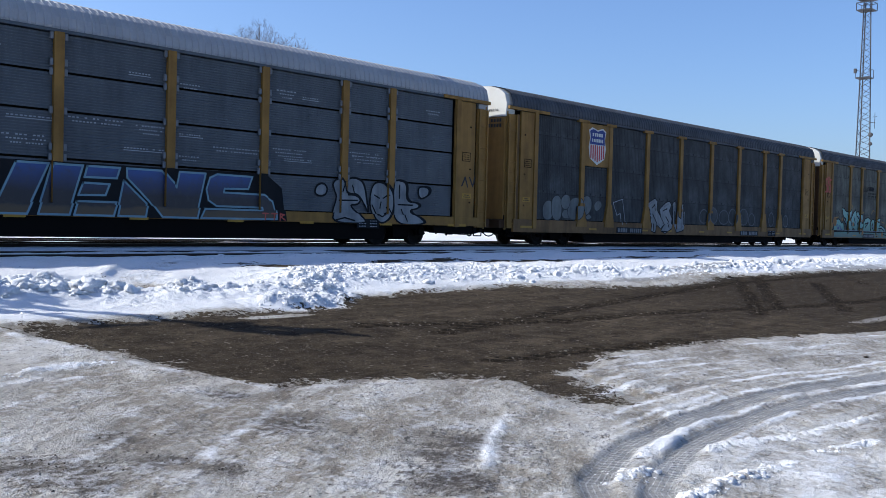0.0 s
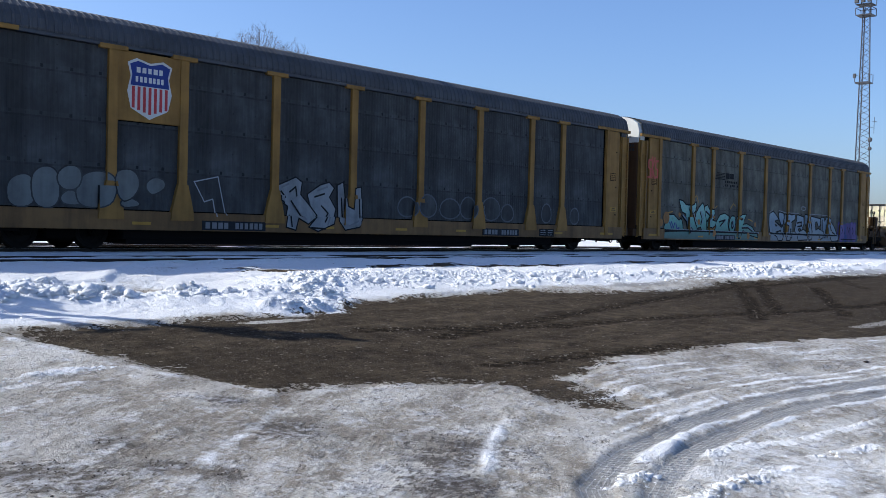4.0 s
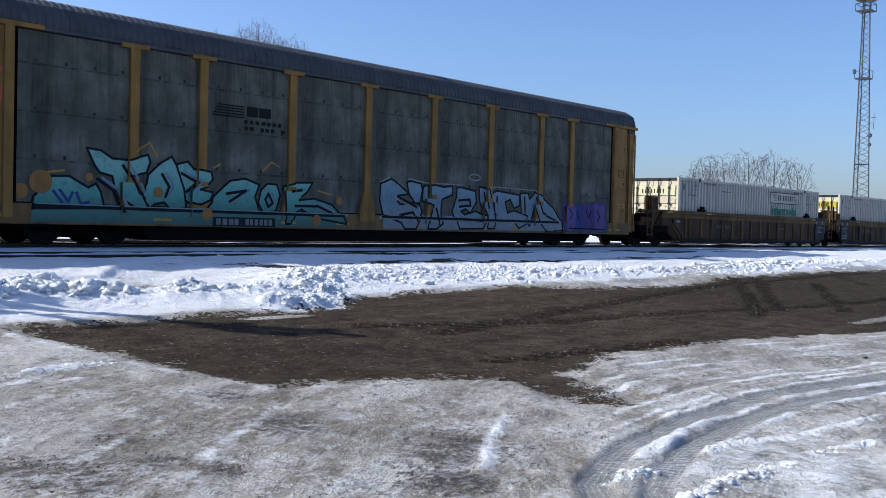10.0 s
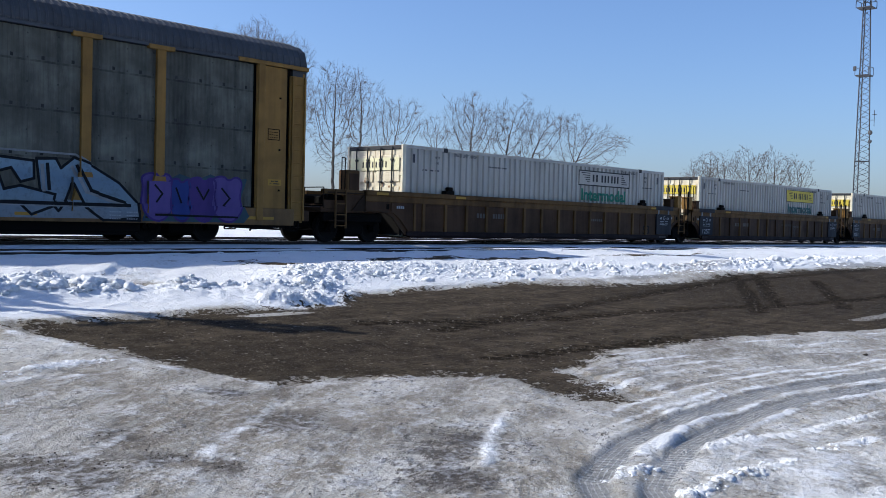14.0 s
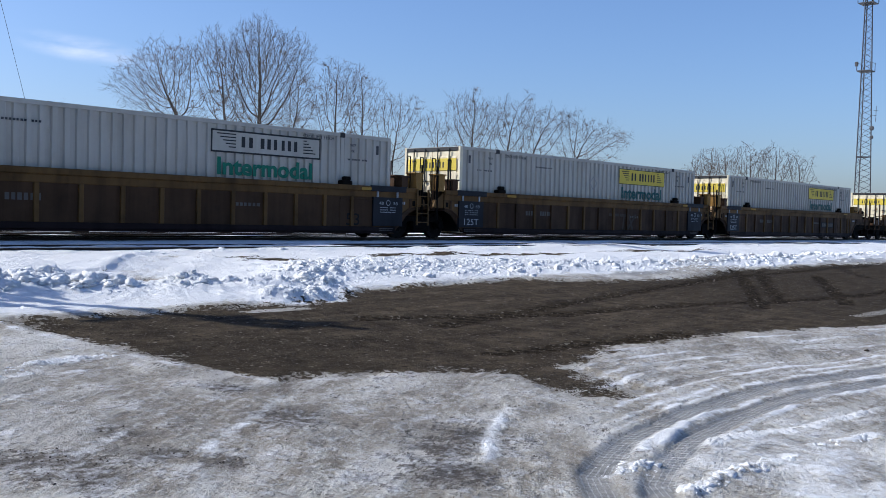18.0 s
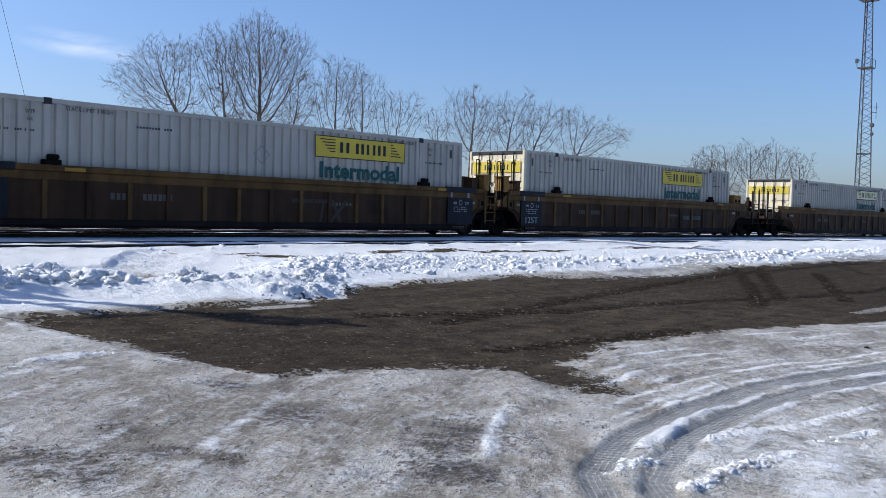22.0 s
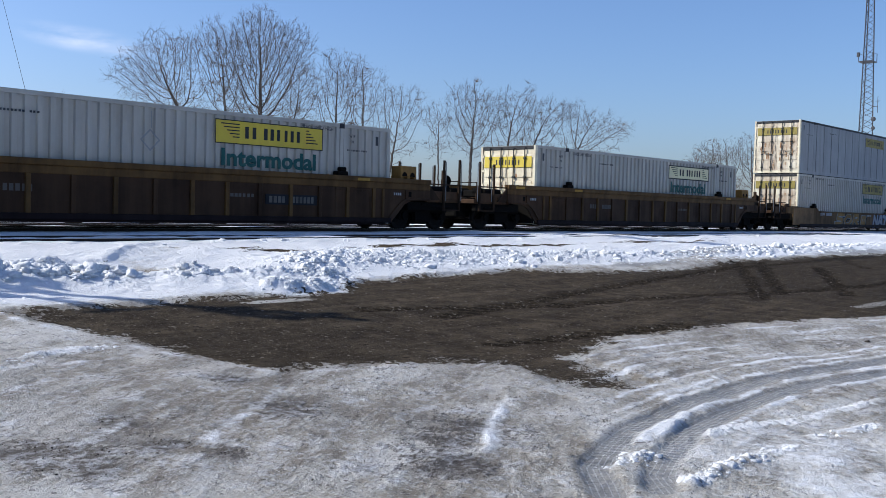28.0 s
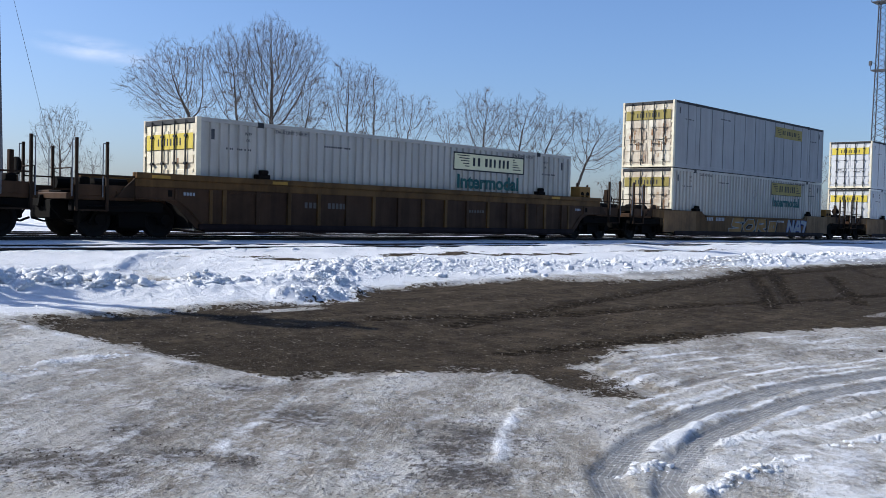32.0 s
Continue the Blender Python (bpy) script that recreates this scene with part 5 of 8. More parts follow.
        line = [(-1.44, rim + 0.004), (1.44, rim + 0.004), (1.48, 4.95), (1.38, 5.30), (1.14, 5.47), (0.75, 5.59), (0, 5.65), (-0.75, 5.59), (-1.14, 5.47), (-1.38, 5.30), (-1.48, 4.95)]
        a = [bm.verts.new((xa, y, z)) for y, z in line]
        b = [bm.verts.new((xb + (0.28 if e > 0 else 0), y, z)) for y, z in line] if e > 0 else [bm.verts.new((xb, y, z)) for y, z in line]
        if e < 0:
            for v in a:
                v.co.x -= 0.28
        for k in range(len(line)):
            j = (k + 1) % len(line)
            bm.faces.new((a[k], a[j], b[j], b[k]))
        bm.faces.new(a)
        bm.faces.new(list(reversed(b)))
        bmesh.ops.recalc_face_normals(bm, faces=bm.faces)
        cap = part("end_cap", bm, WHITE_CAP if (white_left and e < 0) else roof_mat, car, "white painted end cap" if (white_left and e < 0) else "")
        if white:
            words = lettering("EXCESS HEIGHT CAR", 0.12, INK, cap, (0, 0, 0), 0.78, "height_lettering", "dark height warning lettering")
            words.location, words.rotation_euler = (-13.745, -0.34, 4.70), (0, 0, -math.pi / 2)
            part("cap_seam", slab(-13.74, -13.72, 0.10, 0.18, rim + 0.02, 5.5, 0), BLACK, cap, "dark slot in the end cap")
            bm = bmesh.new()
            for k, (z, n) in enumerate(((4.32, 4), (4.14, 6))):
                for q in range(n):
                    y = -1.25 + q * 0.13
                    box(bm, -13.735, -13.722, y, y + 0.08, z, z + 0.12)
            tagged(part("stencil_marking", bm, INK, car), kind="stuff")
        # corner posts and crossover grab irons
        for s in (-1, 1):
            part("corner_post", slab(*sorted((e * 13.6, e * 13.67)), *sorted((s * 1.40, s * 1.47)), 0.55, 4.7, 0.008), TAN, car)
        coupler(car, e * 13.95, e)
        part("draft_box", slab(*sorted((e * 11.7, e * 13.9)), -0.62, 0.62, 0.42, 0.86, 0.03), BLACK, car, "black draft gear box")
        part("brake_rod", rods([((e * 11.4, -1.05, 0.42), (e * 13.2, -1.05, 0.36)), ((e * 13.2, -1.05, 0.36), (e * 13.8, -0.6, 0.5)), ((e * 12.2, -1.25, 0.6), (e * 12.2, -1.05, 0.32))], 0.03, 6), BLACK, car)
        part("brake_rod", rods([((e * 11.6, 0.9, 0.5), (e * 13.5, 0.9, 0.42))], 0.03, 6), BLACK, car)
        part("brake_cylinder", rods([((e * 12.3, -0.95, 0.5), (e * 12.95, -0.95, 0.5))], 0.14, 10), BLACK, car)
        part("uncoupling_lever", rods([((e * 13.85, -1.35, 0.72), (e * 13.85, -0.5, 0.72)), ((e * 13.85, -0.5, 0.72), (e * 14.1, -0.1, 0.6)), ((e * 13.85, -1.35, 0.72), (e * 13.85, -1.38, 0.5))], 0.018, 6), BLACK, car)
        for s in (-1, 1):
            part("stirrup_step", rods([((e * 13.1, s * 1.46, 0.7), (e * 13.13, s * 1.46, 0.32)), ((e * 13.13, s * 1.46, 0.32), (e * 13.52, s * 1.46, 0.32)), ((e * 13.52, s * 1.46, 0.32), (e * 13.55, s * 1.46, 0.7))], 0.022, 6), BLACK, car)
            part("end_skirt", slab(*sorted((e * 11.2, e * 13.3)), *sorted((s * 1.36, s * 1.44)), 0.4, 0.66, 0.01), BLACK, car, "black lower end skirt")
        part("end_sill", slab(*sorted((e * 13.4, e * 13.95)), -1.45, 1.45, 0.6, 0.9, 0.02), TAN_DARK, car)
    for x in (-10.06, 10.06):
        add_truck(car, x)
    # yellow reflector strips and stencil bars on the sill
    for x in (-8.3, -4.4, -2.4, 0.6, 3.4, 5.8, 8.9):
        part("reflector", slab(x - 0.25, x + 0.25, -SIDE - 0.018, -SIDE - 0.012, 0.6, 0.67, 0), DULL_YELLOW, car)
    bm = bmesh.new()
    box(bm, 7.7, 8.6, -SIDE - 0.018, -SIDE - 0.012, 0.5, 0.78)
    plate = part("test_plate", bm, SOOT, car, "black stencil plates")
    bm = bmesh.new()
    for r in range(3):
        bars(bm, 7.78, 8.08, 0.55 + r * 0.08, 0.575 + r * 0.08, -SIDE - 0.02, 5, seed + r)
        bars(bm, 8.22, 8.52, 0.55 + r * 0.08, 0.575 + r * 0.08, -SIDE - 0.02, 5, seed + r + 5)
    tagged(part("stencil_marking", bm, PALE_INK, plate), kind="stuff")
    return car


car_a = autorack("autorack", "grey-panelled auto carrier with a pale ribbed roof and blue graffiti", True, PANEL_A, ROOF_A, "", 3)
coat("spray_ground", patch_bm([(-3.1, 1.86), (4.4, 1.92), (4.95, 1.55), (5.1, 0.65), (-3.3, 0.65)], 0.001), coat_planes("rows"), SOOT, car_a, "black sprayed background")
for letter in ([(-2.36, 1.82), (-1.62, 1.82), (-2.13, 0.68), (-2.87, 0.68)], [(-1.55, 1.82), (-0.81, 1.82), (-1.15, 0.68), (-1.88, 0.68)],
               [(-0.7, 1.82), (0.12, 1.82), (0.04, 1.57), (-0.77, 1.56)], [(-0.8, 1.43), (-0.14, 1.42), (-0.24, 1.16), (-0.91, 1.14)], [(-0.95, 1.0), (0.04, 1.0), (-0.06, 0.68), (-1.04, 0.68)],
               [(0.22, 1.53), (0.84, 1.0), (0.78, 0.68), (0.05, 0.68)], [(0.3, 1.82), (1.23, 1.82), (1.66, 1.43), (1.74, 1.82), (2.5, 1.82), (2.24, 0.68), (1.24, 0.68), (0.9, 1.06), (0.31, 1.6)],
               [(2.85, 1.82), (2.63, 1.72), (2.53, 1.42), (2.6, 1.14), (2.85, 1.0), (4.24, 1.0), (4.26, 0.93), (2.46, 0.92), (2.34, 0.68), (4.75, 0.7), (4.75, 0.86), (4.64, 1.18), (4.29, 1.35), (3.06, 1.36), (3.08, 1.46), (3.83, 1.48), (3.96, 1.81)]):
    outlined(car_a, letter, "rows", CHROME_SKY, RIM_SPRAY, 0.05, "large blue sprayed letter with a thin pale rim")
curl, tall, bent = [(6.11, 1.49), (6.19, 1.71), (6.44, 1.78), (6.61, 1.62), (6.5, 1.41), (6.23, 1.4)], [(6.78, 1.81), (7.04, 1.96), (7.18, 1.84), (7.26, 1.47), (7.67, 1.49), (7.91, 1.35), (7.77, 1.19), (7.41, 1.18), (7.96, 0.82), (8.11, 0.63), (6.72, 0.65), (6.8, 1.01), (6.96, 1.39), (6.84, 1.6)], [(7.29, 1.84), (7.48, 1.99), (7.84, 1.95), (8.03, 1.78), (8.14, 1.28), (8.24, 0.91), (7.99, 1.28), (7.76, 1.52), (7.33, 1.5)]
round_, square, tail = [(8.31, 1.7), (8.5, 1.91), (8.88, 1.88), (9.14, 1.63), (9.21, 1.25), (9.07, 0.81), (8.72, 0.64), (8.43, 0.79), (8.25, 1.21)], [(9.17, 1.95), (9.47, 2.01), (9.84, 1.93), (9.79, 1.35), (10.35, 1.34), (10.42, 1.16), (9.86, 1.08), (10.54, 0.81), (10.58, 0.65), (9.31, 0.62), (9.17, 1.24)], [(10.34, 1.77), (10.46, 1.86), (10.83, 1.83), (10.84, 1.6), (10.52, 1.45), (10.37, 1.53)]
for k, letter in enumerate((curl, tall, bent, round_, square, tail)):
    planes = coat_planes("rows")
    coat("spray_shadow", patch_bm(rounded([(8.4 + (x - 8.4) * 1.03 + 0.06, z * 1.03 - 0.02) for x, z in letter], 2), 0.0015 + 0.0003 * k), planes, SOOT, car_a, "black sprayed shadow")
    outlined(car_a, rounded(letter, 2), "rows", PALE_SPRAY, SOOT, 0.055, "pale grey sprayed letter with black outlines", 0.002 + 0.0022 * (k % 3))
bm = bmesh.new()
for k, s in enumerate(([(7.05, 1.3), (7.75, 1.32)], [(7.2, 1.85), (7.1, 1.55)], [(7.55, 1.75), (7.62, 1.55)], [(8.45, 1.5), (8.65, 1.42)], [(8.8, 1.42), (9.0, 1.52)], [(8.5, 0.95), (8.72, 0.86), (8.95, 0.98)], [(8.72, 1.3), (8.68, 1.12)], [(8.35, 1.2), (8.55, 0.9)], [(9.5, 1.85), (9.5, 1.45)], [(9.45, 1.25), (10.1, 1.25)], [(9.6, 1.1), (9.8, 0.75)], [(6.85, 0.72), (7.2, 0.8), (7.6, 0.72)], [(8.95, 1.15), (9.1, 0.95)])):
    stroke(bm, s, 0.045, 0.0, 0.013 + 0.0005 * k)
coat("spray_line", bm, coat_planes("rows"), SOOT, car_a, "black sprayed lines")
bm = bmesh.new()
for k, s in enumerate(([(4.25, 0.85), (4.45, 0.85)], [(4.35, 0.85), (4.35, 0.68)], [(4.55, 0.85), (4.75, 0.85)], [(4.65, 0.85), (4.65, 0.68)], [(4.85, 0.68), (4.85, 0.85), (5.0, 0.83), (4.87, 0.77), (5.03, 0.68)])):
    stroke(bm, s, 0.035, 0.0, 0.013 + 0.0006 * k)
coat("red_scrawl", bm, coat_planes("rows"), RED_SPRAY, car_a, "small red sprayed letters")
bm = bmesh.new()
for k, (x0, x1, z, n) in enumerate(((-2.6, -1.5, 2.82, 6), (-1.2, 0.2, 2.9, 8), (0.5, 1.3, 2.85, 5), (1.7, 2.4, 2.75, 5), (2.7, 4.2, 2.5, 9), (-2.7, -1.6, 2.4, 6), (0.2, 1.3, 2.3, 7), (1.7, 2.3, 2.2, 3),
                                    (4.6, 5.8, 2.6, 7), (5.0, 6.0, 2.35, 6), (7.4, 8.6, 2.7, 7), (7.5, 8.8, 2.6, 6), (0.3, 0.9, 4.1, 3), (1.7, 2.3, 4.0, 3), (4.7, 5.4, 4.2, 2), (5.6, 6.2, 4.1, 3), (10.6, 11.3, 4.25, 2), (-3.1, -2.7, 4.3, 2))):
    for row in range(1 + k % 3):
        bars(bm, x0 + 0.1 * row, x1 - 0.07 * row, z - 0.09 * row, z - 0.09 * row + 0.03, -SIDE + 0.055, int((n + 3) * 1.3), k + 7 * row, 0.3)
    if k % 3 == 0:
        box(bm, x0, x1, -SIDE + 0.052, -SIDE + 0.055, z - 0.05, z - 0.03)
tagged(part("worn_marking", bm, PALE_INK, car_a, "worn pale stencil marks"), kind="stuff")
bm = bmesh.new()
for s in ([(-0.15, 0), (-0.1, 0.3)], [(0, 0.02), (0.12, 0.3), (0.22, 0.0)], [(0.3, 0.3), (0.42, 0.02), (0.5, 0.32)]):
    stroke(bm, [(12.35 + 1.3 * x, 1.95 + z) for x, z in s], 0.06, -SIDE - 0.012)
part("scrawl", bm, INK, car_a)

car_b = autorack("autorack", "weathered grey and tan auto carrier with a shield emblem", False, PANEL_B, ROOF_B, "shield", 5)
emblem = part("emblem_board", slab(-9.0, -7.28, -SIDE - 0.005, -SIDE + 0.05, 3.07, 4.72, 0.01), TAN, car_b, "tan board with a red, white and blue shield")


def shield_outline(cx, cz, w, h):
    return [(cx - w / 2, cz + h * 0.42), (cx - w * 0.3, cz + h * 0.5), (cx, cz + h * 0.44), (cx + w * 0.3, cz + h * 0.5), (cx + w / 2, cz + h * 0.42), (cx + w * 0.43, cz + h * 0.2), (cx + w / 2, cz - h * 0.05),
            (cx + w * 0.42, cz - h * 0.33), (cx, cz - h * 0.5), (cx - w * 0.42, cz - h * 0.33), (cx - w / 2, cz - h * 0.05), (cx - w * 0.43, cz + h * 0.2)]


part("shield", prism(bmesh.new(), shield_outline(-8.14, 3.86, 1.2, 1.44), -SIDE - 0.012, -SIDE - 0.004), WHITE_CAP, emblem)
part("shield_field", prism(bmesh.new(), [(-8.66, 3.93), (-7.62, 3.93), (-7.66, 4.2), (-7.60, 4.43), (-7.82, 4.52), (-8.14, 4.44), (-8.46, 4.52), (-8.68, 4.43), (-8.62, 4.2)], -SIDE - 0.017, -SIDE - 0.011), BLUE, emblem)
for k in range(7):
    x = -8.62 + k * 0.148
    part("shield_stripe", slab(x, x + 0.075, -SIDE - 0.017, -SIDE - 0.011, 3.26 + abs(x + 0.04 + 8.14) * 0.3, 3.91, 0), RED, emblem)
bm = bmesh.new()
bars(bm, -8.52, -7.76, 4.24, 4.37, -SIDE - 0.019, 5, 3)
bars(bm, -8.54, -7.74, 4.02, 4.15, -SIDE - 0.019, 7, 4)
tagged(part("shield_marking", bm, WHITE_CAP, emblem), kind="stuff")
bubbles = [[(-11.49, 1.42), (-11.3, 1.6), (-11.04, 1.62), (-10.92, 1.38), (-10.97, 1.01), (-11.44, 1)], [(-10.96, 1.58), (-10.79, 1.79), (-10.53, 1.81), (-10.38, 1.61), (-10.39, 1.03), (-10.88, 1.02)], [(-10.38, 1.68), (-10.18, 1.88), (-9.91, 1.87), (-9.83, 1.64), (-9.96, 1.4), (-10.28, 1.41)], [(-10.3, 1.2), (-10.09, 1.36), (-9.9, 1.26), (-9.83, 1.04), (-10.21, 1.04)]]
bubbles_more = [[(-9.9, 1.36), (-9.75, 1.69), (-9.38, 1.79), (-9.09, 1.68), (-9.04, 1.39), (-9.2, 1.06), (-9.77, 1.04)], [(-9.01, 1.68), (-8.8, 1.87), (-8.49, 1.85), (-8.36, 1.57), (-8.53, 1.27), (-8.86, 1.18)], [(-8.86, 1.16), (-8.52, 1.23), (-8.29, 1.06), (-8.81, 1)], [(-8.15, 1.58), (-7.96, 1.74), (-7.71, 1.7), (-7.65, 1.53), (-7.91, 1.37), (-8.06, 1.39)]]
for k, pts in enumerate(bubbles + bubbles_more):
    mx, mz = sum(q[0] for q in pts) / len(pts), sum(q[1] for q in pts) / len(pts)
    wide = [(mx + (x - mx) * 1.2, mz + (z - mz) * 1.2) for x, z in pts]
    outlined(car_b, rounded(wide, 2), "posts", DIM_SPRAY, PANEL_B, 0.035, "faded pale sprayed bubble letter", 0.0025 * (k % 3))
for k, (cx, cz, rx, rz) in enumerate(((0.9, 1.3, 0.42, 0.36), (1.8, 1.35, 0.45, 0.42), (2.9, 1.3, 0.5, 0.38), (3.8, 1.35, 0.4, 0.42), (5.0, 1.35, 0.5, 0.45), (5.9, 1.25, 0.35, 0.35), (8.2, 1.3, 0.3, 0.4), (10.0, 1.25, 0.3, 0.35))):
    outlined(car_b, [(cx + rx * math.cos(-w * math.tau / 16), cz + rz * math.sin(-w * math.tau / 16) * (0.75 if w < 9 else 1.0)) for w in range(16)], "posts", PANEL_B, PANEL_A, 0.045, "almost faded sprayed bubble letter", 0.0015 * (k % 2))
pale_letter = outlined(car_b, [(-4.16, 1.77), (-3.83, 1.9), (-3.54, 2.02), (-3.31, 1.89), (-3.36, 1.55), (-3.01, 1.23), (-2.72, 0.98), (-3.11, 0.72), (-3.46, 0.88), (-3.56, 0.54), (-3.9, 0.62), (-3.81, 1.2), (-4.1, 1.36)], "posts", PALE_SPRAY, SOOT, 0.04, "pale sprayed letter with black edges", 0)
pale_letter = outlined(car_b, [(-3.13, 1.56), (-2.67, 1.84), (-2.32, 1.94), (-2.12, 1.78), (-2.3, 1.51), (-2.05, 1.18), (-2.16, 0.74), (-2.75, 0.52), (-3.1, 0.64), (-2.76, 0.98), (-3.01, 1.23)], "posts", PALE_SPRAY, SOOT, 0.04, "pale sprayed letter with black edges", 0.0025)
pale_letter = outlined(car_b, [(-2.02, 1.87), (-1.78, 1.97), (-1.66, 1.27), (-1.43, 1.19), (-1.37, 1.81), (-1.07, 1.86), (-0.99, 1.03), (-1.16, 0.67), (-1.73, 0.57), (-1.96, 0.83)], "posts", PALE_SPRAY, SOOT, 0.04, "pale sprayed letter with black edges", 0.005)
bm = bmesh.new()
for k, s in enumerate(([(-3.75, 1.6), (-3.55, 1.75), (-3.5, 1.5)], [(-3.7, 1.35), (-3.35, 0.95)], [(-3.75, 0.95), (-3.7, 0.65)], [(-2.85, 1.5), (-2.5, 1.6)], [(-2.6, 1.25), (-2.35, 1.05), (-2.5, 0.8)], [(-1.85, 1.5), (-1.8, 0.95)], [(-1.25, 1.55), (-1.2, 0.95)], [(-4.05, 1.6), (-3.9, 1.45)], [(-3.0, 0.62), (-2.5, 0.6)])):
    stroke(bm, s, 0.05, 0.0, 0.014 + 0.0004 * k)
coat("spray_line", bm, coat_planes("posts"), SOOT, car_b, "black sprayed lines")
bm = bmesh.new()
for k, s in enumerate(([(-4.02, 1.72), (-3.8, 1.82)], [(-3.65, 1.25), (-3.2, 0.85)], [(-2.75, 1.68), (-2.4, 1.8)], [(-2.3, 1.0), (-2.4, 0.72)], [(-1.6, 0.7), (-1.25, 0.85)])):
    stroke(bm, s, 0.05, 0.0, 0.014 + 0.0004 * k)
coat("spray_highlight", bm, coat_planes("posts"), CLIP, car_b, "light sprayed streaks")
bm = bmesh.new()
for k, (ax, az, bx, bz) in enumerate(((-6.81, 1.72, -6.1, 1.88), (-6.1, 1.88, -6.03, 1.6), (-6.03, 1.6, -5.85, 0.9), (-6.81, 1.72, -6.5, 1.22), (-6.5, 1.22, -6.25, 1.3), (-6.25, 1.3, -6.15, 0.85))):
    stroke(bm, [(ax, az), (bx, bz)], 0.03, 0.0, 0.002 + 0.001 * k)
coat("scrawl", bm, coat_planes("posts"), PALE_INK, car_b)

car_c = autorack("autorack", "weathered grey and tan auto carrier with teal and blue graffiti", False, PANEL_C, ROOF_B, "white", 7)
teal_piece = coat("spray_ground", patch_bm([(-11.6, 0.52), (-11.55, 0.86), (-9.8, 0.92), (-6.9, 0.95), (-4.5, 0.92), (-2.5, 0.85), (-2.25, 0.52)], 0.001), coat_planes("posts"), TEAL_SPRAY, car_c, "teal sprayed lower band")
blue_piece = coat("spray_ground", patch_bm([(-0.75, 0.52), (-0.75, 0.95), (4.5, 1.0), (8.4, 0.95), (8.5, 0.56)], 0.001), coat_planes("posts"), SKY_SPRAY, car_c, "light blue sprayed lower band")
outlined(car_c, [(-11.55, 0.82), (-11.51, 1.08), (-11.2, 1.39), (-11.1, 1.56), (-10.68, 1.58), (-10.4, 1.43), (-10.22, 1.34), (-10.03, 1.44), (-9.9, 1.24), (-9.81, 0.87)], "posts", TEAL_SPRAY, SOOT, 0.058, "teal sprayed letter with black edges", 0.002)
outlined(car_c, [(-10.27, 2.25), (-9.92, 2.22), (-9.63, 2.05), (-9.19, 2.04), (-8.86, 2.15), (-8.69, 2.2), (-8.63, 2.02), (-8.73, 1.76), (-9.18, 1.65), (-8.89, 1.21), (-8.71, 0.9), (-9.05, 0.89), (-9.33, 1.05), (-9.55, 1.33), (-9.62, 1.63), (-9.94, 1.7), (-10.07, 1.86)], "posts", TEAL_SPRAY, SOOT, 0.058, "teal sprayed letter with black edges", 0.0042)
outlined(car_c, [(-8.68, 1.72), (-8.34, 2.03), (-8.04, 2.2), (-7.9, 1.99), (-7.67, 1.4), (-7.6, 0.93), (-8.05, 0.89), (-8.23, 1.06), (-8.49, 1.01), (-8.61, 0.9), (-8.89, 1.21), (-8.72, 1.5)], "posts", TEAL_SPRAY, SOOT, 0.058, "teal sprayed letter with black edges", 0.0064)
outlined(car_c, [(-8.04, 1.98), (-7.57, 2.11), (-7.39, 1.93), (-6.88, 1.89), (-6.82, 1.71), (-7, 1.51), (-7.25, 1.42), (-6.87, 1.36), (-6.96, 1.16), (-7.24, 1.04), (-7.55, 1.08), (-7.88, 1.32), (-8.07, 1.61)], "posts", TEAL_SPRAY, SOOT, 0.058, "teal sprayed letter with black edges", 0.002)
outlined(car_c, [(-7.1, 0.88), (-6.77, 1.29), (-6.3, 1.69), (-5.81, 1.77), (-5.35, 1.63), (-5.49, 1.31), (-5.33, 0.9)], "posts", TEAL_SPRAY, SOOT, 0.058, "teal sprayed letter with black edges", 0.0042)
outlined(car_c, [(-5.29, 1.5), (-5.09, 1.67), (-4.77, 1.66), (-4.65, 1.37), (-4.79, 0.94), (-5.21, 0.87), (-5.38, 1.15)], "posts", TEAL_SPRAY, SOOT, 0.058, "teal sprayed letter with black edges", 0.0064)
outlined(car_c, [(-4.55, 1.62), (-4.08, 1.75), (-3.5, 1.78), (-3.71, 1.49), (-4.06, 1.26), (-3.44, 1.33), (-2.78, 1.18), (-2.37, 0.85), (-2.24, 0.63), (-3.42, 0.78), (-3.92, 1.03), (-4.14, 0.93), (-4.31, 0.6), (-4.48, 0.59)], "posts", TEAL_SPRAY, SOOT, 0.058, "teal sprayed letter with black edges", 0.002)
outlined(car_c, [(-0.83, 1.89), (-0.38, 2.05), (0, 1.87), (0.4, 1.62), (-0.06, 1.55), (-0.1, 1.37), (0.01, 1.28), (0.6, 1.36), (0.9, 1.28), (1.01, 1.08), (0.83, 0.77), (0.68, 0.53), (0.17, 0.52), (0.02, 0.71), (-0.72, 0.95), (-0.87, 1.4)], "posts", SKY_SPRAY, SOOT, 0.062, "light blue sprayed letter with black edges", 0.002)
outlined(car_c, [(0.29, 1.97), (0.44, 2.03), (0.93, 1.97), (1, 1.76), (0.9, 1.35), (0.67, 1.34), (0.4, 1.62)], "posts", SKY_SPRAY, SOOT, 0.062, "light blue sprayed letter with black edges", 0.0042)
outlined(car_c, [(1.04, 1.88), (1.55, 1.96), (1.98, 1.91), (2.43, 1.96), (2.43, 1.67), (1.94, 1.51), (1.88, 1.18), (1.93, 0.72), (1.61, 0.54), (1.22, 0.54), (1.32, 0.95), (1.44, 1.3), (1, 1.42)], "posts", SKY_SPRAY, SOOT, 0.062, "light blue sprayed letter with black edges", 0.0064)
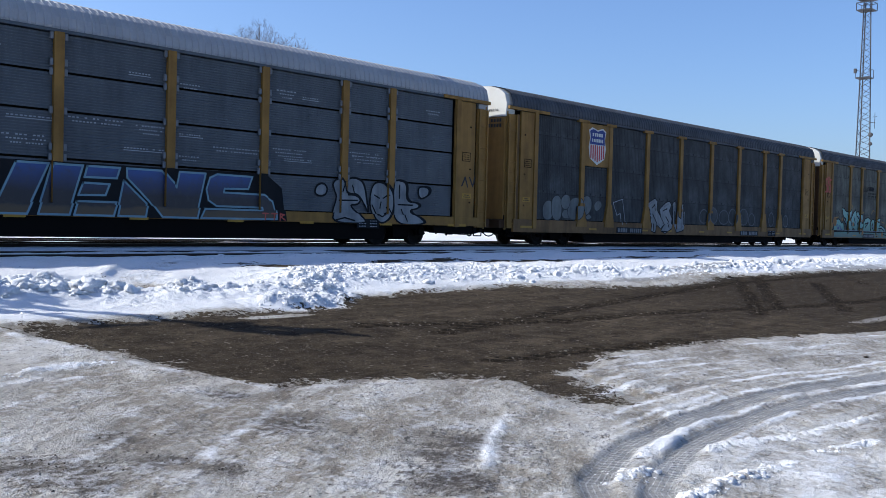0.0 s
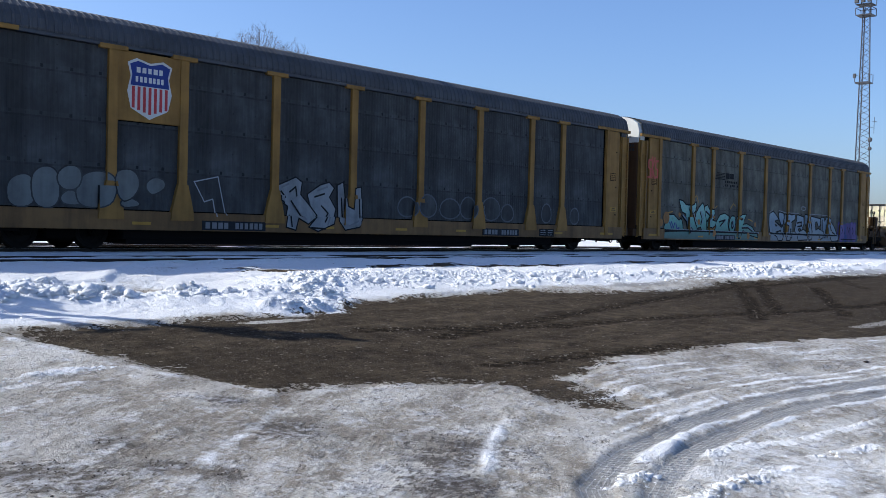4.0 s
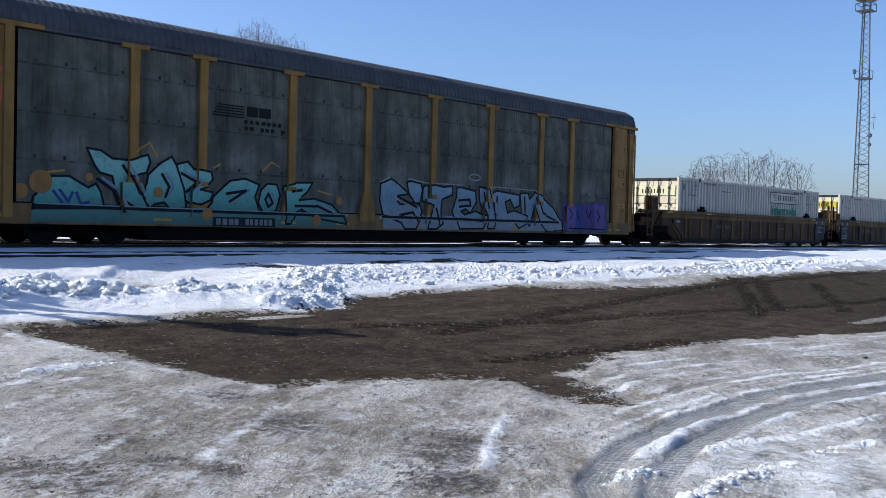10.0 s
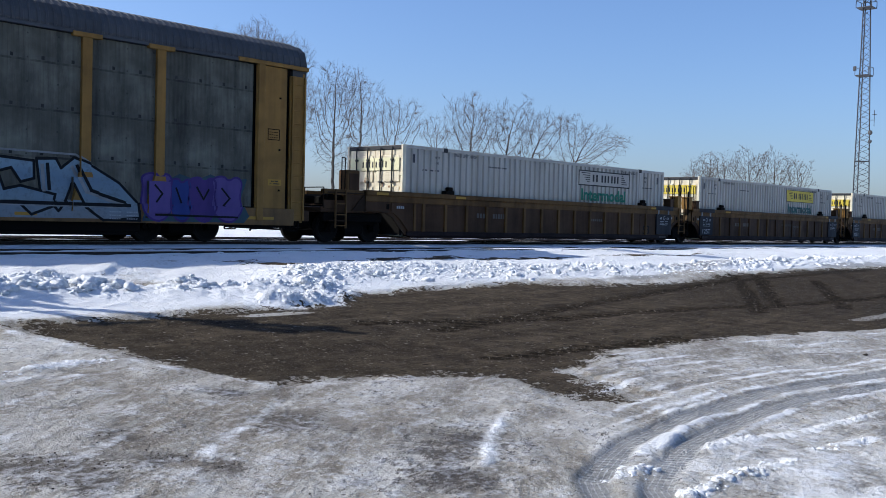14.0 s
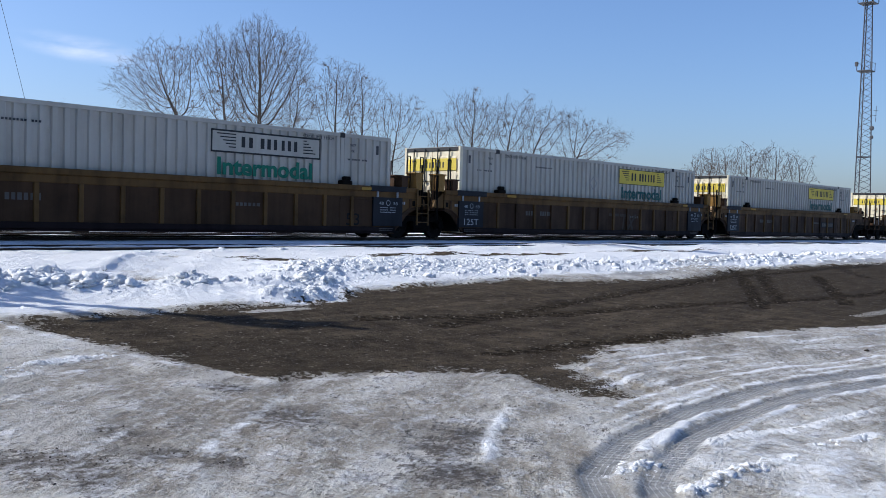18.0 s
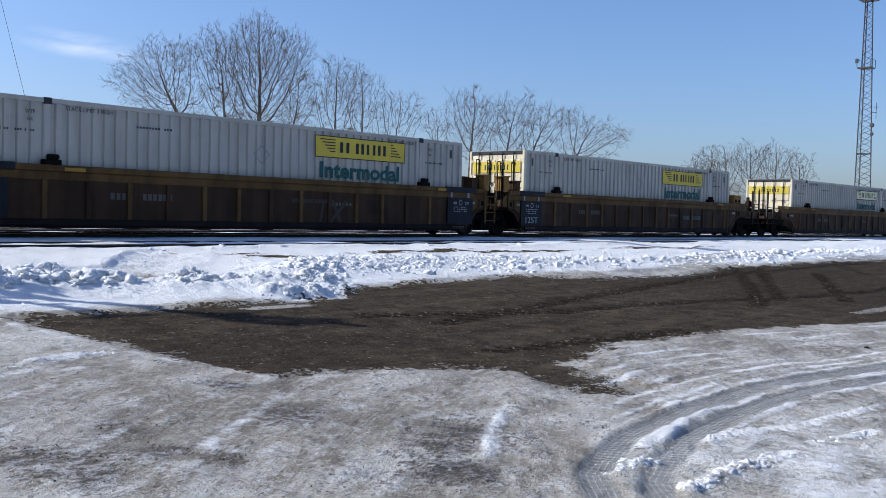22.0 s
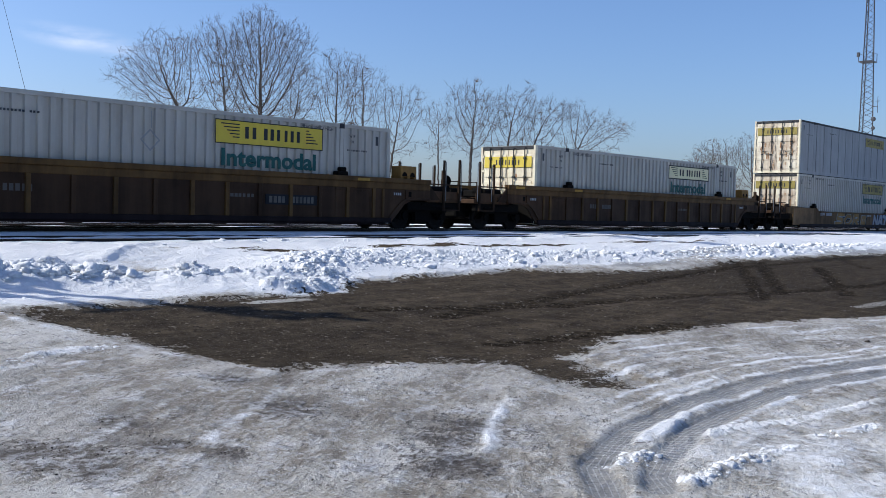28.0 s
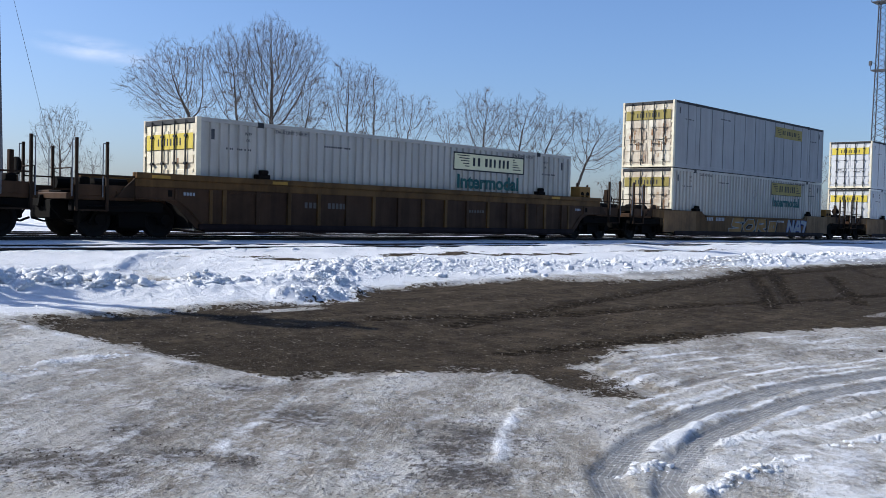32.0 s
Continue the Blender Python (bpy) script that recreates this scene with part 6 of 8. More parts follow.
outlined(car_c, [(2.65, 1.92), (2.87, 1.94), (3.6, 1.84), (3.65, 1.47), (3.35, 1.09), (3.12, 1.23), (2.88, 1.15), (3.06, 1.04), (3.62, 1.17), (4.17, 1.01), (3.99, 0.59), (2.76, 0.56), (2.44, 1.13), (2.65, 1.64)], "posts", SKY_SPRAY, SOOT, 0.062, "light blue sprayed letter with black edges", 0.002)
outlined(car_c, [(3.78, 2), (4.24, 1.95), (4.37, 1.58), (4.54, 1.05), (4.59, 0.6), (4.21, 0.59), (4.16, 1.04), (3.83, 1.48)], "posts", SKY_SPRAY, SOOT, 0.062, "light blue sprayed letter with black edges", 0.0042)
outlined(car_c, [(4.43, 1.78), (4.71, 1.9), (5.99, 1.81), (6, 1.42), (5.7, 1.33), (5.49, 1.63), (5.2, 1.54), (5.34, 1.16), (5.7, 1.25), (6.49, 1.08), (6.43, 0.82), (5.92, 0.62), (5.61, 0.9), (4.69, 0.87), (4.49, 1.28)], "posts", SKY_SPRAY, SOOT, 0.062, "light blue sprayed letter with black edges", 0.0064)
outlined(car_c, [(6.05, 1.86), (6.5, 1.89), (6.62, 1.68), (6.93, 1.94), (7.26, 1.83), (8.05, 1.41), (8.52, 0.97), (8.58, 0.59), (7.63, 0.52), (7.18, 0.81), (6.88, 1.34), (6.74, 0.96), (6.54, 0.71), (6.15, 1.1)], "posts", SKY_SPRAY, SOOT, 0.062, "light blue sprayed letter with black edges", 0.002)
outlined(car_c, [(8.67, 1.5), (8.9, 1.66), (9.3, 1.5), (9.7, 1.68), (10.2, 1.55), (10.6, 1.72), (11.1, 1.55), (11.7, 1.66), (11.5, 1.1), (11.75, 0.7), (11.6, 0.55), (8.67, 0.55), (8.8, 1.0)], "posts", HAZE_SPRAY, HAZE_SPRAY, 0.06, "dull teal and purple sprayed ground")


def sprayed_lines(car, owner, lines, width, mat, name, label="", lift=0.009):
    bm = bmesh.new()
    for k, s in enumerate(lines):
        stroke(bm, s, width, 0.0, lift + 0.0003 * (k % 8))
    return tagged(coat(name, bm, coat_planes("posts"), mat, owner, label), label, kind="stuff")


gaps_teal = ([(-9.35, 1.9), (-9.1, 1.55), (-8.95, 1.25)], [(-10.0, 1.55), (-9.6, 1.3), (-9.35, 0.8)], [(-8.3, 1.75), (-8.1, 1.45), (-8.2, 1.2)], [(-7.75, 1.8), (-7.3, 1.6), (-7.6, 1.35)], [(-6.4, 1.35), (-5.8, 1.45), (-6.3, 1.15)], [(-5.05, 1.4), (-4.9, 1.15), (-5.05, 1.05), (-5.15, 1.25), (-5.05, 1.4)], [(-4.3, 1.5), (-3.9, 1.55)], [(-4.2, 1.1), (-3.3, 1.12), (-2.8, 0.95)])
gaps_blue = ([(-0.1, 1.52), (0.75, 1.22)], [(0.0, 0.95), (0.6, 1.05), (0.75, 0.8)], [(1.3, 1.9), (1.3, 1.55)], [(1.55, 1.2), (1.75, 0.7)], [(2.75, 1.5), (3.3, 1.55), (3.35, 1.35), (2.8, 1.3)], [(2.75, 0.9), (3.9, 0.85)], [(4.05, 1.8), (4.2, 1.3)], [(4.75, 1.7), (4.7, 1.2)], [(6.3, 1.75), (6.35, 1.2)], [(7.0, 1.75), (7.3, 1.2), (8.2, 0.95)])
gaps_teal += ([(-11.5, 0.88), (-2.35, 0.86)],)
gaps_blue += ([(-0.8, 0.88), (8.3, 0.88)],)
shifted = lambda lines, dx, dz: [[(x + dx, z + dz) for x, z in s] for s in lines]
sprayed_lines(car_c, teal_piece, shifted(gaps_teal, 0.12, 0.03), 0.07, SKY_SPRAY, "spray_highlight", "pale streaks in the piece", 0.0135)
sprayed_lines(car_c, teal_piece, gaps_teal, 0.075, SOOT, "spray_line", "", 0.0165)
sprayed_lines(car_c, blue_piece, shifted(gaps_blue, -0.12, -0.03), 0.08, PALE_SPRAY, "spray_highlight", "pale streaks in the piece", 0.0135)
sprayed_lines(car_c, blue_piece, gaps_blue, 0.08, SOOT, "spray_line", "", 0.0165)
sprayed_lines(car_c, blue_piece, [[(-0.83, 1.93), (-0.49, 2.08), (0.15, 1.86)], [(0.37, 2.09), (1.17, 2.0), (2.95, 2.02)], [(4.23, 1.97), (4.74, 2.03), (6.97, 2.01), (7.8, 1.55)]], 0.045, PALE_SPRAY, "spray_edge", "", 0.002)
sprayed_lines(car_c, teal_piece, [[(-11.05, 1.22), (-10.85, 0.98)], [(-10.9, 1.25), (-10.7, 1.0), (-10.6, 1.2)], [(-10.5, 1.2), (-10.4, 0.95), (-10.2, 1.0)]], 0.07, BLUE, "spray_scrawl", "", 0.012)
for k, (x0, x1, z1, fill) in enumerate(((8.6, 9.5, 1.72, LILAC_SPRAY), (9.36, 10.08, 1.62, BLUE), (9.92, 10.8, 1.68, PURPLE_SPRAY), (10.6, 11.6, 1.74, LILAC_SPRAY))):
    w = x1 - x0
    letter = [(x0, 0.85), (x0 + 0.1 * w, 1.35), (x0 + 0.02 * w, z1 - 0.1), (x0 + 0.4 * w, z1), (x0 + 0.55 * w, z1 - 0.15), (x0 + 0.8 * w, z1), (x1, z1 - 0.15), (x0 + 0.9 * w, 1.2), (x1, 0.9), (x0 + 0.7 * w, 0.52), (x0 + 0.3 * w, 0.55)]
    outlined(car_c, rounded(letter, 2), "posts", fill, PURPLE_SPRAY, 0.05, "rounded purple and blue sprayed letter", 0.003 + 0.002 * (k % 2))
sprayed_lines(car_c, car_c, [[(8.95, 1.4), (9.15, 1.2), (9.0, 1.0)], [(9.6, 1.35), (9.75, 1.0)], [(10.2, 1.4), (10.4, 1.1), (10.55, 1.35)], [(10.95, 1.4), (11.2, 1.15), (11.0, 0.95)], [(9.0, 0.68), (11.4, 0.66)]], 0.05, SOOT, "spray_scrawl", "dark sprayed lines", 0.0125)
graffiti(car_c, -13.1, -12.25, 3.0, 3.95, ["zig", "kay", "zig"], 47, RED_SPRAY, RED_SPRAY, "end", 0.085, "red sprayed tag", 0.05, edge=1.05)
for n_dot, (cx, cz, r) in enumerate(((-11.35, 1.42, 0.27), (-11.8, 1.2, 0.17), (-10.2, 1.58, 0.1), (-8.4, 1.3, 0.13), (-7.05, 0.8, 0.16), (-2.5, 1.3, 0.12), (-3.4, 0.72, 0.16))):
    coat("spray_dot", patch_bm([(cx + r * math.cos(k * math.tau / 14), cz + r * math.sin(k * math.tau / 14)) for k in range(14)], 0.0195 + 0.0002 * n_dot), coat_planes("posts"), ORANGE_SPRAY, car_c, "orange sprayed dot")
bm = bmesh.new()
for k in range(12):
    w0, w1 = k * math.tau / 12, (k + 1) * math.tau / 12
    stroke(bm, [(3.55 + 0.3 * math.cos(w0), 2.3 + 0.1 * math.sin(w0)), (3.55 + 0.3 * math.cos(w1), 2.3 + 0.1 * math.sin(w1))], 0.05, 0.0, 0.002 + 0.0003 * k)
coat("spray_ring", bm, coat_planes("posts"), PALE_SPRAY, car_c, "pale sprayed ring")
bm = bmesh.new()
for k, (ax, az, bx, bz) in enumerate(((-9.02, 2.26, -8.65, 2.5), (-8.65, 2.5, -8.45, 2.2), (-6.8, 2.0, -6.6, 2.1), (-5.25, 2.0, -4.95, 2.26), (-4.95, 2.26, -4.7, 2.15), (-3.3, 1.56, -2.78, 1.46), (-11.5, 1.6, -10.8, 1.7))):
    stroke(bm, [(ax, az), (bx, bz)], 0.045, 0.0, 0.001 + 0.0004 * k)
coat("spray_spark", bm, coat_planes("posts"), DULL_YELLOW, car_c, "yellow sprayed flicks")
emblem_c = part("faded_emblem", slab(-5.8, -5.45, -SIDE + 0.04, -SIDE + 0.05, 3.42, 3.68, 0), SOOT, car_c, "faded dark emblem")
part("emblem_block", slab(-5.4, -5.02, -SIDE + 0.04, -SIDE + 0.05, 3.42, 3.68, 0), SOOT, emblem_c)
for k in range(5):
    part("emblem_stripe", slab(-6.9 + k * 0.05, -5.9, -SIDE + 0.04, -SIDE + 0.05, 3.36 + k * 0.07, 3.39 + k * 0.07, 0), SOOT, emblem_c)
bm = bars(bmesh.new(), -5.9, -4.6, 3.22, 3.32, -SIDE + 0.05, 7, 4)
tagged(part("emblem_marking", bars(bm, -5.9, -4.5, 3.05, 3.15, -SIDE + 0.05, 8, 5), SOOT, emblem_c), kind="stuff")

for owner, x, mat in ((car_b, -5.6, NAVY), (car_c, -5.85, NAVY), (car_b, 5.5, NAVY)):
    plate = part("number_board", slab(x - 1.0, x + 1.0, -SIDE - 0.02, -SIDE - 0.013, 0.5, 0.74, 0), mat, owner, "dark board with pale bars")
    bm = bars(bmesh.new(), x - 0.92, x - 0.15, 0.54, 0.70, -SIDE - 0.022, 4, 5)
    bars(bm, x, x + 0.92, 0.54, 0.70, -SIDE - 0.022, 6, 6)
    tagged(part("number_marking", bm, CLIP, plate), kind="stuff")

# ---- double-stack well cars and their containers ----
WELL = 1.52


def arch(x0, x1, z0, z1, n=8):
    return [(x0 + (x1 - x0) * (0.5 - 0.5 * math.cos(math.pi * k / n)), z0 + (z1 - z0) * math.sin(math.pi * k / n)) for k in range(n + 1)]


def well_side(L, R, top, low):
    """Outline of one side wall, with arches cut for the trucks."""
    right = [(8.15, 0.24), (8.42, 0.5), (8.7, 0.78), (9.0, 0.9), (R, 0.93)]
    left = [(-x, z) for x, z in [(8.15, 0.24), (8.42, 0.5), (8.7, 0.78), (9.0, 0.9), (L, 0.93)]]
    if low:
        return right + [(R, 1.25), (5.7, 1.25), (5.4, 1.06), (-5.4, 1.06), (-5.7, 1.25), (-L, 1.25)] + left[::-1]
    return right + [(R, top), (-L, top)] + left[::-1]


def well_unit(car, cx, free_left, free_right, low=False, seed=1):
    """One well: side walls with ribs and top chords, floor beams, bulkheads, and what stands at each end."""
    top = 1.25 if low else 1.58
    L, R = (9.85 if free_left else 9.05), (9.85 if free_right else 9.05)
    bm = bmesh.new()
    for s in (-1, 1):
        y0, y1 = sorted((s * (WELL - 0.12), s * (WELL - 0.07)))
        prism(bm, [(cx + x, z) for x, z in well_side(L, R, top, low)], y0, y1)
    body = part("well", bm, CHORD if low else TAN_DARK if cx < -15 else WELL_WALL, car, "grimy brown steel well")
    for k in range(9):
        x = cx - 8 + 2 * k
        part("floor_beam", slab(x - 0.15, x + 0.15, -WELL + 0.12, WELL - 0.12, 0.14, 0.183, 0), TAN_DARK, body)
    for e in (-1, 1):
        part("bulkhead", slab(cx + e * 8.3 - 0.06, cx + e * 8.3 + 0.06, -WELL + 0.12, WELL - 0.12, 0.24, 1.3, 0), BLACK, body)
    for s in (-1, 1):
        if low:
            part("top_chord", slab(cx - 5.35, cx + 5.35, *sorted((s * (WELL - 0.2), s * (WELL - 0.02))), 1.0, 1.08, 0.015), CHORD, body, "brown top edge")
            for e in (-1, 1):
                part("end_gusset", slab(cx + e * 7.4 - 1.6, cx + e * 7.4 + 1.2, *sorted((s * (WELL - 0.1), s * (WELL - 0.045))), 0.3, 1.22, 0.02), TAN_GRIME, body)
        else:
            part("top_chord", slab(cx - L, cx + R, *sorted((s * (WELL - 0.22), s * WELL)), top - 0.15, top, 0.015), CHORD, body, "brown top chord")
            part("chord_web", slab(cx - L, cx + R, *sorted((s * (WELL - 0.18), s * (WELL - 0.05))), top - 0.34, top - 0.15, 0.01), CHORD, body)
            for k in range(15):
                x = cx - 7.35 + k * 1.05
                part("side_rib", slab(x - 0.06, x + 0.06, *sorted((s * (WELL - 0.09), s * (WELL - 0.01))), 0.36, top - 0.34, 0.01), CHORD if cx < -15 or (k * 7 + seed) % 5 < 3 else TAN_DARK, body)
        part("bottom_sill", slab(cx - 8.1, cx + 8.1, *sorted((s * (WELL - 0.2), s * (WELL - 0.02))), 0.21, 0.36, 0.015), PLUM, body, "dark purple-brown bottom sill")
        part("floor_skirt", slab(cx - 7.9, cx + 7.9, *sorted((s * (WELL - 0.3), s * (WELL - 0.1))), 0.15, 0.21, 0.008), PLUM, body, "dark lower edge of the well")
        if not low:
            for e in (-1, 1):
                part("side_plate", slab(*sorted((cx + e * 5.85, cx + e * 7.2)), *sorted((s * (WELL - 0.075), s * (WELL - 0.062))), 0.37, top - 0.36, 0), TAN_DARK, body, "brown side plate")
                part("plate_lip", slab(*sorted((cx + e * 5.85, cx + e * 7.2)), *sorted((s * (WELL - 0.08), s * (WELL - 0.035))), top - 0.42, top - 0.38, 0.006), TAN_DARK, body)
                end = R if e > 0 else L
                outline = [(7.2, 0.37), (8.02, 0.37), (8.2, 0.55), (8.42, 0.76), (8.7, 0.93), (end, 0.97), (end, top - 0.35), (7.2, top - 0.35)]
                part("end_plate", prism(bmesh.new(), [(cx + e * x, z) for x, z in outline], *sorted((s * (WELL - 0.068), s * (WELL - 0.055)))), TAN_DARK if (free_left if e < 0 else free_right) else CHORD, body, "brown end plate cut round the wheels")
                part("arch_flange", rods([((cx + e * x0, s * (WELL - 0.045), z0), (cx + e * x1, s * (WELL - 0.045), z1)) for (x0, z0), (x1, z1) in zip(outline[1:5], outline[2:6])], 0.028, 6), TAN_DARK, body)
                for d in (7.75, 8.75):
                    part("plate_rib", slab(*sorted((cx + e * (d - 0.05), cx + e * (d + 0.05))), *sorted((s * (WELL - 0.055), s * (WELL - 0.02))), 0.96 if d > 8 else 0.37, top - 0.35, 0.01), CHORD if d < 8 else TAN_DARK, body)
                part("lifting_eye", slab(*sorted((cx + e * 8.86, cx + e * 8.98)), *sorted((s * (WELL - 0.054), s * (WELL - 0.047))), 1.02, 1.18, 0), BLACK, body)
                bm = bmesh.new()
                bars(bm, *sorted((cx + e * 8.2, cx + e * 8.55)), 1.06, 1.14, -WELL + 0.053, 4, seed + 3)
                if s < 0:
                    tagged(part("stencil_marking", bm, PALE_INK, body), kind="stuff")
                else:
                    bm.free()
        for e in (-1, 1):
            x, zt = cx + e * 6.1, (1.25 if low else top)
            bm = bmesh.new()
            box(bm, x - 0.2, x + 0.2, *sorted((s * (WELL - 0.26), s * (WELL - 0.02))), zt, zt + 0.12, 0.02)
            box(bm, x - 0.1, x + 0.16, *sorted((s * (WELL - 0.2), s * (WELL - 0.04))), zt + 0.12, zt + 0.24, 0.03)
            part("guide_block", bm, BLACK, body, "black container guide")
    # reflectors and stencils
    y = -WELL
    if not low:
        for k, x in enumerate((-9.2, -5.6, 6.9)):
            if cx + x > cx - L + 0.3:
                part("reflector", slab(cx + x - 0.25, cx + x + 0.25, y - 0.006, y - 0.001, top - 0.13, top - 0.05, 0), DULL_YELLOW, body)
    bm = bmesh.new()
    x = cx - 4.7 if not low else cx - 5.2
    for a, b, n in ((0.0, 0.62, 4), (0.85, 1.7, 6)):
        bars(bm, x + a, x + b, 0.84, 1.0, -WELL + 0.068, n, seed + n)
    bars(bm, cx + 2.2, cx + 3.0, 0.86, 0.95, -WELL + 0.068, 6, seed + 9)
    bars(bm, cx - 7.0, cx - 6.6, 0.55, 0.75, -WELL + 0.068, 3, seed + 11)
    tagged(part("number_marking", bm, PALE_INK if low else FADED, body), kind="stuff")
    for e, free in ((-1, free_left), (1, free_right)):
        X = lambda d: cx + e * d
        if free:
            bm = bmesh.new()
            box(bm, *sorted((X(9.8), X(11.5))), -1.35, 1.35, 0.88, 1.04, 0.02)
            box(bm, *sorted((X(8.35), X(11.4))), -0.35, 0.35, 0.66, 1.1, 0.02)
            box(bm, *sorted((X(9.5), X(10.3))), -1.40, 1.40, 1.04, 1.12, 0.01)
            end = part("end_platform", bm, TAN_DARK, car, "brown end platform over the truck")
            for s in (-1, 1):
                for d, zt in ((10.55, 2.25), (11.3, 2.3)) if free != "stand" else ():
                    part("stanchion", slab(*sorted((X(d - 0.032), X(d + 0.032))), *sorted((s * 1.37, s * 1.44)), 0.62, zt, 0.008), GEAR, end, "dark slender stanchion")
                    part("stanchion_pipe", rods([((X(d + 0.1), s * 1.4, 0.95), (X(d + 0.1), s * 1.4, zt - 0.05)), ((X(d + 0.1), s * 1.4, zt - 0.05), (X(d), s * 1.4, zt - 0.05))], 0.014, 6), CLIP, end, "pale thin pipe")
                part("platform_side", slab(*sorted((X(9.85), X(11.4))), *sorted((s * 1.30, s * 1.37)), 0.98, 1.24, 0.012), TAN_DARK, end, "brown side beam of the platform")
                part("side_bracket", prism(bmesh.new(), [(X(9.6), 0.95), (X(10.35), 0.95), (X(10.1), 1.2), (X(9.85), 1.42), (X(9.6), 1.42)], *sorted((s * 1.38, s * 1.43))), GEAR, end, "dark sloped bracket")
                part("hand_rail", slab(*sorted((X(9.85), X(11.3))), *sorted((s * 1.37, s * 1.42)), 1.44, 1.48, 0.006), GEAR, end)
                part("step", slab(*sorted((X(10.6), X(11.25))), *sorted((s * 1.25, s * 1.45)), 0.62, 0.66, 0.006), GEAR, end)
            if free == "stand":
                stand = part("brake_stand", slab(*sorted((X(10.0), X(10.5))), -1.36, -0.95, 1.1, 2.15, 0.03), CHORD, end, "brown brake stand housing")
                part("stand_door", slab(*sorted((X(10.06), X(10.44))), -1.375, -1.355, 1.2, 2.05, 0.008), TAN_DARK, stand)
                part("end_chord", slab(*sorted((X(9.8), X(11.4))), -1.40, -1.2, 1.42, 1.56, 0.015), CHORD, end, "brown raised end chord")
                part("end_web", slab(*sorted((X(9.8), X(10.6))), -1.38, -1.3, 0.9, 1.42, 0.01), TAN_DARK, end)
                steps_bm = bmesh.new()
                for q in (10.62, 11.02):
                    box(steps_bm, *sorted((X(q - 0.025), X(q + 0.025))), -1.47, -1.42, 0.42, 1.56, 0.006)
                for zr in (0.48, 0.8, 1.12, 1.4):
                    box(steps_bm, *sorted((X(10.62), X(11.02))), -1.47, -1.40, zr, zr + 0.035, 0.005)
                part("ladder", steps_bm, CHORD, end, "brown end ladder")
                part("grab_hoop", rods([((X(10.55), -1.3, 1.56), (X(10.55), -1.3, 2.5)), ((X(10.55), -1.3, 2.5), (X(10.68), -1.3, 2.5)), ((X(10.68), -1.3, 2.5), (X(10.68), -1.3, 1.56))], 0.016, 6), BLACK, end, "dark grab hoop")
            bm = bmesh.new()
            box(bm, *sorted((X(10.1), X(10.9))), -0.9, -0.3, 1.12, 1.36, 0.03)
            rod(bm, (X(10.0), 0.3, 1.3), (X(11.0), 0.3, 1.3), 0.14, 10)
            part("brake_gear", bm, BLACK, end)
            bm = bmesh.new()
            box(bm, *sorted((X(9.0), X(11.35))), -1.3, -1.1, 0.62, 0.88, 0.02)
            box(bm, *sorted((X(9.0), X(11.35))), 1.1, 1.3, 0.62, 0.88, 0.02)
            for d in (9.2, 10.0, 10.8):
                box(bm, *sorted((X(d), X(d + 0.18))), -1.15, 1.15, 0.66, 0.88, 0.01)
            part("end_frame", bm, BLACK, end, "black frame under the platform")
            part("draft_box", slab(*sorted((X(10.6), X(11.5))), -0.55, 0.55, 0.42, 0.88, 0.03), BLACK, end, "black draft gear box")
            part("air_reservoir", rods([((X(9.9), -1.05, 1.26), (X(10.75), -1.05, 1.26))], 0.15, 12), BLACK, end, "black air tank")
            part("brake_valve", slab(*sorted((X(10.85), X(11.1))), -1.2, -0.85, 1.1, 1.42, 0.04), BLACK, end)
            part("grab_bar", rods([((X(11.4), -1.35, 1.05), (X(11.4), -1.35, 1.6)), ((X(11.4), -1.35, 1.6), (X(11.4), -0.5, 1.6)), ((X(11.4), -0.5, 1.6), (X(11.4), -0.5, 1.05))], 0.016, 6), GEAR, end)
            part("pipe", rods([((X(9.3), -1.2, 1.2), (X(10.9), -1.2, 1.2)), ((X(10.9), -1.2, 1.2), (X(11.1), -0.8, 0.9)), ((X(9.6), -1.34, 0.8), (X(11.0), -1.36, 0.72))], 0.03, 6), BLACK, end)
            for y0 in (-0.95, 0.35):
                part("walkway", slab(*sorted((X(9.9), X(11.45))), y0, y0 + 0.6, 1.05, 1.09, 0.006), BLACK, end, "dark grated walkway")
            if e > 0:
                bm = bmesh.new()
                box(bm, X(8.57), X(9.27), -1.4, -0.95, top + 0.06, top + 0.40, 0.02)
                for d in (8.57, 8.86, 9.15):
                    box(bm, X(d), X(d + 0.12), -1.39, -0.96, top, top + 0.07)
                box_part = part("tool_box", bm, TAN, end, "tan steel box")
                for d in (8.62, 8.97):
                    part("box_opening", prism(bmesh.new(), [(X(d), top + 0.075)] + [(X(d + 0.11 - 0.11 * math.cos(math.pi * k / 6)), top + 0.09 + 0.12 * math.sin(math.pi * k / 6)) for k in range(7)] + [(X(d + 0.22), top + 0.075)], -1.405, -1.4), BLACK, box_part)
                bm = lathe(bmesh.new(), [(-0.03, 0.2), (0.03, 0.2)], 18)
                for v in bm.verts:
                    v.co = Vector((X(11.2) + v.co.y, v.co.x - 0.9, v.co.z + 1.6))
                part("brake_wheel", bm, BLACK, end)
                part("brake_post", slab(X(11.0), X(11.1), -1.0, -0.86, 1.04, 1.95, 0.01), GEAR, end)
        else:
            bm = bmesh.new()
            box(bm, *sorted((X(8.36), X(9.5))), -1.2, 1.2, 0.9, 1.05, 0.02)
            box(bm, *sorted((X(8.36), X(9.68))), -0.3, 0.3, 0.5, 0.95, 0.02)
            end = part("end_platform", bm, TAN_DARK, car, "brown end platform over a shared truck")
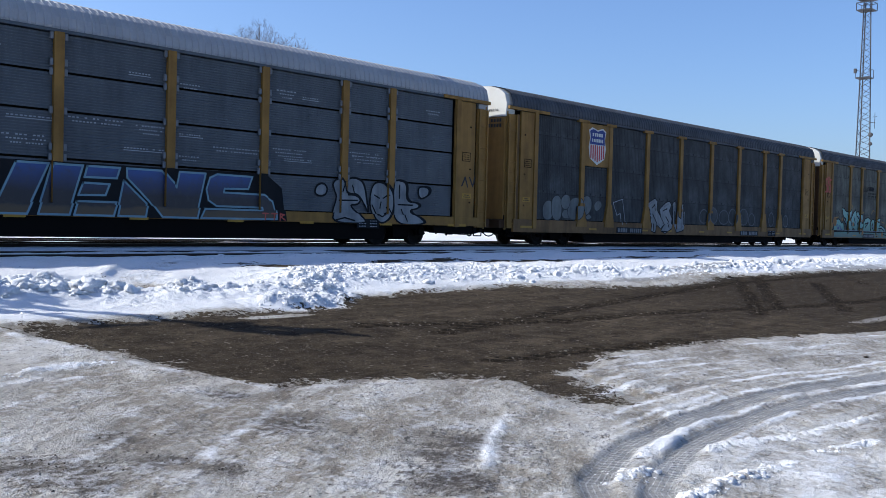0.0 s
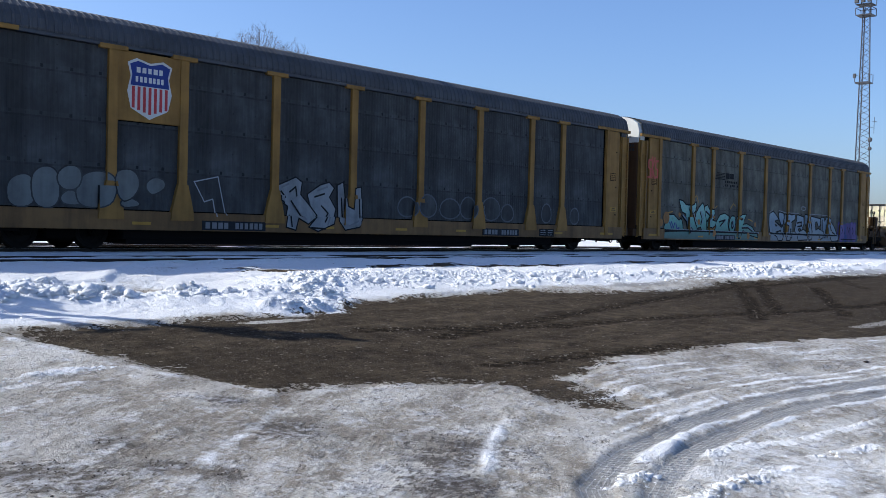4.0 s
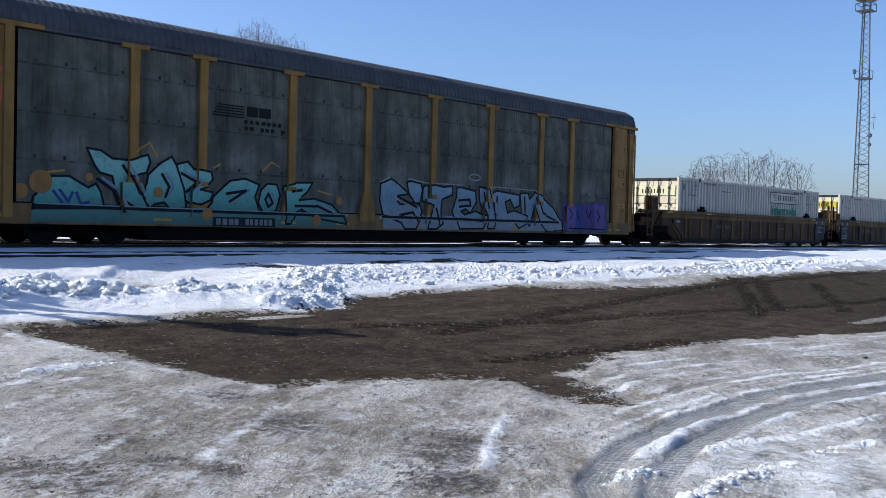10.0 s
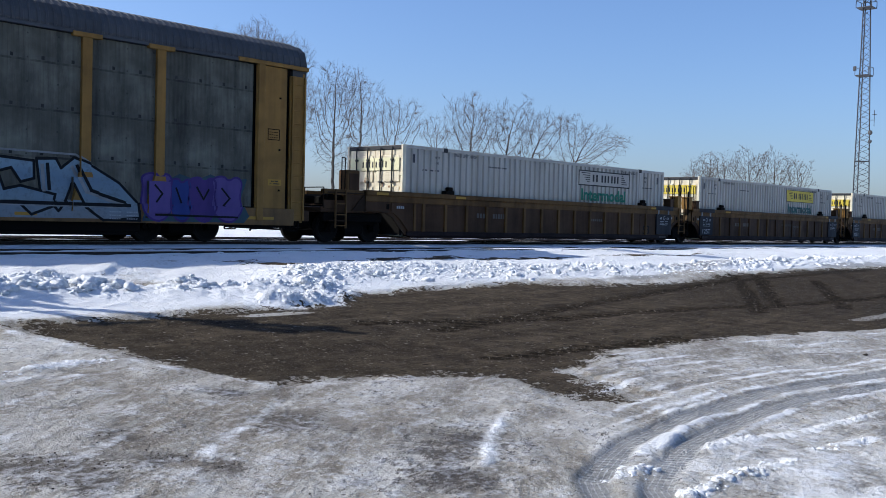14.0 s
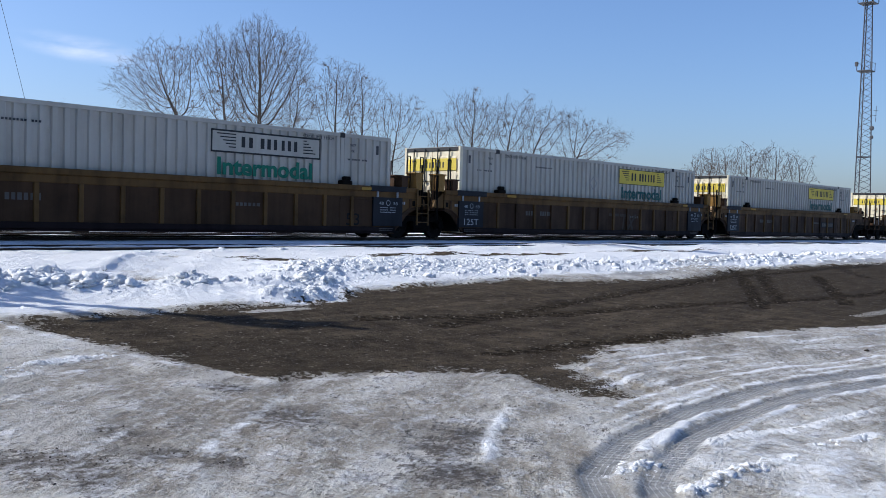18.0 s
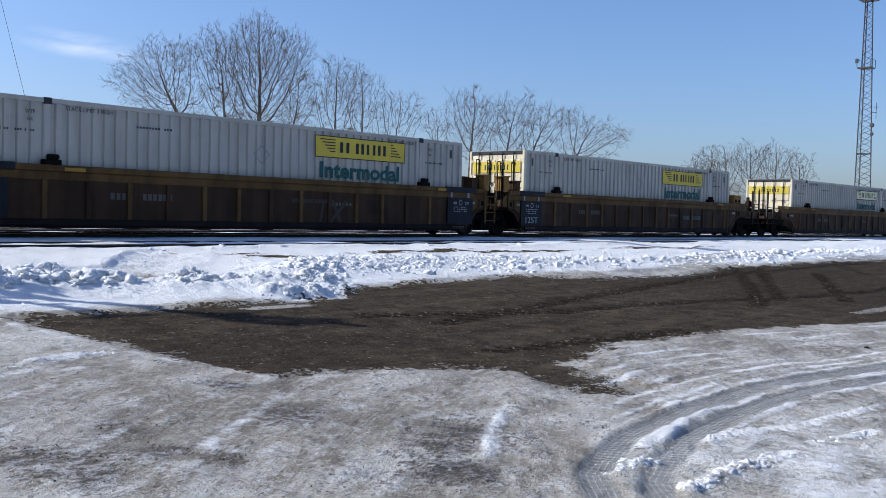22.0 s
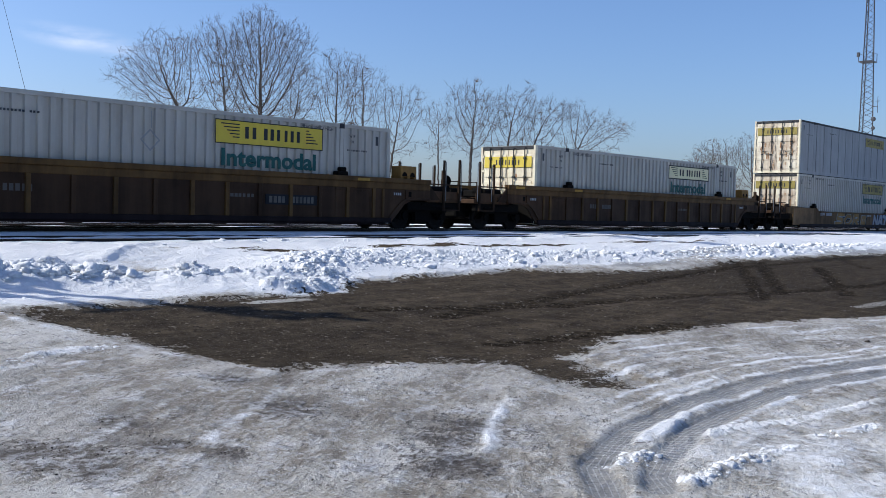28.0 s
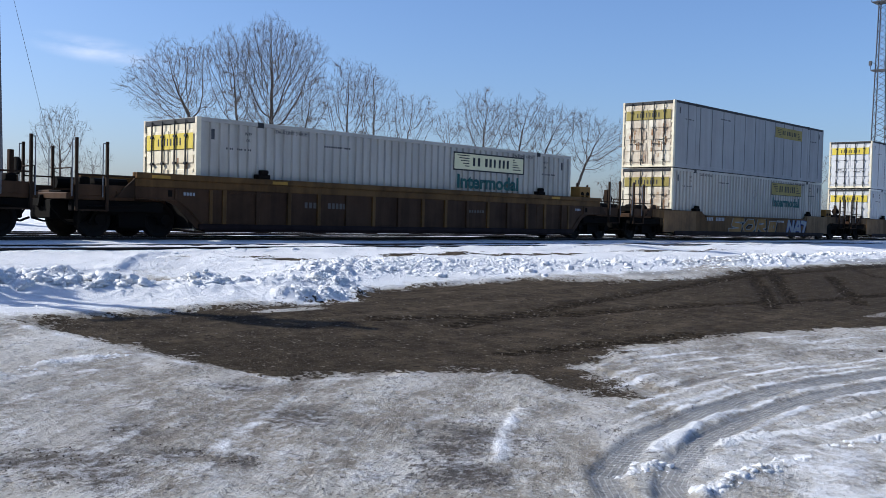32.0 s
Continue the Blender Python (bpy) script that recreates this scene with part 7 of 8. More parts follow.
            for d0, d1, y0, y1, z0, z1 in ((8.42, 8.62, -1.45, -1.1, top, top + 0.36), (9.06, 9.28, -1.45, -1.05, top - 0.05, top + 0.5), (9.04, 9.3, 0.5, 0.95, top - 0.05, top + 0.5), (8.44, 8.62, 1.1, 1.42, top, top + 0.36)):
                post = bmesh.new()
                prism(post, [(X(d0 - 0.03), z1), (X(d1 + 0.03), z1), (X(d1 + 0.03), z1 - 0.3), (X(d1), z0), (X(d0), z0), (X(d0 - 0.03), z1 - 0.3)], y0, y1)
                box(post, *sorted((X(d0 - 0.1), X(d1 + 0.1))), y0 - 0.015, y1 + 0.015, z1 - 0.035, z1 + 0.01, 0.01)
                part("guide_post", post, TAN if d0 == 9.06 else TAN_DARK, end, "brown upright guide box")
            part("end_sheet", slab(*sorted((X(8.42), X(9.45))), -1.3, -1.22, 0.95, top - 0.02, 0.015), TAN_DARK, end, "brown end sheet")
            part("corner_bracket", prism(bmesh.new(), [(X(9.05), 1.0), (X(9.5), 1.0), (X(9.45), 1.22), (X(9.3), 1.3), (X(9.05), top - 0.1)], -1.42, -1.28), CHORD, end, "tan corner bracket")
            part("brake_valve", slab(*sorted((X(9.1), X(9.45))), -0.95, -0.5, 1.05, 1.5, 0.05), BLACK, end, "black brake valve")
            part("hand_post", rods([((X(9.35), -1.4, 0.6), (X(9.35), -1.4, top + 0.75))], 0.04, 8), BLACK, end, "dark upright hand post")
            for d, y in ((8.75, -1.38), (9.42, -1.3), (8.8, 1.3)):
                bm = bmesh.new()
                zt = top + 1.0
                for q in (-0.07, 0.07):
                    rod(bm, (X(d) + q, y, 1.0), (X(d) + q, y, zt), 0.016, 6)
                rod(bm, (X(d) - 0.07, y, zt), (X(d) + 0.07, y, zt), 0.016, 6)
                part("grab_hoop", bm, BLACK, end, "dark grab hoop")
            if e > 0:
                rungs = bmesh.new()
                for q in (9.0, 9.5):
                    box(rungs, *sorted((X(q - 0.03), X(q + 0.03))), -WELL - 0.05, -WELL + 0.0, 0.42, top - 0.02, 0.008)
                for zr in (0.5, 0.78, 1.06, 1.32):
                    box(rungs, *sorted((X(9.0), X(9.5))), -WELL - 0.05, -WELL + 0.05, zr, zr + 0.035, 0.006)
                part("ladder", rungs, CHORD, end, "tan side ladder with flat rungs")
    return body


def navy_plate(car, x, seed, text):
    y = -WELL
    plate = part("capacity_plate", slab(x - 0.62, x + 0.62, y + 0.0, y + 0.075, 0.38, 1.25, 0), NAVY, car, "dark blue capacity plate")
    part("plate_cap", slab(x - 0.72, x + 0.78, y - 0.008, y + 0.06, 1.425, 1.60, 0.006), NAVY, car, "dark blue chord patch")
    bm = bmesh.new()
    for r in range(3):
        bars(bm, x - 0.34, x + 0.34, 0.93 - r * 0.07, 0.955 - r * 0.07, y - 0.003, 8, seed + r)
    tagged(part("stencil_marking", bm, PALE_INK, plate), kind="stuff")
    lettering("48", 0.13, PALE_INK, plate, (x - 0.38, y - 0.004, 1.03), 0.18)
    lettering("53", 0.13, PALE_INK, plate, (x + 0.22, y - 0.004, 1.03), 0.18)
    ringed = bmesh.new()
    for k in range(10):
        w0, w1 = k * math.tau / 10, (k + 1) * math.tau / 10
        stroke(ringed, [(x + 0.08 * math.cos(w0), 1.09 + 0.08 * math.sin(w0)), (x + 0.08 * math.cos(w1), 1.09 + 0.08 * math.sin(w1))], 0.02, y - 0.004, 0.0002 * k)
    part("plate_mark", ringed, PALE_INK, plate)
    for d in (-0.42, 0.42):
        part("plate_hanger", slab(x + d - 0.03, x + d + 0.03, y + 0.01, y + 0.05, 1.25, 1.44, 0.005), PALE_INK, plate, "pale plate hanger")
    tagged(part("sill_marking", bars(bars(bmesh.new(), x - 0.35, x + 0.25, 0.24, 0.265, y + 0.017, 7, seed + 4), x - 0.35, x + 0.25, 0.29, 0.315, y + 0.017, 7, seed + 5), FADED, plate), kind="stuff")
    if text:
        lettering(text, 0.3, PALE_INK, plate, (x - 0.36, y - 0.004, 0.46), 0.72)


HALF = 8.075
BW = 1.295
BH = 2.9


def side_sheet(x0, x1, z0, z1, y, s, pitch, depth):
    bm = bmesh.new()
    n = int((x1 - x0) / pitch)
    w = (x1 - x0) / n
    prev = None
    for k in range(n):
        for f, d in ((0.0, 0.0), (0.40, 0.0), (0.49, depth), (0.91, depth)):
            x = x0 + (k + f) * w
            row = [bm.verts.new((x, s * (y - d), z0)), bm.verts.new((x, s * (y - d), z1))]
            if prev:
                bm.faces.new((prev[0], prev[1], row[1], row[0]))
            prev = row
    row = [bm.verts.new((x1, s * y, z0)), bm.verts.new((x1, s * y, z1))]
    bm.faces.new((prev[0], prev[1], row[1], row[0]))
    return bm


def container(label, logo, ribbed=True, rust="", words=GREEN, wordy=True, side_mat=None):
    """A 53-foot box: z = 0 at its floor, doors at the -x end."""
    c = empty("shipping_container")
    tagged(c, label, "container", group="intermodal containers on the train")
    skin = side_mat or (BOX_NEW if rust == "new" else BOX_SHADED)
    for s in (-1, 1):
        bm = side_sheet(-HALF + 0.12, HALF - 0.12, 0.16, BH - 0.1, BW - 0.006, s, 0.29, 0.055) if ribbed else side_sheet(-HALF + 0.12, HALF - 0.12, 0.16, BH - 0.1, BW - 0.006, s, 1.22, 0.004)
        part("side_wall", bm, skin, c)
        if not ribbed:
            for k in range(14):
                x = -HALF + 1.2 + k * 1.1
                part("seam_strip", slab(x - 0.02, x + 0.02, *sorted((s * (BW - 0.01), s * (BW + 0.004))), 0.16, BH - 0.1, 0), CLIP, c)
        part("top_rail", slab(-HALF, HALF, *sorted((s * (BW - 0.07), s * BW)), BH - 0.11, BH, 0.008), skin if ribbed else INK, c)
        part("bottom_rail", slab(-HALF, HALF, *sorted((s * (BW - 0.07), s * BW)), 0.0, 0.17, 0.008), skin, c)
        for x in (-HALF + 0.06, -6.1, 6.1, HALF - 0.06):
            part("corner_post", slab(x - 0.07, x + 0.07, *sorted((s * (BW - 0.09), s * (BW + 0.003))), 0.01, BH - 0.002, 0.01), DOOR_SUNLIT if x < -8 else skin, c)
            if abs(x) < 7:
                bm = bmesh.new()
                box(bm, x - 0.1, x + 0.1, *sorted((s * (BW - 0.1), s * (BW + 0.012))), BH - 0.14, BH + 0.012, 0.015)
                part("lifting_casting", bm, INK, c, "black lifting casting")
    part("roof_sheet", slab(-HALF, HALF, -BW + 0.05, BW - 0.05, BH - 0.06, BH - 0.012, 0), skin, c)
    part("floor_pan", slab(-HALF + 0.03, HALF - 0.03, -BW + 0.05, BW - 0.05, 0.02, 0.14, 0), BLACK, c)
    part("front_wall", slab(HALF - 0.1, HALF - 0.02, -BW + 0.08, BW - 0.08, 0.1, BH - 0.06, 0.01), skin, c)
    # doors: two leaves with raised panels, rods, handles, hinges, sticker
    x = -HALF
    part("door_header", slab(x - 0.002, x + 0.09, -BW + 0.09, BW - 0.09, BH - 0.14, BH - 0.015, 0.008), INK, c)
    part("door_sill", slab(x - 0.002, x + 0.09, -BW + 0.09, BW - 0.09, 0.015, 0.15, 0.008), DOOR_SUNLIT, c)
    leaf = {"rust": DOOR_RUST, "new": BOX_NEW}.get(rust, DOOR_SUNLIT)
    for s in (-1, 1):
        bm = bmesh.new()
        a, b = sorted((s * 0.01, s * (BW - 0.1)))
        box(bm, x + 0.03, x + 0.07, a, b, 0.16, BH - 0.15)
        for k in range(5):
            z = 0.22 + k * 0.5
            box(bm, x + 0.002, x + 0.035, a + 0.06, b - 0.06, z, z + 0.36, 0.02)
        door = part("door", bm, leaf, c, "clean white door leaf" if rust == "new" else "sunlit cream door leaf streaked with rust")
        for y in (s * 0.3, s * 0.82):
            bm = rods([((x - 0.035, y, 0.1), (x - 0.035, y, BH - 0.06))], 0.022, 8)
            for z in (0.3, 1.0, 1.7, 2.4):
                box(bm, x - 0.06, x + 0.01, y - 0.06, y + 0.06, z, z + 0.06, 0.01)
            part("lock_rod", bm, INK, door, "dark door lock rod")
        part("door_handle", rods([((x - 0.05, s * 0.3, 1.05), (x - 0.05, s * 0.62, 1.02)), ((x - 0.05, s * 0.82, 1.2), (x - 0.05, s * 0.5, 1.17))], 0.016, 6), INK, door)
        for k in range(5):
            z = 0.3 + k * 0.54
            part("hinge", slab(x - 0.012, x + 0.04, *sorted((s * (BW - 0.16), s * (BW - 0.03))), z, z + 0.1, 0.008), DOOR_SUNLIT, door)
        a, b = sorted((s * 0.012, s * 1.12))
        sticker = part("door_sticker", slab(x - 0.006, x + 0.002, a, b, 2.08, 2.5, 0), OLD_YELLOW if rust == "rust" else CREAM if words is GREEN else YELLOW, door, "sticker with dark bars")
        for k in range(4):
            y = s * (0.08 + 0.15 * k)
            part("sticker_bar", slab(x - 0.010, x - 0.007, y - 0.028, y + 0.028, 2.19, 2.38, 0), INK, sticker)
        part("sticker_edge", slab(x - 0.010, x - 0.007, a, b, 2.085, 2.097, 0), INK, sticker)
        if rust != "new":
            bm = bmesh.new()
            rng = random.Random(label + str(s))
            for k in range(16 if rust else 9):
                yy, zz = s * (0.3 + rng.choice((0.0, 0.26, 0.52)) + rng.gauss(0, 0.1)), rng.uniform(0.4, 1.9)
                hh, ww = rng.uniform(0.05, 0.4 if rust else 0.22), rng.uniform(0.01, 0.05)
                box(bm, x - 0.0015 - 0.0002 * k, x + 0.004, yy - ww, yy + ww, zz - hh, zz)
            tagged(part("rust_streak", bm, RUST, door, "brown rust runs"), kind="stuff")
    # side marks
    y = -BW - 0.004
    if logo == "yellow":
        lx0, lx1, lz0, lz1 = 1.72, 5.36, 2.06, 2.69
        board = part("logo_panel", slab(lx0, lx1, y - 0.004, y, lz0, lz1, 0), OLD_YELLOW if rust == "rust" else YELLOW, c, "yellow logo panel with dark bars")
        for a in ((lx0, lx1, lz0, lz0 + 0.025), (lx0, lx1, lz1 - 0.025, lz1), (lx0, lx0 + 0.025, lz0, lz1), (lx1 - 0.025, lx1, lz0, lz1)):
            part("panel_edge", slab(a[0], a[1], y - 0.007, y - 0.0045, a[2], a[3], 0), INK, board)
    elif logo == "white":
        lx0, lx1, lz0, lz1 = 1.56, 5.25, 2.06, 2.66
        bm = bmesh.new()
        for a in ((lx0, lx1, lz0, lz0 + 0.045), (lx0, lx1, lz1 - 0.045, lz1), (lx0, lx0 + 0.045, lz0, lz1), (lx1 - 0.045, lx1, lz0, lz1)):
            box(bm, a[0], a[1], y - 0.004, y, a[2], a[3])
        board = part("logo_panel", slab(lx0 + 0.03, lx1 - 0.03, y - 0.003, y, lz0 + 0.03, lz1 - 0.03, 0), BOX_SHADED if words is GREEN else CREAM, c, "pale logo panel with dark bars")
        part("panel_edge", bm, INK, board, "black panel outline")
    else:
        lx0, lx1, lz0, lz1 = 1.96, 5.21, 2.06, 2.6
        board = part("logo_panel", slab(lx0, lx1, y - 0.004, y, lz0, lz1, 0), OLD_YELLOW, c, "dull yellow logo panel with dark bars")
    bm = bmesh.new()
    w = lx1 - lx0
    bars(bm, lx0 + w * 0.25, lx0 + w * 0.38, lz0 + 0.17, lz1 - 0.15, y - 0.007, 2, 3, 0.45)
    bars(bm, lx0 + w * 0.42, lx0 + w * 0.79, lz0 + 0.17, lz1 - 0.15, y - 0.007, 6, 8, 0.45)
    for k in range(5):
        box(bm, lx0 + w * (0.05 + 0.025 * k), lx0 + w * 0.21, y - 0.009, y - 0.006, lz1 - 0.12 - k * 0.085, lz1 - 0.09 - k * 0.085)
        box(bm, lx1 - w * 0.17, lx1 - w * (0.14 - 0.022 * k), y - 0.009, y - 0.006, lz1 - 0.12 - k * 0.085, lz1 - 0.09 - k * 0.085)
    tagged(part("logo_lettering", bm, INK, board), kind="stuff")
    if wordy:
        lettering("Intermodal", 0.62, words, c, (1.92 if logo == "yellow" else 1.76, y - 0.003, 1.50), 3.2, "intermodal_lettering", "dark green lettering", 0.02)
    bm = bmesh.new()
    bars(bm, 6.3, 7.1, 2.12, 2.17, y, 14, 3)
    bars(bm, -7.2, -6.4, 2.12, 2.17, y, 14, 7)
    bars(bm, -3.9, -2.9, 2.4, 2.45, y, 12, 9)
    box(bm, -HALF + 0.42, -HALF + 0.52, y - 0.002, y, 2.35, 2.62)
    box(bm, HALF - 0.62, HALF - 0.52, y - 0.002, y, 2.35, 2.62)
    tagged(part("stencil_marking", bm, GREY_INK, c, "small faded stencil marks"), kind="stuff")
    if ribbed:
        for lx in (6.39, -6.62):
            lettering("WTP", 0.13, GREY_INK, c, (lx, y - 0.001, 2.52), 0.23, "stencil_lettering")
            lettering("OR", 0.11, GREY_INK, c, (lx + 0.05, y - 0.001, 2.36), 0.13, "stencil_lettering")
        for lx in (4.6, -5.68):
            lettering("STACK LIMIT 3 HIGH", 0.14, GREY_INK, c, (lx, y - 0.001, 2.66), 1.15, "stencil_lettering")
    if logo == "yellow":
        bm = bmesh.new()
        for a, b in (((-0.4, 2.0), (-0.15, 2.25)), ((-0.15, 2.25), (0.1, 2.0)), ((0.1, 2.0), (-0.15, 1.75)), ((-0.15, 1.75), (-0.4, 2.0))):
            stroke(bm, [a, b], 0.04, y - 0.003, 0.0003 * len(bm.faces))
        stroke(bm, [(-0.12, 2.3), (-0.12, 2.7)], 0.03, y - 0.003)
        part("placard_outline", bm, BOX_GREY, c)
    return c


MOVERS = [(car_a, 11.75, RAIL_TOP), (car_b, 40.2, RAIL_TOP), (car_c, 68.5, RAIL_TOP)]

trio = empty("articulated_well_car")
tagged(trio, "brown three-unit well car with tan chords", "railcar")
for cx, le, re in ((-19.4, "stand", False), (0.0, False, False), (19.4, False, True)):
    well_unit(trio, cx, le, re, seed=int(cx) + 40)
for x in (-19.4 - 9.95, -9.7, 9.7, 19.4 + 9.95):
    add_truck(trio, x)
for x, text in ((-19.4 + 7.75, ""), (-7.75, "125T"), (7.75, ""), (19.4 - 7.75, "125T")):
    navy_plate(trio, x, int(x) + 30, text)
lettering("53", 0.5, SOOT, trio, (-13.3, -WELL + 0.058, 0.40), 0.52, "unit_lettering")
bm = bmesh.new()
for s in ([(0.8, 0.97), (1.45, 0.97)], [(1.12, 0.97), (1.05, 0.42)], [(1.6, 0.97), (2.2, 0.97)], [(1.9, 0.97), (1.8, 0.42)], [(2.25, 0.97), (2.55, 0.42)], [(2.75, 0.97), (2.2, 0.42)]):
    stroke(bm, s, 0.11, -WELL + 0.066, 0.0003 * len(bm.faces))
tagged(part("faded_mark", bm, TIE, trio, "large faded dark painted shapes"), kind="stuff")
fleet = part("fleet_board", slab(22.75, 24.55, -WELL + 0.055, -WELL + 0.068, 0.68, 0.96, 0), NAVY, trio, "dark blue board with pale bars")
tagged(part("fleet_marking", bars(bars(bmesh.new(), 22.85, 23.45, 0.73, 0.91, -WELL + 0.053, 4, 5), 23.65, 24.45, 0.73, 0.91, -WELL + 0.053, 6, 6), CHALK, fleet), kind="stuff")
coupler(trio, -19.4 - 11.3, -1)
coupler(trio, 19.4 + 11.3, 1)
MOVERS.append((trio, 113.85, RAIL_TOP))


def single_well(low, label, seed):
    car = empty("well_car")
    tagged(car, label, "railcar")
    well_unit(car, 0, True, True, low, seed)
    for x in (-9.7, 9.95):
        add_truck(car, x)
    coupler(car, -11.3, -1)
    coupler(car, 11.3, 1)
    return car


solo = single_well(False, "brown single well car with tan chords", 61)
MOVERS.append((solo, 156.9, RAIL_TOP))
low_car = single_well(True, "low brown well car with sprayed tags on its side", 71)
graffiti(low_car, -2.9, 2.3, 0.3, 1.0, ["zig", "ring", "hook", "blob"], 52, TAN, PALE_SPRAY, "low", 0.2, "tan and white sprayed piece", 0.2, edge=1.4, shade=SOOT)
graffiti(low_car, 3.4, 6.0, 0.3, 1.0, ["en", "arch", "fork"], 57, SKY_SPRAY, BLUE, "low", 0.2, "blue sprayed piece", 0.2, edge=1.4, shade=SOOT)
MOVERS.append((low_car, 180.55, RAIL_TOP))
tail_car = single_well(True, "low brown well car", 81)
MOVERS.append((tail_car, 204.2, RAIL_TOP))

FLOOR = 0.185
for x, z, logo, ribbed, label, words in (
        (94.4, FLOOR, "white", True, "white ribbed container with outlined logo and green lettering", GREEN),
        (113.8, FLOOR, "yellow", True, "white ribbed container with yellow logo panel and cream doors", TEAL_INK),
        (133.35, FLOOR, "yellow", True, "white ribbed container with yellow logo panel and rusty doors", TEAL_INK),
        (156.9, FLOOR, "white", True, "white ribbed container with outlined logo on a brown well car", TEAL_INK),
        (180.55, FLOOR, "yellow", True, "lower white ribbed container of a stacked pair", TEAL_INK),
        (180.55, FLOOR + BH + 0.03, "small", False, "upper smooth grey-white container of a stacked pair", TEAL_INK),
        (204.2, FLOOR, "yellow", True, "lower white container of a stacked pair with yellow sticker", TEAL_INK),
        (204.2, FLOOR + BH + 0.03, "small", False, "upper clean white container of a stacked pair", TEAL_INK)):
    box_ob = container(label, logo, ribbed, "rust" if 170 < x < 190 else "new" if x > 190 else "", words, logo != "small", BOX_GREY if logo == "small" and x < 190 else None)
    MOVERS.append((box_ob, x, RAIL_TOP + z))

# ---- trees, bare in winter ----


class Limbs:
    """Gathers tapered, few-sided limbs for one mesh."""

    def __init__(self, sides):
        self.n, self.co, self.faces = sides, [], []

    def add(self, a, b, ra, rb):
        d = b - a
        u = d.orthogonal().normalized()
        v = d.normalized().cross(u)
        k = len(self.co)
        for p, r in ((a, ra), (b, rb)):
            for i in range(self.n):
                w = i * math.tau / self.n
                self.co.append(p + u * (r * math.cos(w)) + v * (r * math.sin(w)))
        for i in range(self.n):
            j = (i + 1) % self.n
            self.faces.append((k + i, k + j, k + self.n + j, k + self.n + i))

    def mesh(self, name, mat):
        me = bpy.data.meshes.new(name)
        me.from_pydata([tuple(c) for c in self.co], [], self.faces)
        me.materials.append(mat)
        return me


ACROSS, AWAY = Vector((0.674, -0.739, 0)), Vector((0.739, 0.674, 0))


def tree(at, lobes, seed, dense=40.0, step=0.19, tip=0.0057, label="", leader=0.14, twigs=6):
    """A bare tree whose limbs grow, fork by fork, into the crown's lobes: (across, height, half width, half height) each."""
    rng = np.random.default_rng(seed)
    pull = []
    for du, z, ru, rz, thin in [(*q, 1.0) for q in lobes] + [(q[0] * 0.7, q[1] - 1.5 * q[3], q[2] * 0.95, q[3] * 0.9, 0.4) for q in lobes]:
        ru, rz = ru * 1.08, rz * 1.04
        n = int(4.19 * ru * ru * 0.85 * rz * dense * thin)
        p = rng.normal(0, 1, (n, 3))
        p *= (rng.random((n, 1)) ** 0.38) / np.linalg.norm(p, axis=1, keepdims=True)
        ragged = 1 + 0.16 * np.sin(5 * np.arctan2(p[:, 2], p[:, 0]) + seed + 3 * z)[:, None] + rng.normal(0, 0.09, (n, 1))
        p = p * ragged * (ru, ru * 0.85, rz)
        pull.append(np.outer(p[:, 0] + du, ACROSS) + np.outer(p[:, 1], AWAY) + np.outer(p[:, 2] + z, (0, 0, 1)))
    pull = np.concatenate(pull)
    mid = pull.mean(0)
    low = np.percentile(pull[:, 2], 3)
    stem_top = max(1.0, low + leader * (mid[2] - low))
    # trunk, with a slight sway towards the crown
    nodes, parent = [np.array((0, 0, -0.2))], [-1]
    goal = np.array((mid[0] * 0.55, mid[1] * 0.55, stem_top))
    n = max(3, int(stem_top / step))
    for k in range(1, n + 1):
        f = k / n
        nodes.append(np.array((goal[0] * f ** 1.6, goal[1] * f ** 1.6, stem_top * f - 0.2)) + rng.normal(0, 0.014, 3) * (1, 1, 0))
        parent.append(k - 1)
    start = int(n * 0.3)
    P = np.array(nodes)
    gap = np.linalg.norm(pull[:, None] - P[None, start:], axis=2)
    near, best = gap.argmin(1) + start, gap.min(1)
    stale = np.zeros(len(pull))
    for _ in range(140):
        if not len(pull):
            break
        ways = np.zeros((len(P), 3))
        d = (pull - P[near]) / best[:, None]
        np.add.at(ways, near, d)
        size = np.linalg.norm(ways, axis=1)
        grow = np.nonzero(size > 0.02)[0]
        if not len(grow):
            break
        came = P[grow] - P[np.maximum(np.array(parent)[grow], 0)]
        w = ways[grow] / size[grow][:, None] + 2.2 * came + rng.normal(0, 0.10, (len(grow), 3)) + (0, 0, 0.06)
        w /= np.linalg.norm(w, axis=1, keepdims=True)
        fresh = P[grow] + w * step
        parent += list(grow)
        gap = np.linalg.norm(pull[:, None] - fresh[None], axis=2)
        i, g = gap.argmin(1), gap.min(1)
        closer = g < best
        near, best = np.where(closer, i + len(P), near), np.where(closer, g, best)
        P = np.concatenate([P, fresh])
        stale = np.where(closer, 0, stale + 1)
        keep = (best > step * 1.35) & (stale < 7)
        pull, near, best, stale = pull[keep], near[keep], best[keep], stale[keep]
    count = np.zeros(len(P))
    kids = np.bincount([q for q in parent if q >= 0], minlength=len(P))
    for k in range(len(P) - 1, 0, -1):
        count[k] += 1.0 if kids[k] == 0 else 0.0
        count[parent[k]] += count[k]
    rad = tip * np.maximum(count, 1) ** (1 / 1.95)
    rad[:n] *= np.linspace(1.25, 1.0, n)
    trunk, crown = Limbs(6), Limbs(3)
    for k in range(1, len(P)):
        big = rad[k] > 0.035
        (trunk if big else crown).add(Vector(P[parent[k]]), Vector(P[k]), min(rad[parent[k]], rad[k] * 1.5), rad[k])
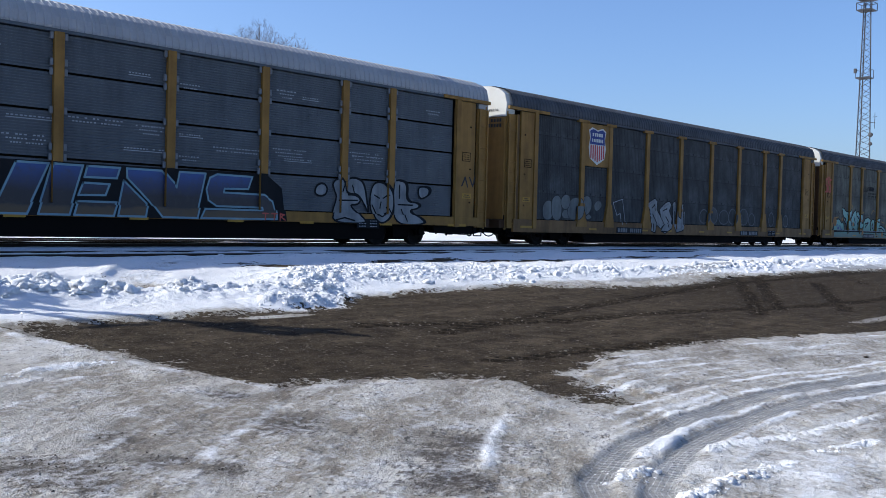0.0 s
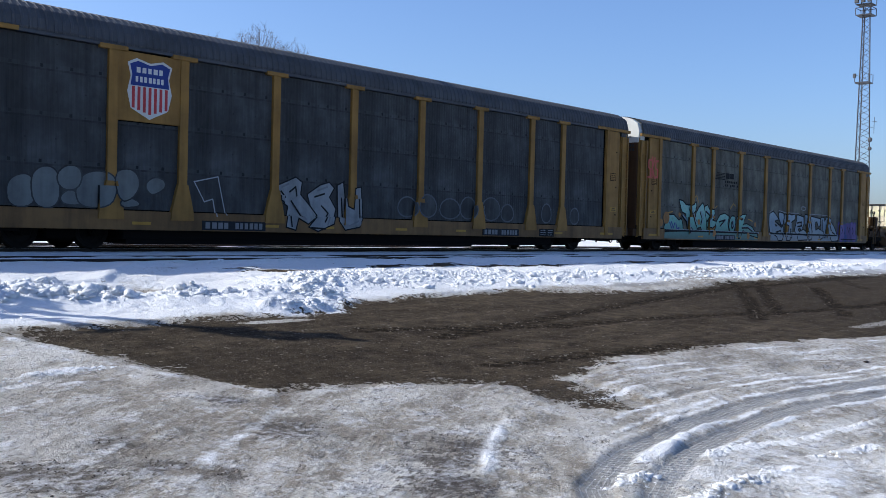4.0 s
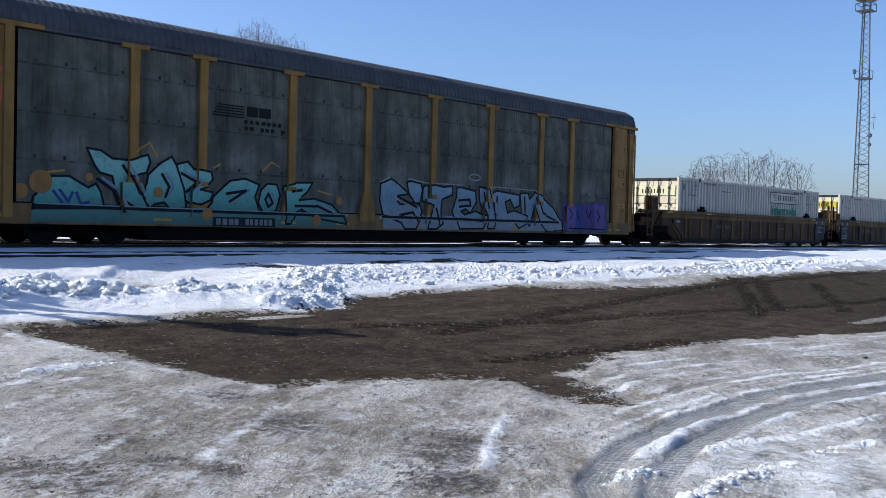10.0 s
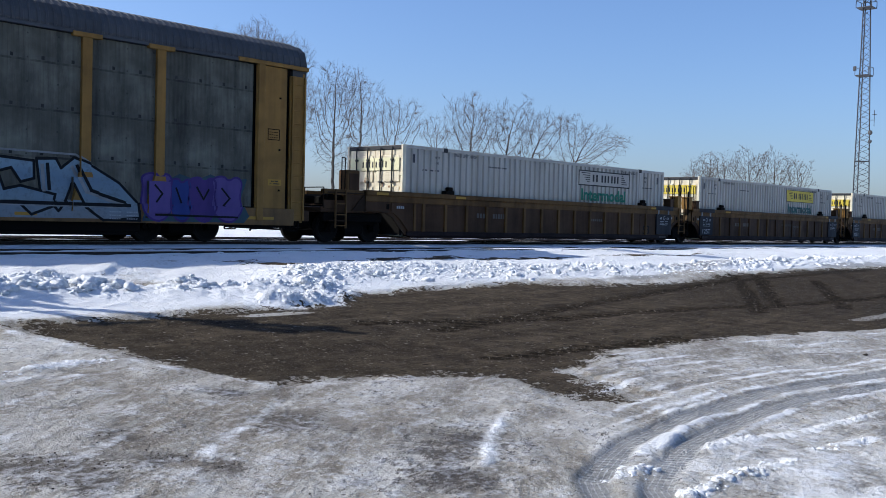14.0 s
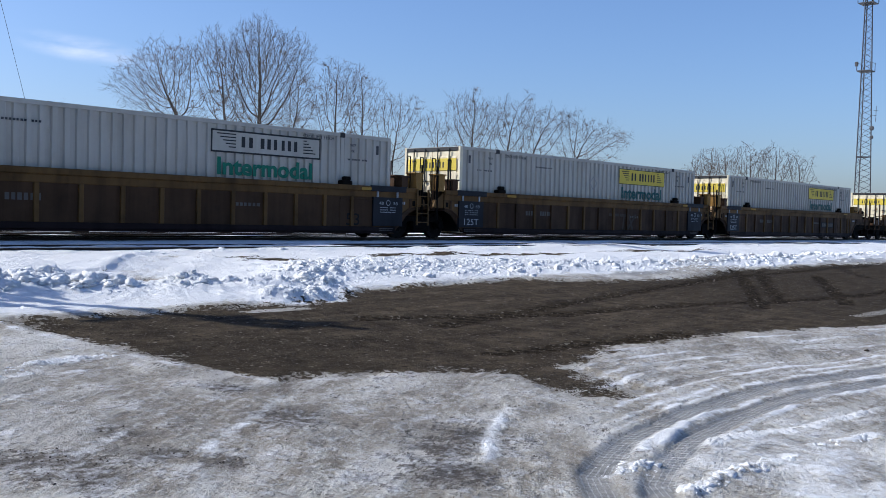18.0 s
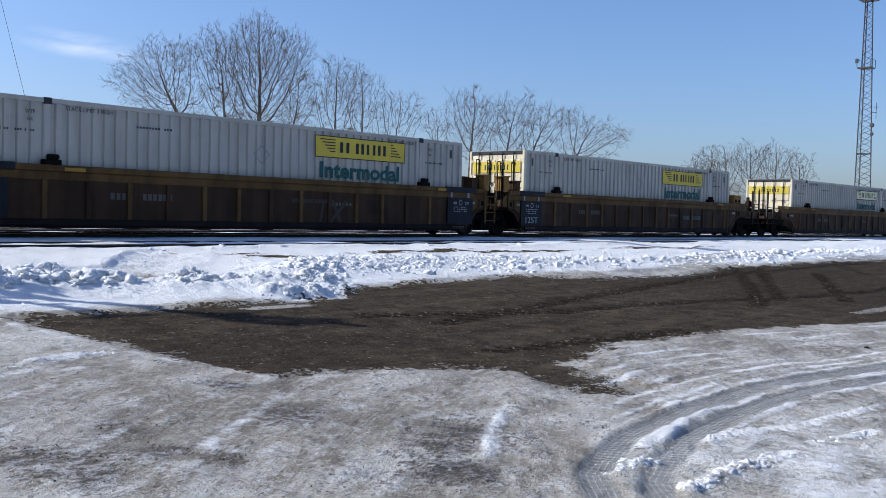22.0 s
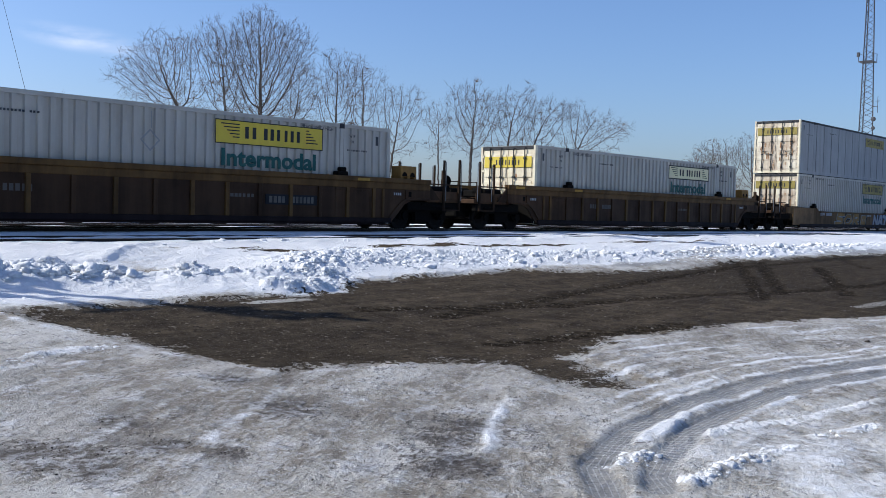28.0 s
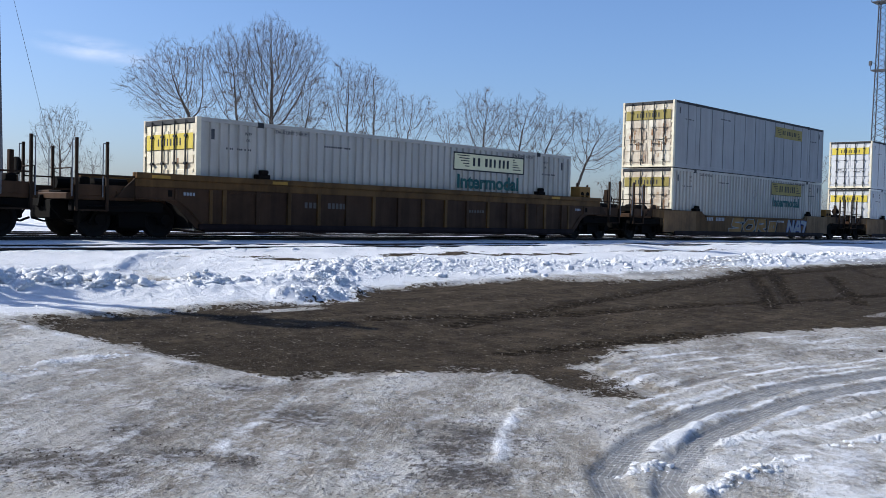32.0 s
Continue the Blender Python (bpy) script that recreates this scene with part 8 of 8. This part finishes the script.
    # fine twigs at the ends and along the thin limbs
    for k in range(n, len(P)):
        if rad[k] > 0.028:
            continue
        out = P[k] - P[parent[k]]
        for _ in range(twigs if kids[k] == 0 else int(rng.random() < 0.85)):
            w = out / np.linalg.norm(out) + rng.normal(0, 0.42, 3) + (0, 0, 0.18)
            w = w / np.linalg.norm(w) * rng.uniform(0.22, 0.6)
            bend = P[k] + w * 0.55
            end = bend + w * 0.45 + rng.normal(0, 0.035, 3)
            crown.add(Vector(P[k]), Vector(bend), tip * 0.75, tip * 0.55)
            crown.add(Vector(bend), Vector(end), tip * 0.55, tip * 0.35)
    t = empty("tree", at)
    tagged(t, label or "bare brown deciduous tree in winter", "tree", group="bare trees behind the tracks")
    for nm, lim, mat in (("trunk", trunk, BARK), ("crown", crown, TWIG)):
        o = new(nm, lim.mesh(nm, mat))
        o.parent = t
    return t


GROUND_FAR = 0.75
for k, (x, y, lobes) in enumerate((
        (37.7, 50.7, [(0.2, 10.5, 2.7, 2.4), (1.6, 10.2, 1.9, 2.0), (-1.1, 9.9, 1.4, 1.8), (-0.1, 11.9, 1.6, 1.0)]),
        (36.1, 50.9, [(-1.1, 10.1, 1.6, 2.1), (-0.4, 8.5, 1.4, 1.6), (-1.5, 11.1, 1.1, 1.1)]),
        (34.1, 51.6, [(-2.3, 9.7, 2.1, 1.5), (-3.9, 8.8, 1.7, 1.0), (-1.1, 10.1, 1.2, 1.3), (-3.0, 8.1, 1.9, 1.0)]),
        (37.6, 47.8, [(0.9, 8.9, 1.0, 1.4), (1.4, 7.5, 1.0, 1.0), (0.6, 7.8, 1.0, 1.2)]),
        (42.4, 48.5, [(0.1, 8.9, 1.6, 2.0), (-0.8, 8.3, 0.9, 1.7), (0.3, 10.2, 1.0, 0.9)]),
        (44.8, 48.8, [(0.1, 8.8, 1.3, 1.9), (0.5, 7.7, 1.1, 1.1)]),
        (47.5, 48.9, [(0.4, 7.9, 1.3, 1.7), (1.5, 7.8, 1.1, 1.5)]),
        (51.4, 47.5, [(-0.2, 7.4, 1.1, 1.3)]),
        (52.9, 45.9, [(-0.2, 8.5, 1.5, 1.5), (1.1, 7.9, 1.3, 1.4), (-0.1, 7.1, 1.6, 0.8)]),
        (54.4, 44.3, [(0.1, 7.9, 1.3, 1.6), (1.6, 8.2, 1.2, 1.7)]),
        (55.3, 43.3, [(1.9, 7.8, 1.2, 1.3), (2.9, 8.0, 1.0, 0.9), (1.1, 7.2, 1.2, 1.0)]),
        (57.2, 41.2, [(2.1, 7.1, 1.5, 1.1), (3.7, 6.9, 1.5, 0.9), (1.0, 7.7, 1.1, 1.2)]))):
    tree((x, y, GROUND_FAR), lobes, 100 + k)
tree((34.8, 73.1, GROUND_FAR), [(-1.1, 6.5, 1.2, 1.6), (0.7, 6.8, 1.1, 1.7), (-0.4, 7.6, 1.4, 1.1)], 131, label="smaller bare tree with a rounded crown")
for k, (x, y, lobes) in enumerate(((36.5, 71.3, [(-0.1, 4.4, 1.0, 1.4)]), (34.8, 80.5, [(0.0, 4.0, 1.1, 1.0)]), (72.5, 46.7, [(-0.3, 3.7, 1.4, 1.3)]), (76.1, 47.2, [(-0.1, 4.2, 1.4, 1.4)]))):
    tree((x, y, GROUND_FAR), lobes, 150 + k, label="low bare shrub of fine brown twigs", leader=0.1)
for k, (x, y, lobes) in enumerate(((126.6, 66.0, [(-0.2, 8.4, 2.2, 2.2)]), (129.0, 63.3, [(-0.4, 9.3, 2.7, 2.6)]), (131.5, 60.6, [(-0.4, 9.6, 2.9, 2.6)]), (133.9, 58.0, [(-0.5, 9.6, 2.9, 2.6)]), (136.2, 55.4, [(-0.5, 8.7, 2.4, 2.5)]))):
    tree((x, y, GROUND_FAR), lobes, 200 + k, 11.0, 0.32, 0.010, "distant bare tree with a broad fine crown", 0.2)

for k in range(6):
    tree((88.9 - 6.3 * ACROSS.x + 2.1 * k * ACROSS.x - 1.0 * k, 45.8 - 6.3 * ACROSS.y + 2.1 * k * ACROSS.y, GROUND_FAR), [(0.0, 2.9 + 0.3 * math.sin(k * 2.3), 1.6, 1.7), (0.9, 2.2, 1.2, 1.4)], 240 + k, 30.0, 0.26, 0.012, "dense brown thicket of bare twigs", 0.1)
tree((88.9, 45.8, GROUND_FAR), [(0.0, 6.0, 1.7, 2.0), (0.6, 6.9, 1.0, 1.1)], 251, 14.0, 0.26, 0.011, "distant bare tree above a thicket", 0.2)

# ---- a wisp of high cloud, far off ----


def cirrus(az, rise, far, wide, high):
    a, e = radians(az), radians(rise)
    at = Vector((math.sin(a) * math.cos(e), math.cos(a) * math.cos(e), math.sin(e))) * far
    m, nt, b = node_mat("thin_cloud")
    tc = nt.nodes.new("ShaderNodeTexCoord")
    xyz = nt.nodes.new("ShaderNodeSeparateXYZ")
    nt.links.new(tc.outputs["Object"], xyz.inputs[0])
    u, v = maths(nt, "DIVIDE", xyz.outputs[0], wide), maths(nt, "DIVIDE", xyz.outputs[2], high)
    v = maths(nt, "ADD", v, maths(nt, "MULTIPLY", u, 0.35))
    edge = maths(nt, "SUBTRACT", 1.0, maths(nt, "ADD", maths(nt, "MULTIPLY", u, u), maths(nt, "MULTIPLY", maths(nt, "MULTIPLY", v, v), 2.2)), True)
    n = tex_noise(nt, 0.016, 5, 0.55, (0.4, 1.0, 1.6))
    n = ramp(nt, n, [(0.38, (0, 0, 0)), (0.7, (1, 1, 1))])
    glow, clear, both = nt.nodes.new("ShaderNodeEmission"), nt.nodes.new("ShaderNodeBsdfTransparent"), nt.nodes.new("ShaderNodeMixShader")
    glow.inputs[0].default_value, glow.inputs[1].default_value = (0.86, 0.9, 1.0, 1), 0.95
    nt.links.new(maths(nt, "MULTIPLY", maths(nt, "MULTIPLY", edge, edge), maths(nt, "MULTIPLY", n, 0.85)), both.inputs[0])
    nt.links.new(clear.outputs[0], both.inputs[1])
    nt.links.new(glow.outputs[0], both.inputs[2])
    nt.links.new(both.outputs[0], nt.nodes["Material Output"].inputs["Surface"])
    bm = bmesh.new()
    for k in range(12):
        x0, x1 = -wide + wide * k / 6, -wide + wide * (k + 1) / 6
        bm.faces.new([bm.verts.new(q) for q in ((x0, 0, -high), (x1, 0, -high), (x1, 0, high), (x0, 0, high))])
    bmesh.ops.remove_doubles(bm, verts=bm.verts, dist=0.01)
    ob = part("cloud", bm, m)
    ob.location, ob.rotation_euler = at, (0, 0, -a)
    tagged(ob, "thin white wisp of cirrus cloud", "cloud", kind="structure")


cirrus(27.2, 8.8, 1900, 150, 44)

# ---- light mast, guyed pole, and unseen shadow casters ----


def mast(at, height):
    m = empty("light_mast", at)
    tagged(m, "tall steel lattice yard light mast", "mast")
    w0, w1 = 1.12, 0.42
    leg = lambda k, z: Vector((math.cos(0.6 + k * math.tau / 3), math.sin(0.6 + k * math.tau / 3), 0)) * (w0 + (w1 - w0) * z / height) + Vector((0, 0, z))
    for k in range(3):
        part("mast_leg", rods([(leg(k, 0), leg(k, height))], 0.065, 6), GALV, m)
    n = 42
    for k in range(3):
        pairs = []
        for i in range(n):
            z0, z1 = height * i / n, height * (i + 1) / n
            a, b = (k, (k + 1) % 3) if i % 2 else ((k + 1) % 3, k)
            pairs.append((leg(a, z0), leg(b, z1)))
        part("lattice_brace", rods(pairs, 0.028, 5), GALV, m)
    for z in (height * 0.33,):
        part("ring_brace", rods([(leg(k, z), leg((k + 1) % 3, z)) for k in range(3)], 0.07, 6), GALV, m)
    part("ladder_rail", rods([(leg(0, 0.5) * 0.9, leg(0, height) * 1.0)], 0.04, 5), GALV, m)
    bm = bmesh.new()
    for h in (height - 1.0, height + 0.2):
        box(bm, -0.85, 0.85, -0.85, 0.85, h - 0.06, h + 0.04, 0.02)
        for s in (-1, 1):
            rod(bm, (-0.85, s * 0.85, h + 0.8), (0.85, s * 0.85, h + 0.8), 0.04, 6)
            rod(bm, (s * 0.85, -0.85, h + 0.8), (s * 0.85, 0.85, h + 0.8), 0.04, 6)
            for e in (-1, 1):
                rod(bm, (s * 0.85, e * 0.85, h), (s * 0.85, e * 0.85, h + 0.8), 0.04, 6)
    part("platform", bm, GALV, m)
    bm = bmesh.new()
    h = 18.75
    box(bm, -0.75, 0.75, -0.75, 0.75, h - 0.14, h, 0.02)
    for s in (-1, 1):
        rod(bm, (-0.75, s * 0.75, h + 0.85), (0.75, s * 0.75, h + 0.85), 0.03, 6)
        for e in (-1, 1):
            rod(bm, (s * 0.75, e * 0.75, h), (s * 0.75, e * 0.75, h + 0.9), 0.035, 6)
    box(bm, -0.95, -0.7, 0.6, 0.9, h + 0.45, h + 0.95, 0.03)
    part("rest_platform", bm, GALV, m, "small railed platform part way up")
    for s in (-0.7, 0.0, 0.7):
        part("floodlight", slab(-1.15, -0.85, s - 0.22, s + 0.22, height + 0.3, height + 0.75, 0.04), GALV, m)
    for z, r in ((12.2, 0.27), (11.2, 0.22)):
        bm = bmesh.new()
        bmesh.ops.create_uvsphere(bm, u_segments=12, v_segments=8, radius=r)
        for v in bm.verts:
            v.co = Vector((v.co.x * 0.4 - 0.3, v.co.y - 1.0, v.co.z + z))
        part("dish_antenna", bm, GALV, m)
    bm = rods([((-0.3, -0.8, 13.6), (-0.3, -1.45, 13.6)), ((-0.3, -1.4, 12.9), (-0.3, -1.4, 14.7)), ((-0.3, -1.15, 14.2), (-0.3, -1.65, 14.2))], 0.03, 5)
    part("antenna", bm, GALV, m)


mast((113.35, 39.35, GROUND_FAR), 27.3)


def tapered(bm, at, height, r0, r1, n=14):
    rings = [[bm.verts.new((at[0] + r * math.cos(k * math.tau / n), at[1] + r * math.sin(k * math.tau / n), z)) for k in range(n)] for z, r in ((0, r0), (height, r1))]
    for k in range(n):
        j = (k + 1) % n
        bm.faces.new((rings[0][k], rings[0][j], rings[1][j], rings[1][k]))
    bm.faces.new(rings[1])
    return bm


def guyed_pole():
    pole = empty("guyed_pole", (13.45, 34.0, 1.0))
    tagged(pole, "dark tapered steel pole with a guy wire", "pole")
    part("shaft", tapered(bmesh.new(), (0, 0), 17.0, 0.66, 0.2), GALV, pole)
    part("guy_wire", rods([((0.1, 0, 11.0), (3.1, 0, -0.1))], 0.007, 5), GALV, pole)
    part("guy_insulator", rods([((0.83, 0, 8.3), (0.89, 0, 8.1))], 0.06, 6), BLACK, pole)


def yard_pole():
    # out of view on the left, added only for its shadow across the lot
    pole = empty("yard_pole", (1.2, 16.63, 0.78))
    tagged(pole, "unseen wooden pole with boxes, added to cast a shadow", "pole")
    part("shaft", tapered(bmesh.new(), (0, 0), 6.7, 0.2, 0.09), POLE_WOOD, pole)
    # boxes and crossarms are invented to thicken the shadow near its tip
    for x, z, w, h in ((-0.24, 5.7, 0.1, 0.5), (0.22, 5.85, 0.09, 0.4), (0.0, 5.5, 0.1, 0.3)):
        part("shadow_box", slab(x - w, x + w, -0.36, -0.06, z, z + h, 0.04), GALV, pole, "grey box added to widen the shadow")
    for z, w in ((6.25, 0.42), (5.6, 0.36)):
        part("crossarm", slab(-w, w, -0.1, 0.06, z, z + 0.1, 0.01), POLE_WOOD, pole)


guyed_pole()
yard_pole()
# two unseen trees, added left of the view to streak the snow with shadow
tree((1.2, 15.9, 0.76), [(0.0, 4.0, 0.8, 0.45), (0.3, 3.6, 0.5, 0.4)], 311, 14, 0.24, 0.05, "unseen bare tree added to cast shadow streaks")
tree((2.3, 15.9, 0.76), [(0.0, 3.2, 0.6, 0.5)], 312, 14, 0.24, 0.055, "unseen bare tree added to cast shadow streaks")


def motions():
    for thing, x, z in MOVERS:
        walk(thing, [(t, pose(x - rolled(t), TRAIN_TRACK, z)) for t in range(0, 33)])
    for wheel, ax in WHEELS:
        rows = [(k * 4 / 30, pose(ax, 0, WHEEL_R, 0, -math.degrees(rolled(k * 4 / 30) / WHEEL_R), 0)) for k in range(0, 241)]
        walk(wheel, rows)


motions()
